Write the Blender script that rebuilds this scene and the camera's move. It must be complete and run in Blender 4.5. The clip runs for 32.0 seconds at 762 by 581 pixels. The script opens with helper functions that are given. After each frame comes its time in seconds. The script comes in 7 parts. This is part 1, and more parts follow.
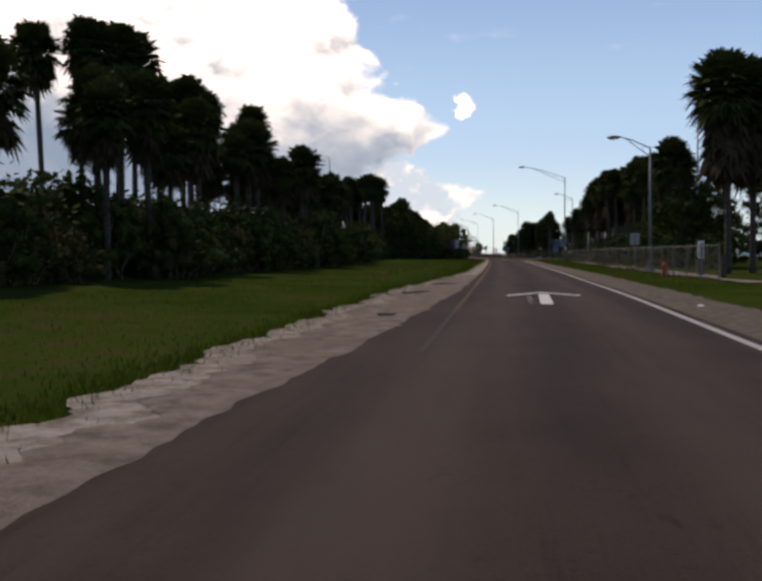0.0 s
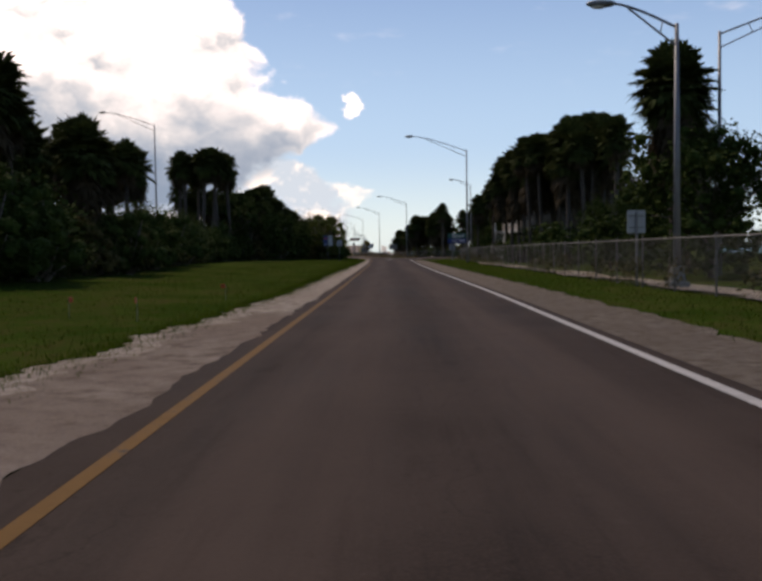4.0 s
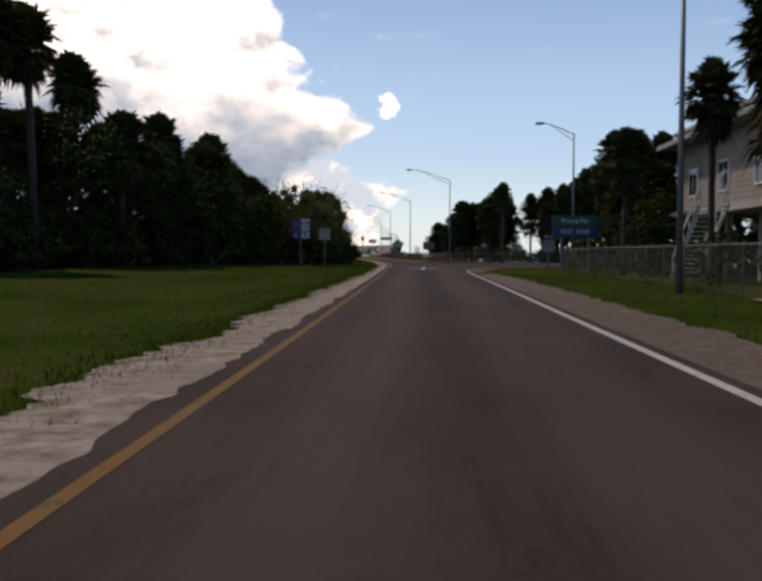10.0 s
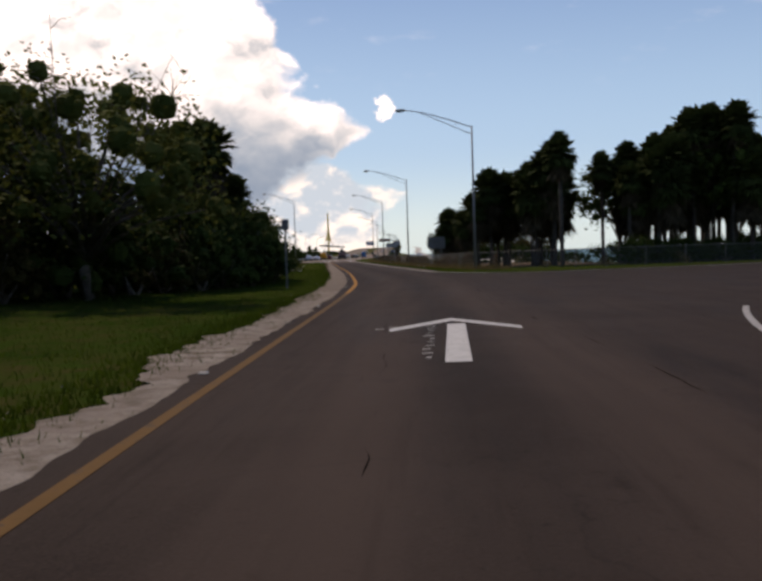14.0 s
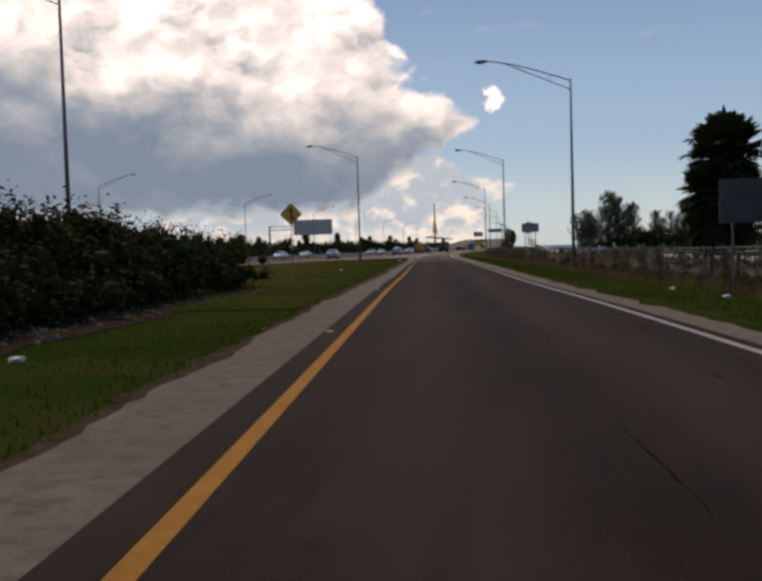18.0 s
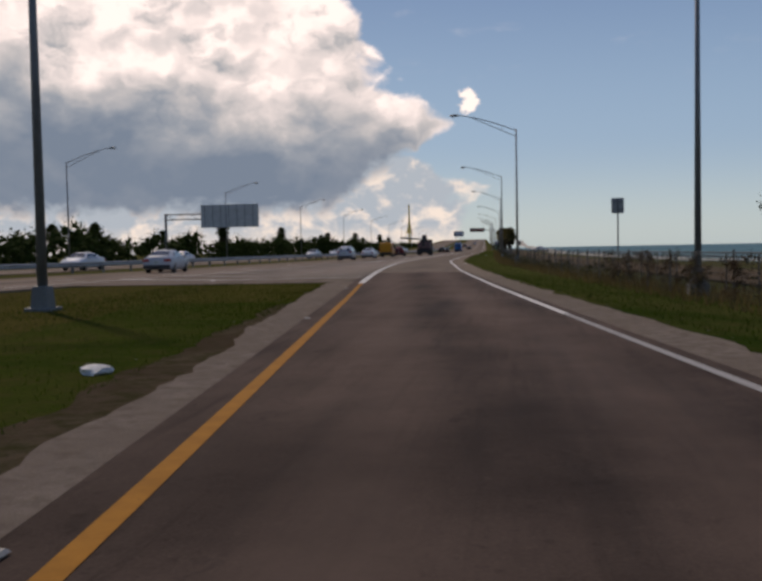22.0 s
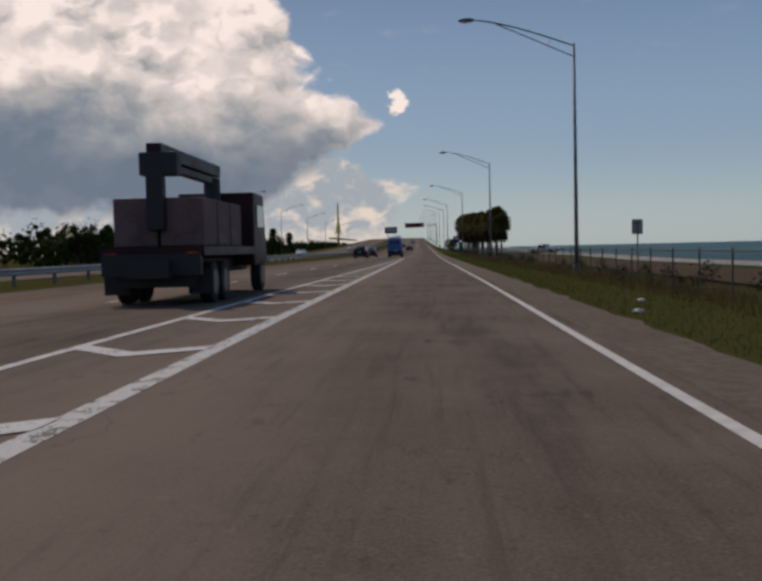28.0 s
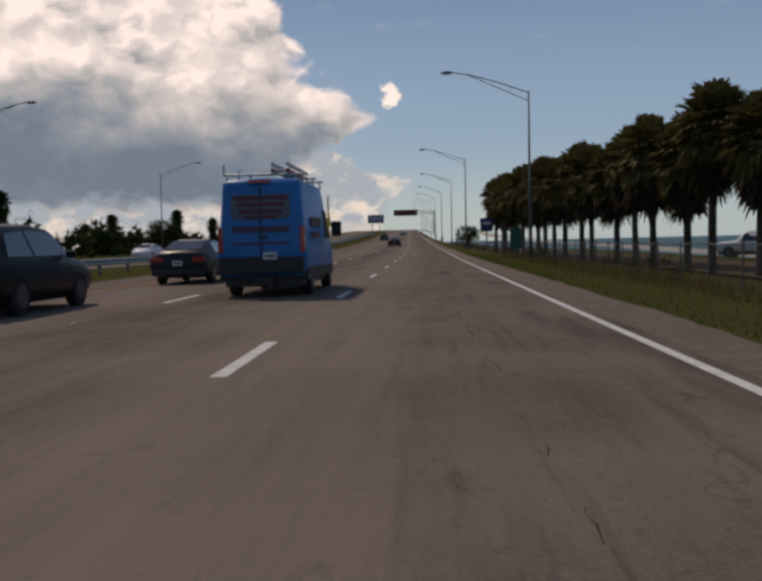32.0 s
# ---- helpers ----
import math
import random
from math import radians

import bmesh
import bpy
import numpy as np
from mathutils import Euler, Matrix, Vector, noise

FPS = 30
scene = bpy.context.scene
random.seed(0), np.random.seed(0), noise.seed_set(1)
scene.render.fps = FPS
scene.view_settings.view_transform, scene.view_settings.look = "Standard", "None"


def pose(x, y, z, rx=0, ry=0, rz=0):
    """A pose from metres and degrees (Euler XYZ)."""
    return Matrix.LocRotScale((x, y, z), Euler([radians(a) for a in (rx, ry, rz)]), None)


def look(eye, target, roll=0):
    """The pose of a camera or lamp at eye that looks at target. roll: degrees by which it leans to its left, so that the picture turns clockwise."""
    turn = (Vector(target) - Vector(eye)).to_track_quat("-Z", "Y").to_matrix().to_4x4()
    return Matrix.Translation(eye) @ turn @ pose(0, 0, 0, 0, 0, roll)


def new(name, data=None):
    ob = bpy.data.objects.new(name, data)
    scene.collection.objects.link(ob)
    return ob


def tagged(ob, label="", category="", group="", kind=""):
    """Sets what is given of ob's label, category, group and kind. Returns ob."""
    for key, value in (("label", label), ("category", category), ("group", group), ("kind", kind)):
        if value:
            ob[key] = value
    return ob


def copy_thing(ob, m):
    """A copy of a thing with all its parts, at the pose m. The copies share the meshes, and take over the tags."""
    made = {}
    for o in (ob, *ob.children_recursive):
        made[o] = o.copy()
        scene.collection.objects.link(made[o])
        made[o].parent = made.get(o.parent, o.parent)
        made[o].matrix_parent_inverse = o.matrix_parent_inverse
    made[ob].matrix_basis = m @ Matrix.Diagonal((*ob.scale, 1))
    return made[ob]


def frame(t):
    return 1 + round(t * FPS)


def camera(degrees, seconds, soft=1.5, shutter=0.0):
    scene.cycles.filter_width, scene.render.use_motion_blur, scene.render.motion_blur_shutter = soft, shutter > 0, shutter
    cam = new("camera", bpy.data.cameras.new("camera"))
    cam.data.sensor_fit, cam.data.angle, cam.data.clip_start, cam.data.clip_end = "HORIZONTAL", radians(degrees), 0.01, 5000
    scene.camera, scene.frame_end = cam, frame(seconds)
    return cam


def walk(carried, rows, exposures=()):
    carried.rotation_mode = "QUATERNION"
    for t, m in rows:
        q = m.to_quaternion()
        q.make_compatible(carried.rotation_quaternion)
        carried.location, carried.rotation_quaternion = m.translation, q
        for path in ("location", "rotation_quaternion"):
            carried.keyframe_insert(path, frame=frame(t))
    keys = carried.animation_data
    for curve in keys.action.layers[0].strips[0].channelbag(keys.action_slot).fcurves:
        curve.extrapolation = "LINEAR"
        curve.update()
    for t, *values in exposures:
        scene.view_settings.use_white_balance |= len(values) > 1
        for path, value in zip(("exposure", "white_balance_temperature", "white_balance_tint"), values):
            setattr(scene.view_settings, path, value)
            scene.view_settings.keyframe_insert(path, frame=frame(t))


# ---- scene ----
cam = camera(45.93, 32.0, 3.3)
PATH = [
    (0.0, pose(0.00, -0.00, 1.2, 87.67, 0.44, 7.42)),
    (0.5, pose(-0.03, 4.16, 1.2, 87.67, 0.74, 3.68)),
    (1.0, pose(0.02, 8.12, 1.2, 87.56, 0.94, 1.36)),
    (1.5, pose(0.15, 11.91, 1.2, 87.55, 0.98, 0.57)),
    (2.0, pose(0.25, 15.62, 1.2, 87.49, 1.10, 0.22)),
    (2.5, pose(0.37, 19.39, 1.2, 87.38, 1.10, 0.20)),
    (3.0, pose(0.56, 23.35, 1.2, 87.45, 0.94, 0.26)),
    (3.5, pose(0.71, 27.50, 1.2, 87.57, 0.95, 0.30)),
    (4.0, pose(0.84, 31.84, 1.2, 87.52, 0.88, 0.45)),
    (4.5, pose(0.96, 36.35, 1.2, 87.45, 0.75, 0.68)),
    (5.0, pose(1.06, 41.00, 1.2, 87.39, 0.64, 0.97)),
    (5.5, pose(1.14, 45.73, 1.2, 87.38, 0.62, 1.28)),
    (6.0, pose(1.19, 50.52, 1.2, 87.42, 0.59, 1.61)),
    (6.5, pose(1.19, 55.39, 1.2, 87.38, 0.54, 1.80)),
    (7.0, pose(1.17, 60.39, 1.2, 87.59, 0.37, 1.89)),
    (7.5, pose(1.13, 65.52, 1.2, 87.45, 0.15, 2.07)),
    (8.0, pose(1.11, 70.82, 1.2, 87.50, 0.06, 2.27)),
    (8.5, pose(1.08, 76.32, 1.2, 87.53, -0.05, 2.45)),
    (9.0, pose(1.03, 82.04, 1.2, 87.54, -0.14, 2.52)),
    (9.5, pose(0.95, 87.99, 1.2, 87.40, -0.22, 2.58)),
    (10.0, pose(0.90, 94.10, 1.2, 87.56, -0.16, 2.59)),
    (10.5, pose(0.88, 100.35, 1.2, 87.50, 0.06, 2.57)),
    (11.0, pose(0.83, 106.74, 1.2, 87.48, 0.27, 2.56)),
    (11.5, pose(0.76, 113.27, 1.2, 87.45, 0.38, 2.58)),
    (12.0, pose(0.70, 119.89, 1.2, 87.48, 0.19, 2.58)),
    (12.5, pose(0.64, 126.59, 1.2, 87.57, 0.32, 2.55)),
    (13.0, pose(0.60, 133.36, 1.2, 87.52, 0.78, 2.59)),
    (13.5, pose(0.59, 140.27, 1.2, 87.82, 1.40, 2.63)),
    (14.0, pose(0.57, 147.47, 1.2, 87.72, 1.87, 2.65)),
    (14.5, pose(0.49, 155.01, 1.2, 87.56, 2.31, 2.80)),
    (15.0, pose(0.31, 162.93, 1.2, 87.51, 2.68, 3.27)),
    (15.5, pose(0.01, 171.22, 1.2, 87.59, 2.71, 4.20)),
    (16.0, pose(-0.45, 179.86, 1.2, 87.77, 2.18, 5.77)),
    (16.5, pose(-1.09, 188.77, 1.2, 87.54, 1.93, 7.07)),
    (17.0, pose(-1.93, 197.94, 1.2, 87.25, 2.13, 8.28)),
    (17.5, pose(-2.98, 207.37, 1.2, 87.60, 2.16, 9.12)),
    (18.0, pose(-4.18, 217.06, 1.2, 87.41, 1.70, 9.45)),
    (18.5, pose(-5.45, 226.99, 1.2, 87.44, 1.17, 9.61)),
    (19.0, pose(-6.69, 237.09, 1.2, 87.50, 0.79, 9.10)),
    (19.5, pose(-7.86, 247.36, 1.2, 87.65, 0.79, 8.50)),
    (20.0, pose(-9.00, 257.82, 1.2, 87.53, 0.86, 8.29)),
    (20.5, pose(-10.14, 268.50, 1.2, 87.34, 0.79, 8.18)),
    (21.0, pose(-11.28, 279.38, 1.2, 87.38, 1.06, 8.21)),
    (21.5, pose(-12.43, 290.47, 1.2, 87.49, 1.16, 8.19)),
    (22.0, pose(-13.59, 301.71, 1.2, 87.41, 1.09, 7.81)),
    (22.5, pose(-14.76, 313.10, 1.2, 87.48, 0.91, 7.59)),
    (23.0, pose(-15.88, 324.65, 1.2, 87.42, 1.14, 7.36)),
    (23.5, pose(-16.88, 336.37, 1.2, 87.43, 1.57, 6.97)),
    (24.0, pose(-17.79, 348.25, 1.2, 87.55, 1.78, 6.26)),
    (24.5, pose(-18.61, 360.24, 1.2, 87.55, 1.93, 5.30)),
    (25.0, pose(-19.31, 372.32, 1.2, 87.50, 2.22, 4.98)),
    (25.5, pose(-19.88, 384.49, 1.2, 87.26, 1.94, 4.62)),
    (26.0, pose(-20.37, 396.72, 1.2, 87.29, 1.51, 4.34)),
    (26.5, pose(-20.81, 409.05, 1.2, 87.41, 1.33, 4.11)),
    (27.0, pose(-21.21, 421.49, 1.2, 87.55, 1.34, 3.90)),
    (27.5, pose(-21.57, 434.08, 1.2, 87.59, 1.49, 3.68)),
    (28.0, pose(-21.90, 446.83, 1.2, 87.36, 1.33, 3.40)),
    (28.5, pose(-22.21, 459.78, 1.2, 87.25, 1.28, 3.39)),
    (29.0, pose(-22.50, 472.92, 1.2, 87.11, 1.33, 3.42)),
    (29.5, pose(-22.78, 486.23, 1.2, 87.37, 1.44, 3.45)),
    (30.0, pose(-23.04, 499.70, 1.2, 87.27, 1.62, 3.46)),
    (30.5, pose(-23.28, 513.28, 1.2, 87.22, 1.49, 3.44)),
    (31.0, pose(-23.50, 526.97, 1.2, 87.03, 1.07, 3.19)),
    (31.5, pose(-23.67, 540.72, 1.2, 86.88, 1.31, 2.78)),
    (32.0, pose(-23.78, 554.51, 1.2, 86.95, 1.28, 2.92)),
]
EXPOSURES = [(0.0, 0.74, 7900, 20), (13.0, 0.66, 7900, 20), (16.0, 0.42, 7900, 19), (19.0, 0.20, 7900, 19), (23.0, 0.05, 7700, 19), (25.0, -0.1, 7600, 18), (28.0, -0.2, 7700, 17), (32.0, -0.1, 7900, 18)]
walk(cam, PATH, EXPOSURES)

# ---- sun and sky ----
SUN_AZ, SUN_EL = -38.0, 52.0
world = bpy.data.worlds.new("sky")
scene.world = world
world.use_nodes = True
wn, wl = world.node_tree.nodes, world.node_tree.links
wn.clear()


class Net:
    """Short-hand for building node trees."""

    def __init__(self, tree):
        self.n, self.l = tree.nodes, tree.links

    def node(self, kind, **sets):
        nd = self.n.new(kind)
        for k, v in sets.items():
            setattr(nd, k, v)
        return nd

    def link(self, a, b):
        self.l.new(a, b)

    def put(self, socket, v):
        if hasattr(v, "is_output"):
            self.l.new(v, socket)
        else:
            socket.default_value = v

    def math(self, op, a, b=0.0, c=0.0, clamp=False):
        nd = self.node("ShaderNodeMath", operation=op, use_clamp=clamp)
        for i, v in enumerate((a, b, c)):
            self.put(nd.inputs[i], v)
        return nd.outputs[0]

    def smooth(self, v, lo, hi, a=0.0, b=1.0):
        nd = self.node("ShaderNodeMapRange", interpolation_type="SMOOTHSTEP")
        for i, x in enumerate((v, lo, hi, a, b)):
            self.put(nd.inputs[i], x)
        return nd.outputs[0]

    def mix(self, f, a, b, blend="MIX"):
        nd = self.node("ShaderNodeMix", data_type="RGBA", blend_type=blend)
        self.put(nd.inputs[0], f)
        for i, v in ((6, a), (7, b)):
            self.put(nd.inputs[i], (*v, 1.0) if isinstance(v, tuple) and len(v) == 3 else v)
        return nd.outputs[2]

    def noise(self, vec, scale, detail=4.0, rough=0.55, dist=0.0):
        nd = self.node("ShaderNodeTexNoise")
        self.put(nd.inputs["Vector"], vec)
        nd.inputs["Scale"].default_value = scale
        nd.inputs["Detail"].default_value = detail
        nd.inputs["Roughness"].default_value = rough
        nd.inputs["Distortion"].default_value = dist
        return nd.outputs["Fac"]

    def ramp(self, v, stops):
        nd = self.node("ShaderNodeValToRGB")
        self.put(nd.inputs[0], v)
        el = nd.color_ramp.elements
        while len(el) < len(stops):
            el.new(0.5)
        for e, (p, c) in zip(el, stops):
            e.position = p
            e.color = (*c, 1.0) if isinstance(c, tuple) else (c, c, c, 1.0)
        return nd.outputs[0]


def build_sky():
    k = Net(world.node_tree)
    sky = k.node("ShaderNodeTexSky", sky_type="NISHITA", sun_disc=False)
    sky.sun_elevation, sky.sun_rotation = radians(SUN_EL), radians(SUN_AZ)
    sky.air_density, sky.dust_density, sky.ozone_density = 1.0, 0.6, 1.5
    d = k.node("ShaderNodeTexCoord").outputs["Generated"]
    sep = k.node("ShaderNodeSeparateXYZ")
    k.link(d, sep.inputs[0])
    x, y, z = sep.outputs
    az = k.math("MULTIPLY", k.math("ARCTAN2", x, y), 57.2958)
    el = k.math("MULTIPLY", k.math("ARCSINE", z), 57.2958)
    ang = k.node("ShaderNodeCombineXYZ")
    k.link(az, ang.inputs[0])
    k.link(k.math("MULTIPLY", el, 1.35), ang.inputs[1])
    p = ang.outputs[0]
    big = k.noise(p, 0.16, 7.0, 0.56, 0.3)
    fine = k.noise(p, 0.55, 6.0, 0.6, 0.2)
    warp = k.node("ShaderNodeTexNoise")
    warp.inputs["Scale"].default_value, warp.inputs["Detail"].default_value = 0.5, 4.0
    k.link(p, warp.inputs["Vector"])
    sh = k.node("ShaderNodeVectorMath", operation="MULTIPLY_ADD")
    k.link(warp.outputs["Color"], sh.inputs[0])
    sh.inputs[1].default_value = (3.2, 3.2, 0.0)
    k.link(p, sh.inputs[2])

    def heads(shift):
        """Cauliflower heads of the cumulus, sampled at a small angle aside."""
        mv = k.node("ShaderNodeVectorMath", operation="ADD")
        k.link(sh.outputs[0], mv.inputs[0])
        mv.inputs[1].default_value = shift
        tot = None
        for sc, w in ((0.17, 0.66), (0.42, 0.30), (1.1, 0.10)):
            v = k.node("ShaderNodeTexVoronoi", voronoi_dimensions="2D", feature="SMOOTH_F1")
            k.link(mv.outputs[0], v.inputs["Vector"])
            v.inputs["Scale"].default_value, v.inputs["Smoothness"].default_value = sc, 0.7
            t = k.math("MULTIPLY", v.outputs["Distance"], -w)
            tot = t if tot is None else k.math("ADD", tot, t)
        return tot

    head = heads((0.0, 0.0, 0.0))
    relief = k.math("SUBTRACT", head, heads((-0.7, 1.1, 0.0)))
    wob = k.math("ADD", k.math("MULTIPLY", k.math("SUBTRACT", big, 0.5), 5.0), k.math("MULTIPLY", k.math("ADD", head, 0.42), 5.0))
    # right-hand edge of the great cumulus: azimuth as a function of elevation
    e1 = k.ramp(k.math("DIVIDE", el, 30.0), [(0.0, 0.72), (0.13, 0.74), (0.20, 0.64), (0.26, 0.71), (0.34, 0.635), (0.50, 0.545), (0.75, 0.43), (1.0, 0.2)])
    edge = k.math("SUBTRACT", k.math("MULTIPLY", e1, 40.0), 31.7)
    mask = k.math("MULTIPLY", k.smooth(k.math("ADD", k.math("SUBTRACT", edge, az), wob), -0.35, 0.8), k.math("MULTIPLY", k.smooth(az, -80.0, -48.0), k.smooth(el, 36.0, 22.0)))
    # a small puff off the edge
    pd = k.math("ADD", k.math("POWER", k.math("DIVIDE", k.math("ADD", az, 2.1), 0.75), 2.0), k.math("POWER", k.math("DIVIDE", k.math("SUBTRACT", el, 9.2), 0.85), 2.0))
    puff = k.smooth(k.math("ADD", pd, k.math("MULTIPLY", k.math("SUBTRACT", k.noise(p, 0.9, 4.0, 0.6), 0.5), 5.0)), 1.15, 0.3)
    # thin haze streaks high on the right
    st = k.node("ShaderNodeCombineXYZ")
    k.link(k.math("MULTIPLY", az, 0.35), st.inputs[0])
    k.link(el, st.inputs[1])
    streak = k.math("MULTIPLY", k.smooth(k.noise(st.outputs[0], 0.35, 4.0, 0.6), 0.55, 0.8), k.smooth(el, 9.0, 14.0, 0.0, 0.35))
    # body of the cloud: sunlit heads above, a smooth blue-grey base, and pale far banks below it
    low = k.math("ADD", el, k.math("MULTIPLY", k.math("SUBTRACT", big, 0.5), 5.0))
    floor_ = k.ramp(k.math("DIVIDE", k.math("ADD", az, 40.0), 40.0), [(0.0, 0.25), (0.72, 0.25), (0.76, 0.34), (0.79, 0.50), (0.86, 0.60), (0.93, 0.66), (1.0, 0.66)])
    under = k.smooth(k.math("SUBTRACT", k.math("ADD", el, k.math("MULTIPLY", k.math("SUBTRACT", fine, 0.5), 3.4)), k.math("MULTIPLY", floor_, 10.0)), -0.4, 0.8)
    upper = k.smooth(k.math("ADD", low, k.math("MULTIPLY", k.math("ADD", az, 14.0), 0.12)), 4.6, 11.5)
    tone = k.math("ADD", k.math("MULTIPLY", upper, 0.86), k.math("MULTIPLY", relief, k.math("ADD", 0.16, k.math("MULTIPLY", upper, 1.15))))
    dent = k.smooth(k.noise(sh.outputs[0], 0.33, 5.0, 0.6), 0.50, 0.72, 0.0, 0.34)
    tone = k.math("SUBTRACT", k.math("ADD", tone, k.math("MULTIPLY", k.math("SUBTRACT", big, 0.5), 0.55)), k.math("MULTIPLY", dent, upper))
    rim = k.smooth(k.math("ADD", k.math("SUBTRACT", edge, az), wob), 2.6, 0.2)
    tone = k.math("MAXIMUM", tone, k.math("MULTIPLY", k.math("MULTIPLY", rim, k.smooth(el, 5.5, 7.5)), k.math("ADD", 0.72, relief)))
    body = k.ramp(tone, [(0.0, (0.155, 0.225, 0.325)), (0.25, (0.27, 0.335, 0.42)), (0.5, (0.45, 0.49, 0.545)), (0.8, (0.74, 0.735, 0.78)), (1.0, (0.97, 0.945, 0.98))])
    bank = k.mix(k.smooth(k.math("ADD", fine, k.math("MULTIPLY", head, 0.35)), 0.30, 0.52), (0.36, 0.46, 0.57), (0.78, 0.76, 0.74))
    bank = k.mix(k.smooth(el, 1.8, 0.3, 0.0, 0.75), bank, (0.70, 0.70, 0.69))
    cloud = k.mix(under, bank, body)
    full = k.math("MAXIMUM", mask, k.math("MAXIMUM", puff, streak))
    cloud = k.mix(k.math("MAXIMUM", puff, streak), cloud, (0.95, 0.95, 0.97))
    haze = k.mix(k.smooth(el, 0.0, 7.0), (0.35, 0.515, 0.62), (0.205, 0.365, 0.575))
    haze = k.mix(k.smooth(el, 6.0, 22.0), haze, (0.080, 0.180, 0.395))
    haze = k.mix(k.smooth(el, 20.0, 50.0), haze, (0.05, 0.11, 0.28))
    skyc = k.mix(0.8, k.mix(1.0, sky.outputs[0], (0.10, 0.10, 0.10), "MULTIPLY"), haze)
    col = k.mix(k.math("MULTIPLY", full, k.smooth(el, -0.3, 0.3)), skyc, cloud)
    bg = k.node("ShaderNodeBackground")
    k.link(col, bg.inputs[0])
    bg.inputs[1].default_value = 1.0
    out = k.node("ShaderNodeOutputWorld")
    k.link(bg.outputs[0], out.inputs[0])


build_sky()
sun = new("sun", bpy.data.lights.new("sun", "SUN"))
sun.data.energy, sun.data.angle, sun.data.color = 1.6, radians(2.0), (1.0, 0.95, 0.87)
a, e = radians(SUN_AZ), radians(SUN_EL)
sun.matrix_world = look((math.sin(a) * math.cos(e) * 50, math.cos(a) * math.cos(e) * 50, math.sin(e) * 50), (0, 0, 0))


# ---- materials ----
MATS = {}


def material(name, build):
    if name not in MATS:
        m = bpy.data.materials.new(name)
        m.use_nodes = True
        m.node_tree.nodes.clear()
        k = Net(m.node_tree)
        bsdf = k.node("ShaderNodeBsdfPrincipled")
        out = k.node("ShaderNodeOutputMaterial")
        k.link(bsdf.outputs[0], out.inputs[0])
        build(k, bsdf, out)
        MATS[name] = m
    return MATS[name]


def bump(k, bsdf, h, strength, dist):
    b = k.node("ShaderNodeBump")
    b.inputs["Strength"].default_value, b.inputs["Distance"].default_value = strength, dist
    k.link(h, b.inputs["Height"])
    k.link(b.outputs[0], bsdf.inputs["Normal"])


def obj_coord(k):
    return k.node("ShaderNodeTexCoord").outputs["Object"]


def pos(k):
    return k.node("ShaderNodeNewGeometry").outputs["Position"]


def stretched(k, v, sx, sy, sz):
    m = k.node("ShaderNodeMapping")
    k.link(v, m.inputs[0])
    m.inputs["Scale"].default_value = (sx, sy, sz)
    return m.outputs[0]


def m_plain(name, c, rough=0.6, metal=0.0, vary=0.12, scale=3.0, coat=0.0, bumpy=0.0, spec=0.5):
    """Paint, metal or plastic with a little dirt and unevenness."""
    def build(k, b, o):
        v = obj_coord(k)
        n1, n2 = k.noise(v, scale, 5.0), k.noise(v, scale * 9, 3.0)
        f = k.math("ADD", k.math("MULTIPLY", n1, 0.7), k.math("MULTIPLY", n2, 0.3))
        lo = tuple(x * (1 - vary * 1.6) for x in c)
        hi = tuple(min(x * (1 + vary), 1.0) for x in c)
        k.put(b.inputs["Base Color"], k.mix(k.smooth(f, 0.3, 0.7), lo, hi))
        k.put(b.inputs["Roughness"], k.smooth(n1, 0.2, 0.8, max(rough - 0.08, 0.02), min(rough + 0.1, 1.0)))
        b.inputs["Metallic"].default_value = metal
        b.inputs["Specular IOR Level"].default_value = spec
        b.inputs["Coat Weight"].default_value = coat
        b.inputs["Coat Roughness"].default_value = 0.05
        if bumpy:
            bump(k, b, n2, bumpy, 0.01)
    return material(name, build)


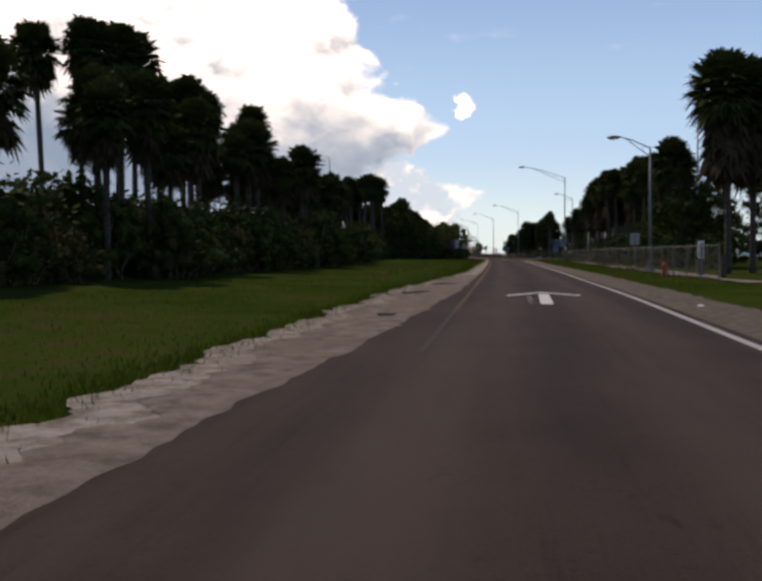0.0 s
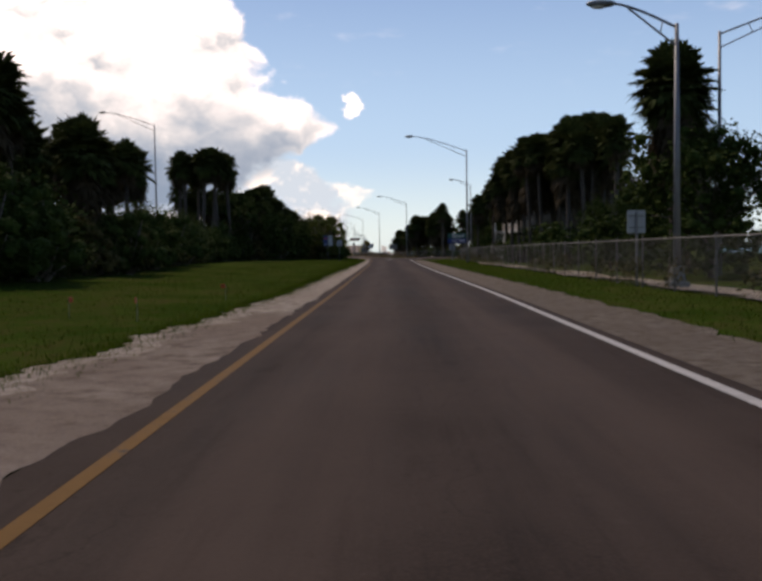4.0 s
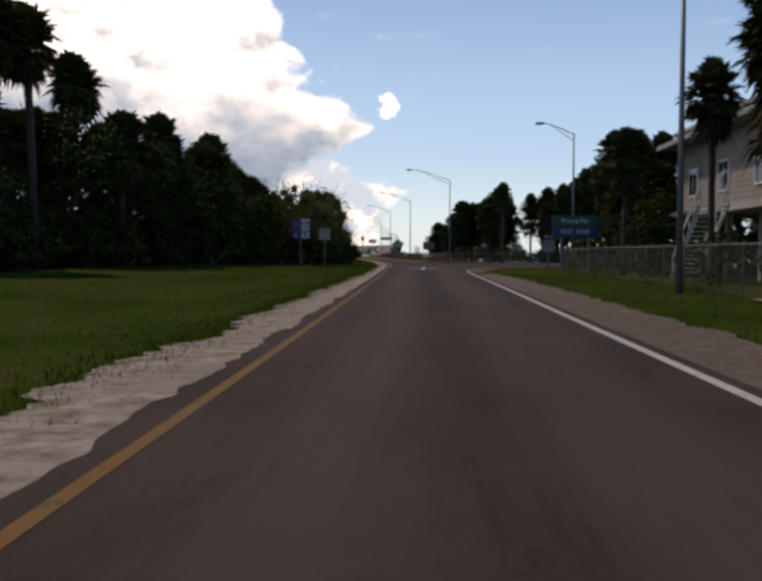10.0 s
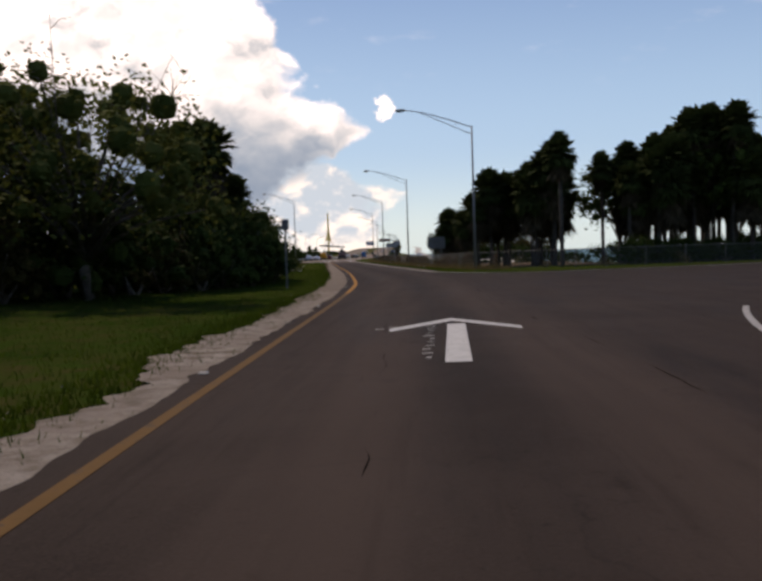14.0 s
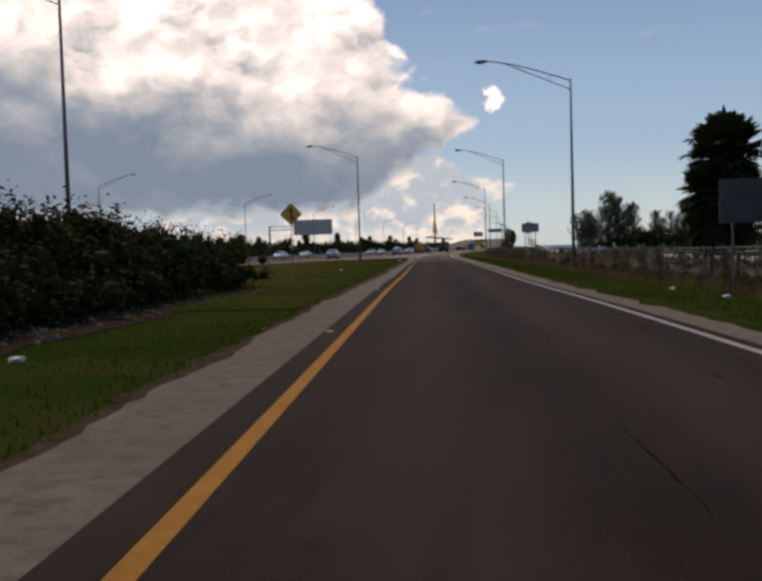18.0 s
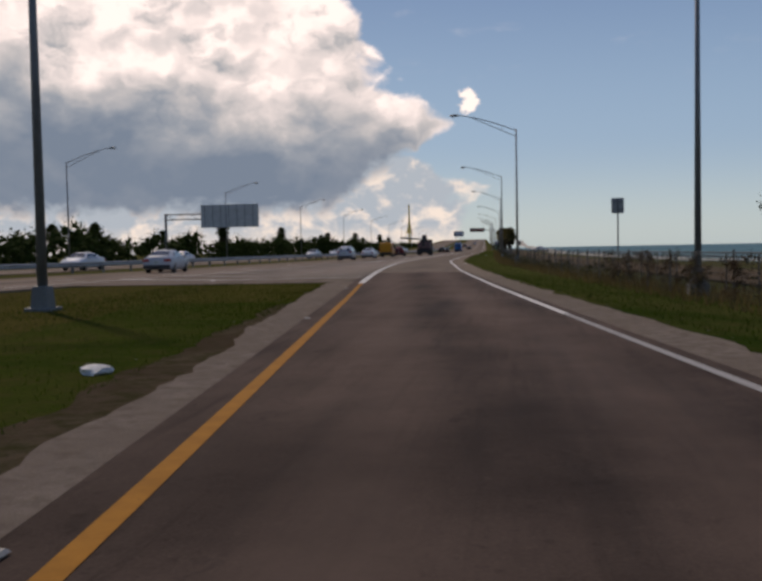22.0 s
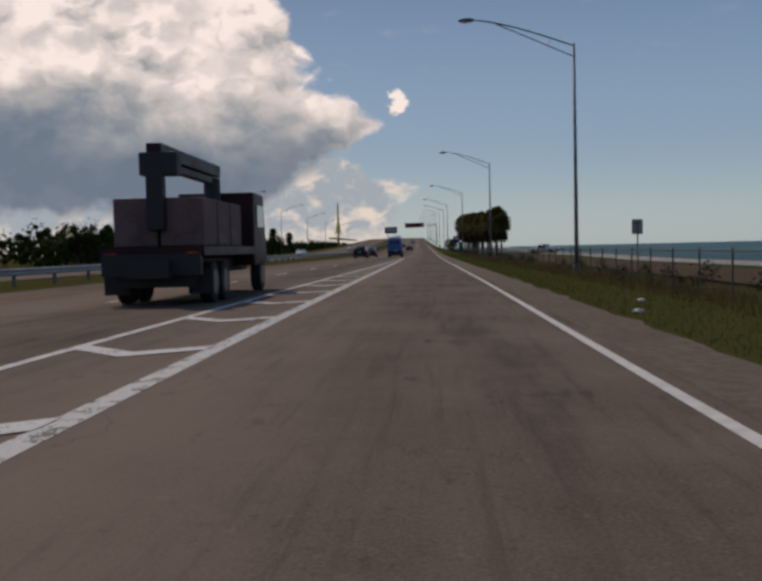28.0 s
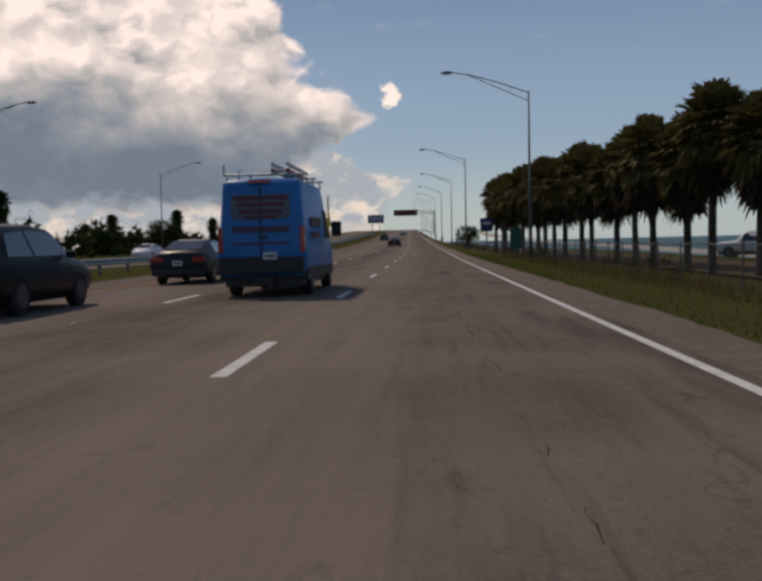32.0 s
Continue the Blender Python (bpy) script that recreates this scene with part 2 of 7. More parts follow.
def m_asphalt(name, base, warm, sun_gain=0.0):
    def build(k, b, o):
        v = pos(k)
        grit = k.noise(v, 42.0, 3.0, 0.7)
        patch = k.noise(v, 0.35, 5.0, 0.6)
        lane = k.noise(stretched(k, v, 1.3, 0.05, 1.0), 1.0, 4.0, 0.6)
        oil = k.noise(stretched(k, v, 0.9, 0.12, 1.0), 0.8, 6.0, 0.65)
        vor = k.node("ShaderNodeTexVoronoi", feature="DISTANCE_TO_EDGE")
        wv = k.node("ShaderNodeVectorMath", operation="ADD")
        k.link(stretched(k, v, 0.42, 0.055, 1.0), wv.inputs[0])
        dist = k.node("ShaderNodeVectorMath", operation="SCALE")
        nz = k.node("ShaderNodeTexNoise")
        nz.inputs["Scale"].default_value, nz.inputs["Detail"].default_value = 0.9, 5.0
        k.link(v, nz.inputs["Vector"])
        k.link(nz.outputs["Color"], dist.inputs[0])
        dist.inputs["Scale"].default_value = 0.5
        k.link(dist.outputs[0], wv.inputs[1])
        k.link(wv.outputs[0], vor.inputs["Vector"])
        vor.inputs["Scale"].default_value = 1.0
        crack = k.math("MULTIPLY", k.smooth(vor.outputs[0], 0.007, 0.001), k.smooth(patch, 0.49, 0.58))
        c = k.mix(k.smooth(patch, 0.32, 0.68), tuple(x * 0.70 for x in base), tuple(x * 1.28 for x in base))
        c = k.mix(k.smooth(lane, 0.35, 0.7, 0.0, 0.5), c, warm)
        c = k.mix(k.smooth(grit, 0.3, 0.75, 0.0, 0.45), c, tuple(x * 2.1 for x in base))
        c = k.mix(k.smooth(oil, 0.50, 0.70, 0.0, 0.65), c, tuple(x * 0.42 for x in base))
        speck = k.noise(v, 9.0, 4.0, 0.75)
        c = k.mix(k.smooth(speck, 0.56, 0.72, 0.0, 0.5), c, tuple(x * 0.4 for x in base))
        c = k.mix(k.smooth(speck, 0.42, 0.30, 0.0, 0.35), c, tuple(x * 2.2 for x in base))
        scuff = k.noise(stretched(k, v, 5.0, 0.22, 1.0), 1.0, 5.0, 0.7)
        c = k.mix(k.smooth(scuff, 0.50, 0.70, 0.0, 0.45), c, tuple(x * 0.55 for x in base))
        blot = k.noise(stretched(k, v, 1.0, 0.45, 1.0), 1.7, 5.0, 0.7)
        c = k.mix(k.smooth(blot, 0.60, 0.70, 0.0, 0.55), c, tuple(x * 0.45 for x in base))
        at = k.node("ShaderNodeAttribute", attribute_name="across")
        u = at.outputs["Fac"]
        near = k.math("MINIMUM", k.math("ABSOLUTE", k.math("SUBTRACT", u, 0.30)), k.math("ABSOLUTE", k.math("SUBTRACT", u, 0.70)))
        track = k.math("MULTIPLY", k.smooth(near, 0.16, 0.02), k.smooth(lane, 0.25, 0.6, 0.4, 1.0))
        c = k.mix(k.math("MULTIPLY", track, 0.5), c, tuple(x * 1.5 for x in warm))
        drip = k.math("MULTIPLY", k.smooth(k.math("ABSOLUTE", k.math("SUBTRACT", u, 0.5)), 0.09, 0.0), k.smooth(oil, 0.35, 0.6))
        c = k.mix(k.math("MULTIPLY", drip, 0.32), c, tuple(x * 0.5 for x in base))
        c = k.mix(k.math("MULTIPLY", crack, 0.22), c, (0.008, 0.007, 0.006))
        if sun_gain:
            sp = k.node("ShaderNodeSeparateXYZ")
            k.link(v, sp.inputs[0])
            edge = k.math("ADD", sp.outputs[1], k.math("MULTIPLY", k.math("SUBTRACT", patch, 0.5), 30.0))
            # deeper cloud shade put into the colour from here on
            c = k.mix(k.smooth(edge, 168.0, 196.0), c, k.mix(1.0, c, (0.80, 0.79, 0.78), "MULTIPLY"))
            # beyond the cloud shade, sunlight is put into the asphalt as a paler tone
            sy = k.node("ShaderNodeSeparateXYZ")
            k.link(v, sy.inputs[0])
            c = k.mix(k.smooth(k.math("ADD", sy.outputs[1], k.math("MULTIPLY", k.math("SUBTRACT", patch, 0.5), 40.0)), 286.0, 326.0), c, k.mix(1.0, c, (sun_gain, sun_gain, sun_gain), "MULTIPLY"))
        k.put(b.inputs["Base Color"], c)
        b.inputs["Specular IOR Level"].default_value = 0.05
        k.put(b.inputs["Roughness"], k.smooth(oil, 0.4, 0.8, 0.92, 0.75))
        bump(k, b, grit, 0.35, 0.01)
    return material(name, build)


def m_ground(name, a, b2, c2, scale=1.0, bs=0.5, dry=None):
    """Loose ground of three mixed tones."""
    def build(k, b, o):
        v = pos(k)
        n1, n2, n3 = k.noise(v, 0.22 * scale, 5.0, 0.6), k.noise(v, 1.7 * scale, 5.0, 0.65), k.noise(v, 19.0 * scale, 3.0, 0.7)
        c = k.mix(k.smooth(n1, 0.36, 0.64), a, b2)
        c = k.mix(k.smooth(k.math("ADD", k.math("MULTIPLY", n2, 0.6), k.math("MULTIPLY", n1, 0.4)), 0.42, 0.66, 0.0, 0.85), c, c2)
        if dry:
            # drier, sandier turf towards the beach
            sy = k.node("ShaderNodeSeparateXYZ")
            k.link(v, sy.inputs[0])
            c = k.mix(k.smooth(k.math("ADD", sy.outputs[1], k.math("MULTIPLY", n1, 80.0)), 330.0, 420.0, 0.0, 0.7), c, dry)
        c = k.mix(k.smooth(n3, 0.3, 0.8, 0.0, 0.45), c, tuple(x * 0.4 for x in a))
        k.put(b.inputs["Base Color"], c)
        b.inputs["Roughness"].default_value = 0.95
        b.inputs["Specular IOR Level"].default_value = 0.0
        bump(k, b, k.math("ADD", n3, n2), bs, 0.05)
    return material(name, build)


def m_paint(name, c, under, wear=0.5):
    """Worn road paint that lets the asphalt through."""
    def build(k, b, o):
        v = pos(k)
        n, n2 = k.noise(v, 3.2, 6.0, 0.7), k.noise(v, 30.0, 3.0, 0.7)
        w = k.math("ADD", k.math("MULTIPLY", n, 0.7), k.math("MULTIPLY", n2, 0.3))
        col = k.mix(k.smooth(w, wear + 0.08, wear - 0.04), under, k.mix(k.smooth(n, 0.3, 0.7), tuple(x * 0.75 for x in c), c))
        k.put(b.inputs["Base Color"], col)
        b.inputs["Specular IOR Level"].default_value = 0.1
        b.inputs["Roughness"].default_value = 0.8
    return material(name, build)


def m_leaf(name, a, b2, trans=0.25, rough=0.5, scale=0.7):
    def build(k, b, o):
        v = pos(k)
        isl = k.node("ShaderNodeNewGeometry").outputs["Random Per Island"]
        rnd = k.node("ShaderNodeObjectInfo").outputs["Random"]
        c = k.mix(k.math("ADD", k.math("MULTIPLY", isl, 0.65), k.math("MULTIPLY", rnd, 0.35)), a, b2)
        c = k.mix(k.smooth(k.noise(v, scale, 3.0), 0.35, 0.7, 0.0, 0.5), c, tuple(x * 0.55 for x in a))
        k.put(b.inputs["Base Color"], c)
        b.inputs["Roughness"].default_value = rough
        b.inputs["Specular IOR Level"].default_value = 0.04
        t = k.node("ShaderNodeBsdfTranslucent")
        k.link(c, t.inputs[0])
        mx = k.node("ShaderNodeMixShader")
        mx.inputs[0].default_value = trans
        k.link(b.outputs[0], mx.inputs[1])
        k.link(t.outputs[0], mx.inputs[2])
        k.link(mx.outputs[0], o.inputs[0])
    return material(name, build)


def m_glass(name, c=(0.02, 0.025, 0.03), rough=0.06):
    def build(k, b, o):
        b.inputs["Base Color"].default_value = (*c, 1)
        b.inputs["Roughness"].default_value = rough
        b.inputs["Specular IOR Level"].default_value = 0.6
        b.inputs["Coat Weight"].default_value = 0.6
    return material(name, build)


def m_chainlink():
    """Woven wire: the openings between the wires are real gaps."""
    def build(k, b, o):
        v = pos(k)
        sep = k.node("ShaderNodeSeparateXYZ")
        k.link(v, sep.inputs[0])
        u = k.math("ADD", sep.outputs[1], k.math("MULTIPLY", sep.outputs[0], 0.3))
        tot = []
        for s in (1, -1):
            w = k.math("FRACT", k.math("MULTIPLY", k.math("ADD", u, k.math("MULTIPLY", sep.outputs[2], s)), 12.0))
            tot.append(k.math("LESS_THAN", w, 0.11))
        wire = k.math("MAXIMUM", tot[0], tot[1])
        b.inputs["Base Color"].default_value = (0.07, 0.07, 0.066, 1)
        b.inputs["Roughness"].default_value = 0.6
        b.inputs["Metallic"].default_value = 0.4
        t = k.node("ShaderNodeBsdfTransparent")
        mx = k.node("ShaderNodeMixShader")
        k.link(wire, mx.inputs[0])
        k.link(t.outputs[0], mx.inputs[1])
        k.link(b.outputs[0], mx.inputs[2])
        k.link(mx.outputs[0], o.inputs[0])
    return material("chainlink_wire", build)


def m_water():
    def build(k, b, o):
        v = pos(k)
        n = k.noise(stretched(k, v, 0.25, 0.6, 1.0), 0.5, 6.0, 0.65)
        n2 = k.noise(stretched(k, v, 0.004, 0.02, 1.0), 1.0, 4.0)
        c = k.mix(k.smooth(n2, 0.35, 0.65), (0.014, 0.075, 0.072), (0.03, 0.115, 0.105))
        k.put(b.inputs["Base Color"], c)
        b.inputs["Specular IOR Level"].default_value = 0.25
        b.inputs["Roughness"].default_value = 0.45
        bump(k, b, n, 0.9, 0.35)
    return material("sea_water", build)


# ramp base is darkened for cloud shade, highway base lifted for sun
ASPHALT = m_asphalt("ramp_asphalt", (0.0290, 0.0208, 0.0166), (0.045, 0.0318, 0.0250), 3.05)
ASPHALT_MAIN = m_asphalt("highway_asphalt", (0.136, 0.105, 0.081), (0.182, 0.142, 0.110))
PAVED_PALE = m_ground("pale_shoulder", (0.235, 0.19, 0.152), (0.32, 0.268, 0.22), (0.16, 0.125, 0.096), 3.0, 0.8)
PAVED_BEACH = m_ground("sandy_paved_shoulder", (0.265, 0.212, 0.165), (0.35, 0.29, 0.232), (0.19, 0.147, 0.108), 3.0, 0.8)
GRAVEL = m_ground("sandy_gravel", (0.15, 0.124, 0.10), (0.22, 0.188, 0.155), (0.075, 0.058, 0.042), 2.6, 0.9)
SAND = m_ground("shell_sand", (0.30, 0.248, 0.20), (0.46, 0.40, 0.335), (0.12, 0.088, 0.055), 1.9, 1.0)
GRASS = m_ground("verge_grass", (0.021, 0.041, 0.006), (0.034, 0.059, 0.009), (0.060, 0.046, 0.018), 1.0, 0.9, (0.125, 0.112, 0.042))
BEACH = m_ground("beach_sand", (0.52, 0.48, 0.41), (0.60, 0.56, 0.48), (0.42, 0.38, 0.31), 1.0, 0.3)
LOT = m_ground("sandy_lot", (0.135, 0.098, 0.066), (0.175, 0.128, 0.088), (0.095, 0.072, 0.042), 0.6, 0.4)
WHITE_OLD = m_paint("greyed_white_line", (0.36, 0.345, 0.32), (0.040, 0.032, 0.028), 0.60)
WHITE_LINE = m_paint("white_line", (0.76, 0.73, 0.67), (0.040, 0.032, 0.028), 0.66)
WHITE_WORN = m_paint("worn_white_line", (0.82, 0.80, 0.74), (0.060, 0.050, 0.042), 0.55)
WHITE_GORE = m_paint("patchy_white_line", (0.78, 0.76, 0.70), (0.062, 0.050, 0.042), 0.535)
YELLOW_LINE = m_paint("yellow_line", (0.37, 0.158, 0.020), (0.040, 0.032, 0.028), 0.62)
YELLOW_FAINT = m_paint("rubbed_out_yellow_line", (0.040, 0.028, 0.018), (0.030, 0.0225, 0.0182), 0.44)
YELLOW_DULL = m_paint("dull_yellow_line", (0.088, 0.049, 0.016), (0.030, 0.0225, 0.0182), 0.50)
YELLOW_WORN = m_paint("faded_yellow_line", (0.130, 0.064, 0.014), (0.040, 0.032, 0.028), 0.56)
STEEL = m_plain("galvanised_steel", (0.42, 0.43, 0.43), 0.45, 0.7, 0.12, 1.5)
STEEL_DULL = m_plain("weathered_steel", (0.17, 0.17, 0.16), 0.6, 0.5, 0.18, 2.0)
# steel grey darkened so the lamps look backlit
LAMP_STEEL = m_plain("backlit_lamp_steel", (0.19, 0.19, 0.19), 0.55, 0.4, 0.15, 1.5)
LAMP_GLASS = m_plain("lamp_lens", (0.55, 0.55, 0.50), 0.25, 0.0, 0.05)
CHAIN = m_chainlink()
WATER = m_water()

# ---- plan: lines of the road as x for each y ----
def curve(rows):
    """A smoothed line through (y, x) rows, looked up from a fine table."""
    ys, xs = [r[0] for r in rows], [r[1] for r in rows]
    g = np.arange(-220, 5000, 1.0)
    tab = (0.25 * np.interp(g - 4, ys, xs) + 0.5 * np.interp(g, ys, xs) + 0.25 * np.interp(g + 4, ys, xs)).tolist()

    def f(y):
        u = y + 220.0
        i = min(max(int(u), 0), len(tab) - 2)
        return tab[i] + (tab[i + 1] - tab[i]) * (u - i)
    return f


LEFT = curve([(-80, -1.1), (0, -1.0), (27, -0.85), (60, -0.75), (86, -0.8), (104, -0.86), (115, -0.95), (138, -1.15), (157, -1.5), (172, -1.75), (184, -2.15), (191, -2.75), (204, -3.97), (217, -5.35),
              (245, -8.6), (261, -10.3), (283, -12.9), (305, -15.3), (328, -18.0), (335, -18.9), (344, -19.85), (356, -21.05), (368, -22.0), (379, -22.9), (390, -23.5), (407, -23.9), (453, -24.6), (465, -24.75), (507, -25.1), (530, -25.3), (552, -25.55), (650, -25.9), (720, -27.2), (850, -29.5), (1000, -32.5), (1700, -48), (2400, -90)])
RIGHT = curve([(-80, 2.4), (0, 2.9), (11, 3.2), (25, 3.55), (57, 3.78), (89, 3.62), (108, 3.64), (122, 3.7), (146, 3.72), (170, 3.5), (195, 2.6), (205, 1.0), (217, -0.6), (222.5, -1.3), (235, -2.7), (247, -4.3), (268, -6.7),
               (288, -9.0), (293, -9.6), (316, -12.3), (331, -14.0), (345, -15.4), (354, -16.26), (364, -16.94), (377, -18.05), (390, -18.8), (418, -19.5), (453, -20.0), (478, -20.2), (508, -20.6), (537, -21.0), (565, -21.3), (593, -21.5), (650, -21.9), (720, -23.2), (850, -25.5), (1000, -28.5), (1700, -44), (2400, -86)])
MAIN = curve([(-200, -75), (0, -60), (100, -52), (200, -45.5), (260, -40.8), (319, -34.8), (350, -30.6), (370, -28.7), (389, -27.7), (414, -27.2), (456, -26.6), (476, -26.5), (512, -26.1), (552, -25.75), (650, -25.9), (720, -27.2), (850, -29.5), (1000, -32.5), (1700, -48), (2400, -90)])


def rise(y):
    """Height of the carriageway: level, then climbing to the bridge."""
    t = min(max((y - 600) / 620, 0), 1)
    up = 9.5 * t * t * (3 - 2 * t)
    t2 = min(max((y - 1400) / 900, 0), 1)
    return up - 6.0 * t2 * t2 * (3 - 2 * t2)


def shore(y):
    return RIGHT(y) + 24.0 + 26.0 * math.exp(-((y - 362) / 20) ** 2) + 1.6 * math.sin(y * 0.021) + 0.8 * math.sin(y * 0.067)


def ground_z(x, y):
    """Height of the land: flat by the road, dropping to the fence and the beach."""
    r, mleft = RIGHT(y) + 1.2, MAIN(y) - 30
    base = rise(y)
    if x < mleft - 4:
        base *= max(0, 1 - (mleft - 4 - x) / 12)
    z = -0.05
    d = x - r
    if d > 0:
        k = min(max((y - 190) / 60, 0), 1)
        z -= k * 0.42 * min(d / 5, 1) + 0.0
        base *= max(0, 1 - d / 10)
        ds = x - shore(y)
        if y > 150 or x > 60:
            if y <= 262:
                ds = x - max(shore(y), 90.0 * min(max((262 - y) / 25, 0), 1))
            if ds > -3:
                z -= min((ds + 3) * 0.11, 3.5)
    lx = LEFT(y) - 1.6
    if x < lx and y < 230:
        k = min(max((lx - x - 3) / 9, 0), 1) * min(max((230 - y) / 40, 0), 1) * min(max((x - MAIN(y) - 4) / 8, 0), 1)
        z += 0.4 * k
    out = abs(x - RIGHT(y))
    if out > 12:
        z += 0.06 * noise.noise((x * 0.2, y * 0.2, 0))
    return base + z


def sheet(name, verts, faces, mat, smooth=False):
    me = bpy.data.meshes.new(name)
    me.from_pydata(verts, [], faces)
    me.materials.append(mat)
    if smooth:
        me.polygons.foreach_set("use_smooth", [True] * len(me.polygons))
    return new(name, me)


def build_ground():
    ys = list(np.arange(-80, 760, 4.0)) + list(np.arange(760, 1500, 20.0)) + list(np.arange(1500, 4700, 160.0))
    offs = [-4200, -2000, -900, -420, -240, -160, -120, -95, -80, -70, -62, -56, -50, -45, -40, -36, -32, -28, -24, -21, -18, -15, -12.5, -10, -8, -6.5, -5.3, -4.2, -3, -1.5, 0, 1.1, 1.7, 2.6, 4, 5.5, 7, 9, 11, 13, 15, 17, 19, 21, 23, 25, 27, 30, 36, 46, 60, 80, 120, 240, 420, 900, 2000, 4200]
    verts, faces = [], []
    for y in ys:
        r = RIGHT(y)
        for o in offs:
            verts.append((r + o, y, ground_z(r + o, y) if abs(o) < 500 else (-0.3 if o < 0 else -4)))
    n = len(offs)
    for j in range(len(ys) - 1):
        for i in range(n - 1):
            faces.append((j * n + i, j * n + i + 1, (j + 1) * n + i + 1, (j + 1) * n + i))
    return tagged(sheet("ground", verts, faces, GRASS, True), "mown green verge grass with dry and sandy patches", "ground", kind="structure")


def ribbon(name, fa, fb, y0, y1, mat, lift, step=3.0, label="", category="", kind="structure", jag=0.0, thick=0.0, inner=0.0):
    """A strip lying on the road between two lines."""
    n = max(2, int((y1 - y0) / step) + 1)
    ys = np.linspace(y0, y1, n)
    verts, faces = [], []
    for y in ys:
        a, b = fa(y), fb(y)
        if jag:
            a += jag * noise.noise((y * 0.35, 3.1, lift * 50)) + jag * 0.6 * noise.noise((y * 1.1, 8.3, lift * 50)) + jag * 0.5 * noise.noise((y * 4.1, 5.3, lift * 50))
        if inner:
            b += inner * (noise.noise((y * 0.5, 6.1, 1.0)) + 0.7 * noise.noise((y * 2.3, 2.1, 4.0)))
        z = rise(y) + lift
        verts += [(a, y, z), (b, y, z - (0.75 * lift if name == "shoulder" else 0.0))]
        if thick:
            verts += [(a, y, z - thick), (b, y, z - thick)]
    s = 4 if thick else 2
    for j in range(n - 1):
        p, q = j * s, (j + 1) * s
        faces.append((p, p + 1, q + 1, q))
        if thick:
            faces += [(p + 2, p, q, q + 2), (p + 1, p + 3, q + 3, q + 1)]
    ob = sheet(name, verts, faces, mat)
    if name == "road":
        at = ob.data.attributes.new("across", "FLOAT", "POINT")
        at.data.foreach_set("value", [float(i % 2) for i in range(len(verts))])
    return tagged(ob, label, category, kind=kind)


def off(f, d):
    return lambda y: f(y) + d


ground = build_ground()
water = sheet("water", [(-4600, -300, -1.15), (4600, -300, -1.15), (4600, 4800, -1.15), (-4600, 4800, -1.15)], [(0, 1, 2, 3)], WATER)
tagged(water, "green-blue sea with small waves under haze", "sea", kind="structure")

PAVE = curve([(-80, -2.6), (0, -2.35), (6, -2.3), (11, -1.9), (20, -1.62), (30, -1.3)] + [(y, LEFT(y) - 0.42) for y in range(44, 350, 4)])
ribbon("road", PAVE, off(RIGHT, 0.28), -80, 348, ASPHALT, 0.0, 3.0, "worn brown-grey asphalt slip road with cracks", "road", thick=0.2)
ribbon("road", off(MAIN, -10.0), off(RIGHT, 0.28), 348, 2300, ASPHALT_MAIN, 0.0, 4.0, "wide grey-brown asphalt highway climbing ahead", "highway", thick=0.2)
ribbon("road", off(MAIN, -10.0), off(MAIN, 1.9), -80, 348, ASPHALT_MAIN, 0.0, 4.0, "grey-brown asphalt highway behind the verge", "highway", thick=0.2)
ribbon("road", off(MAIN, -29.0), off(MAIN, -17.5), -80, 2300, ASPHALT_MAIN, 0.0, 6.0, "opposite asphalt carriageway behind a guardrail", "highway", thick=0.2)
# paved wedge where ramp and highway meet
ribbon("gore_pavement", off(MAIN, 1.9), off(LEFT, -0.42), 335.2, 348, ASPHALT_MAIN, -0.004, 2.0, "asphalt wedge between ramp and highway", "pavement", thick=0.2)
# shoulders
SAND_EDGE = curve([(-80, -3.7), (0, -3.6), (33, -3.4), (44, -2.6), (56, -2.15), (100, -2.2), (140, -2.3), (150, -2.35), (160, -2.7), (178, -3.0), (200, -4.6)])
DIRTY_SAND = m_ground("trodden_grey_sand", (0.205, 0.162, 0.130), (0.30, 0.248, 0.205), (0.10, 0.074, 0.052), 1.7, 1.0)
ribbon("shoulder", off(SAND_EDGE, 0.55), off(PAVE, 0.1), -80, 50, DIRTY_SAND, 0.009, 0.12, "trodden grey-brown sand at the edge of the asphalt", "shoulder", jag=0.5, inner=0.13)
ribbon("shoulder", SAND_EDGE, off(PAVE, 0.10), -80, 178, SAND, 0.005, 0.12, "white shell sand spilling beside the ramp", "shoulder", jag=0.42, inner=0.13)
ribbon("shoulder", lambda y: PAVE(y) - 0.85 + 0.42 * min(max((y - 236) / 40, 0), 1) - 0.5 * min(max((y - 310) / 16, 0), 1), off(PAVE, 0.03), 172, 335, PAVED_PALE, 0.006, 0.3, "pale gravel shoulder beside the ramp", "shoulder", jag=0.16)
DRY_TURF = m_ground("dry_olive_turf", (0.070, 0.062, 0.018), (0.098, 0.080, 0.026), (0.048, 0.054, 0.010), 1.0, 0.9)
LUSH_TURF = m_ground("lush_green_turf", (0.034, 0.051, 0.009), (0.050, 0.066, 0.012), (0.072, 0.060, 0.022), 1.2, 0.9)
RUBBLE_DIRT = m_ground("rubbly_brown_earth", (0.060, 0.047, 0.036), (0.10, 0.080, 0.062), (0.030, 0.024, 0.016), 3.0, 1.0)
BARE_DIRT = m_ground("bare_dirt_edge", (0.085, 0.062, 0.040), (0.125, 0.096, 0.066), (0.040, 0.045, 0.012), 2.4, 0.9)
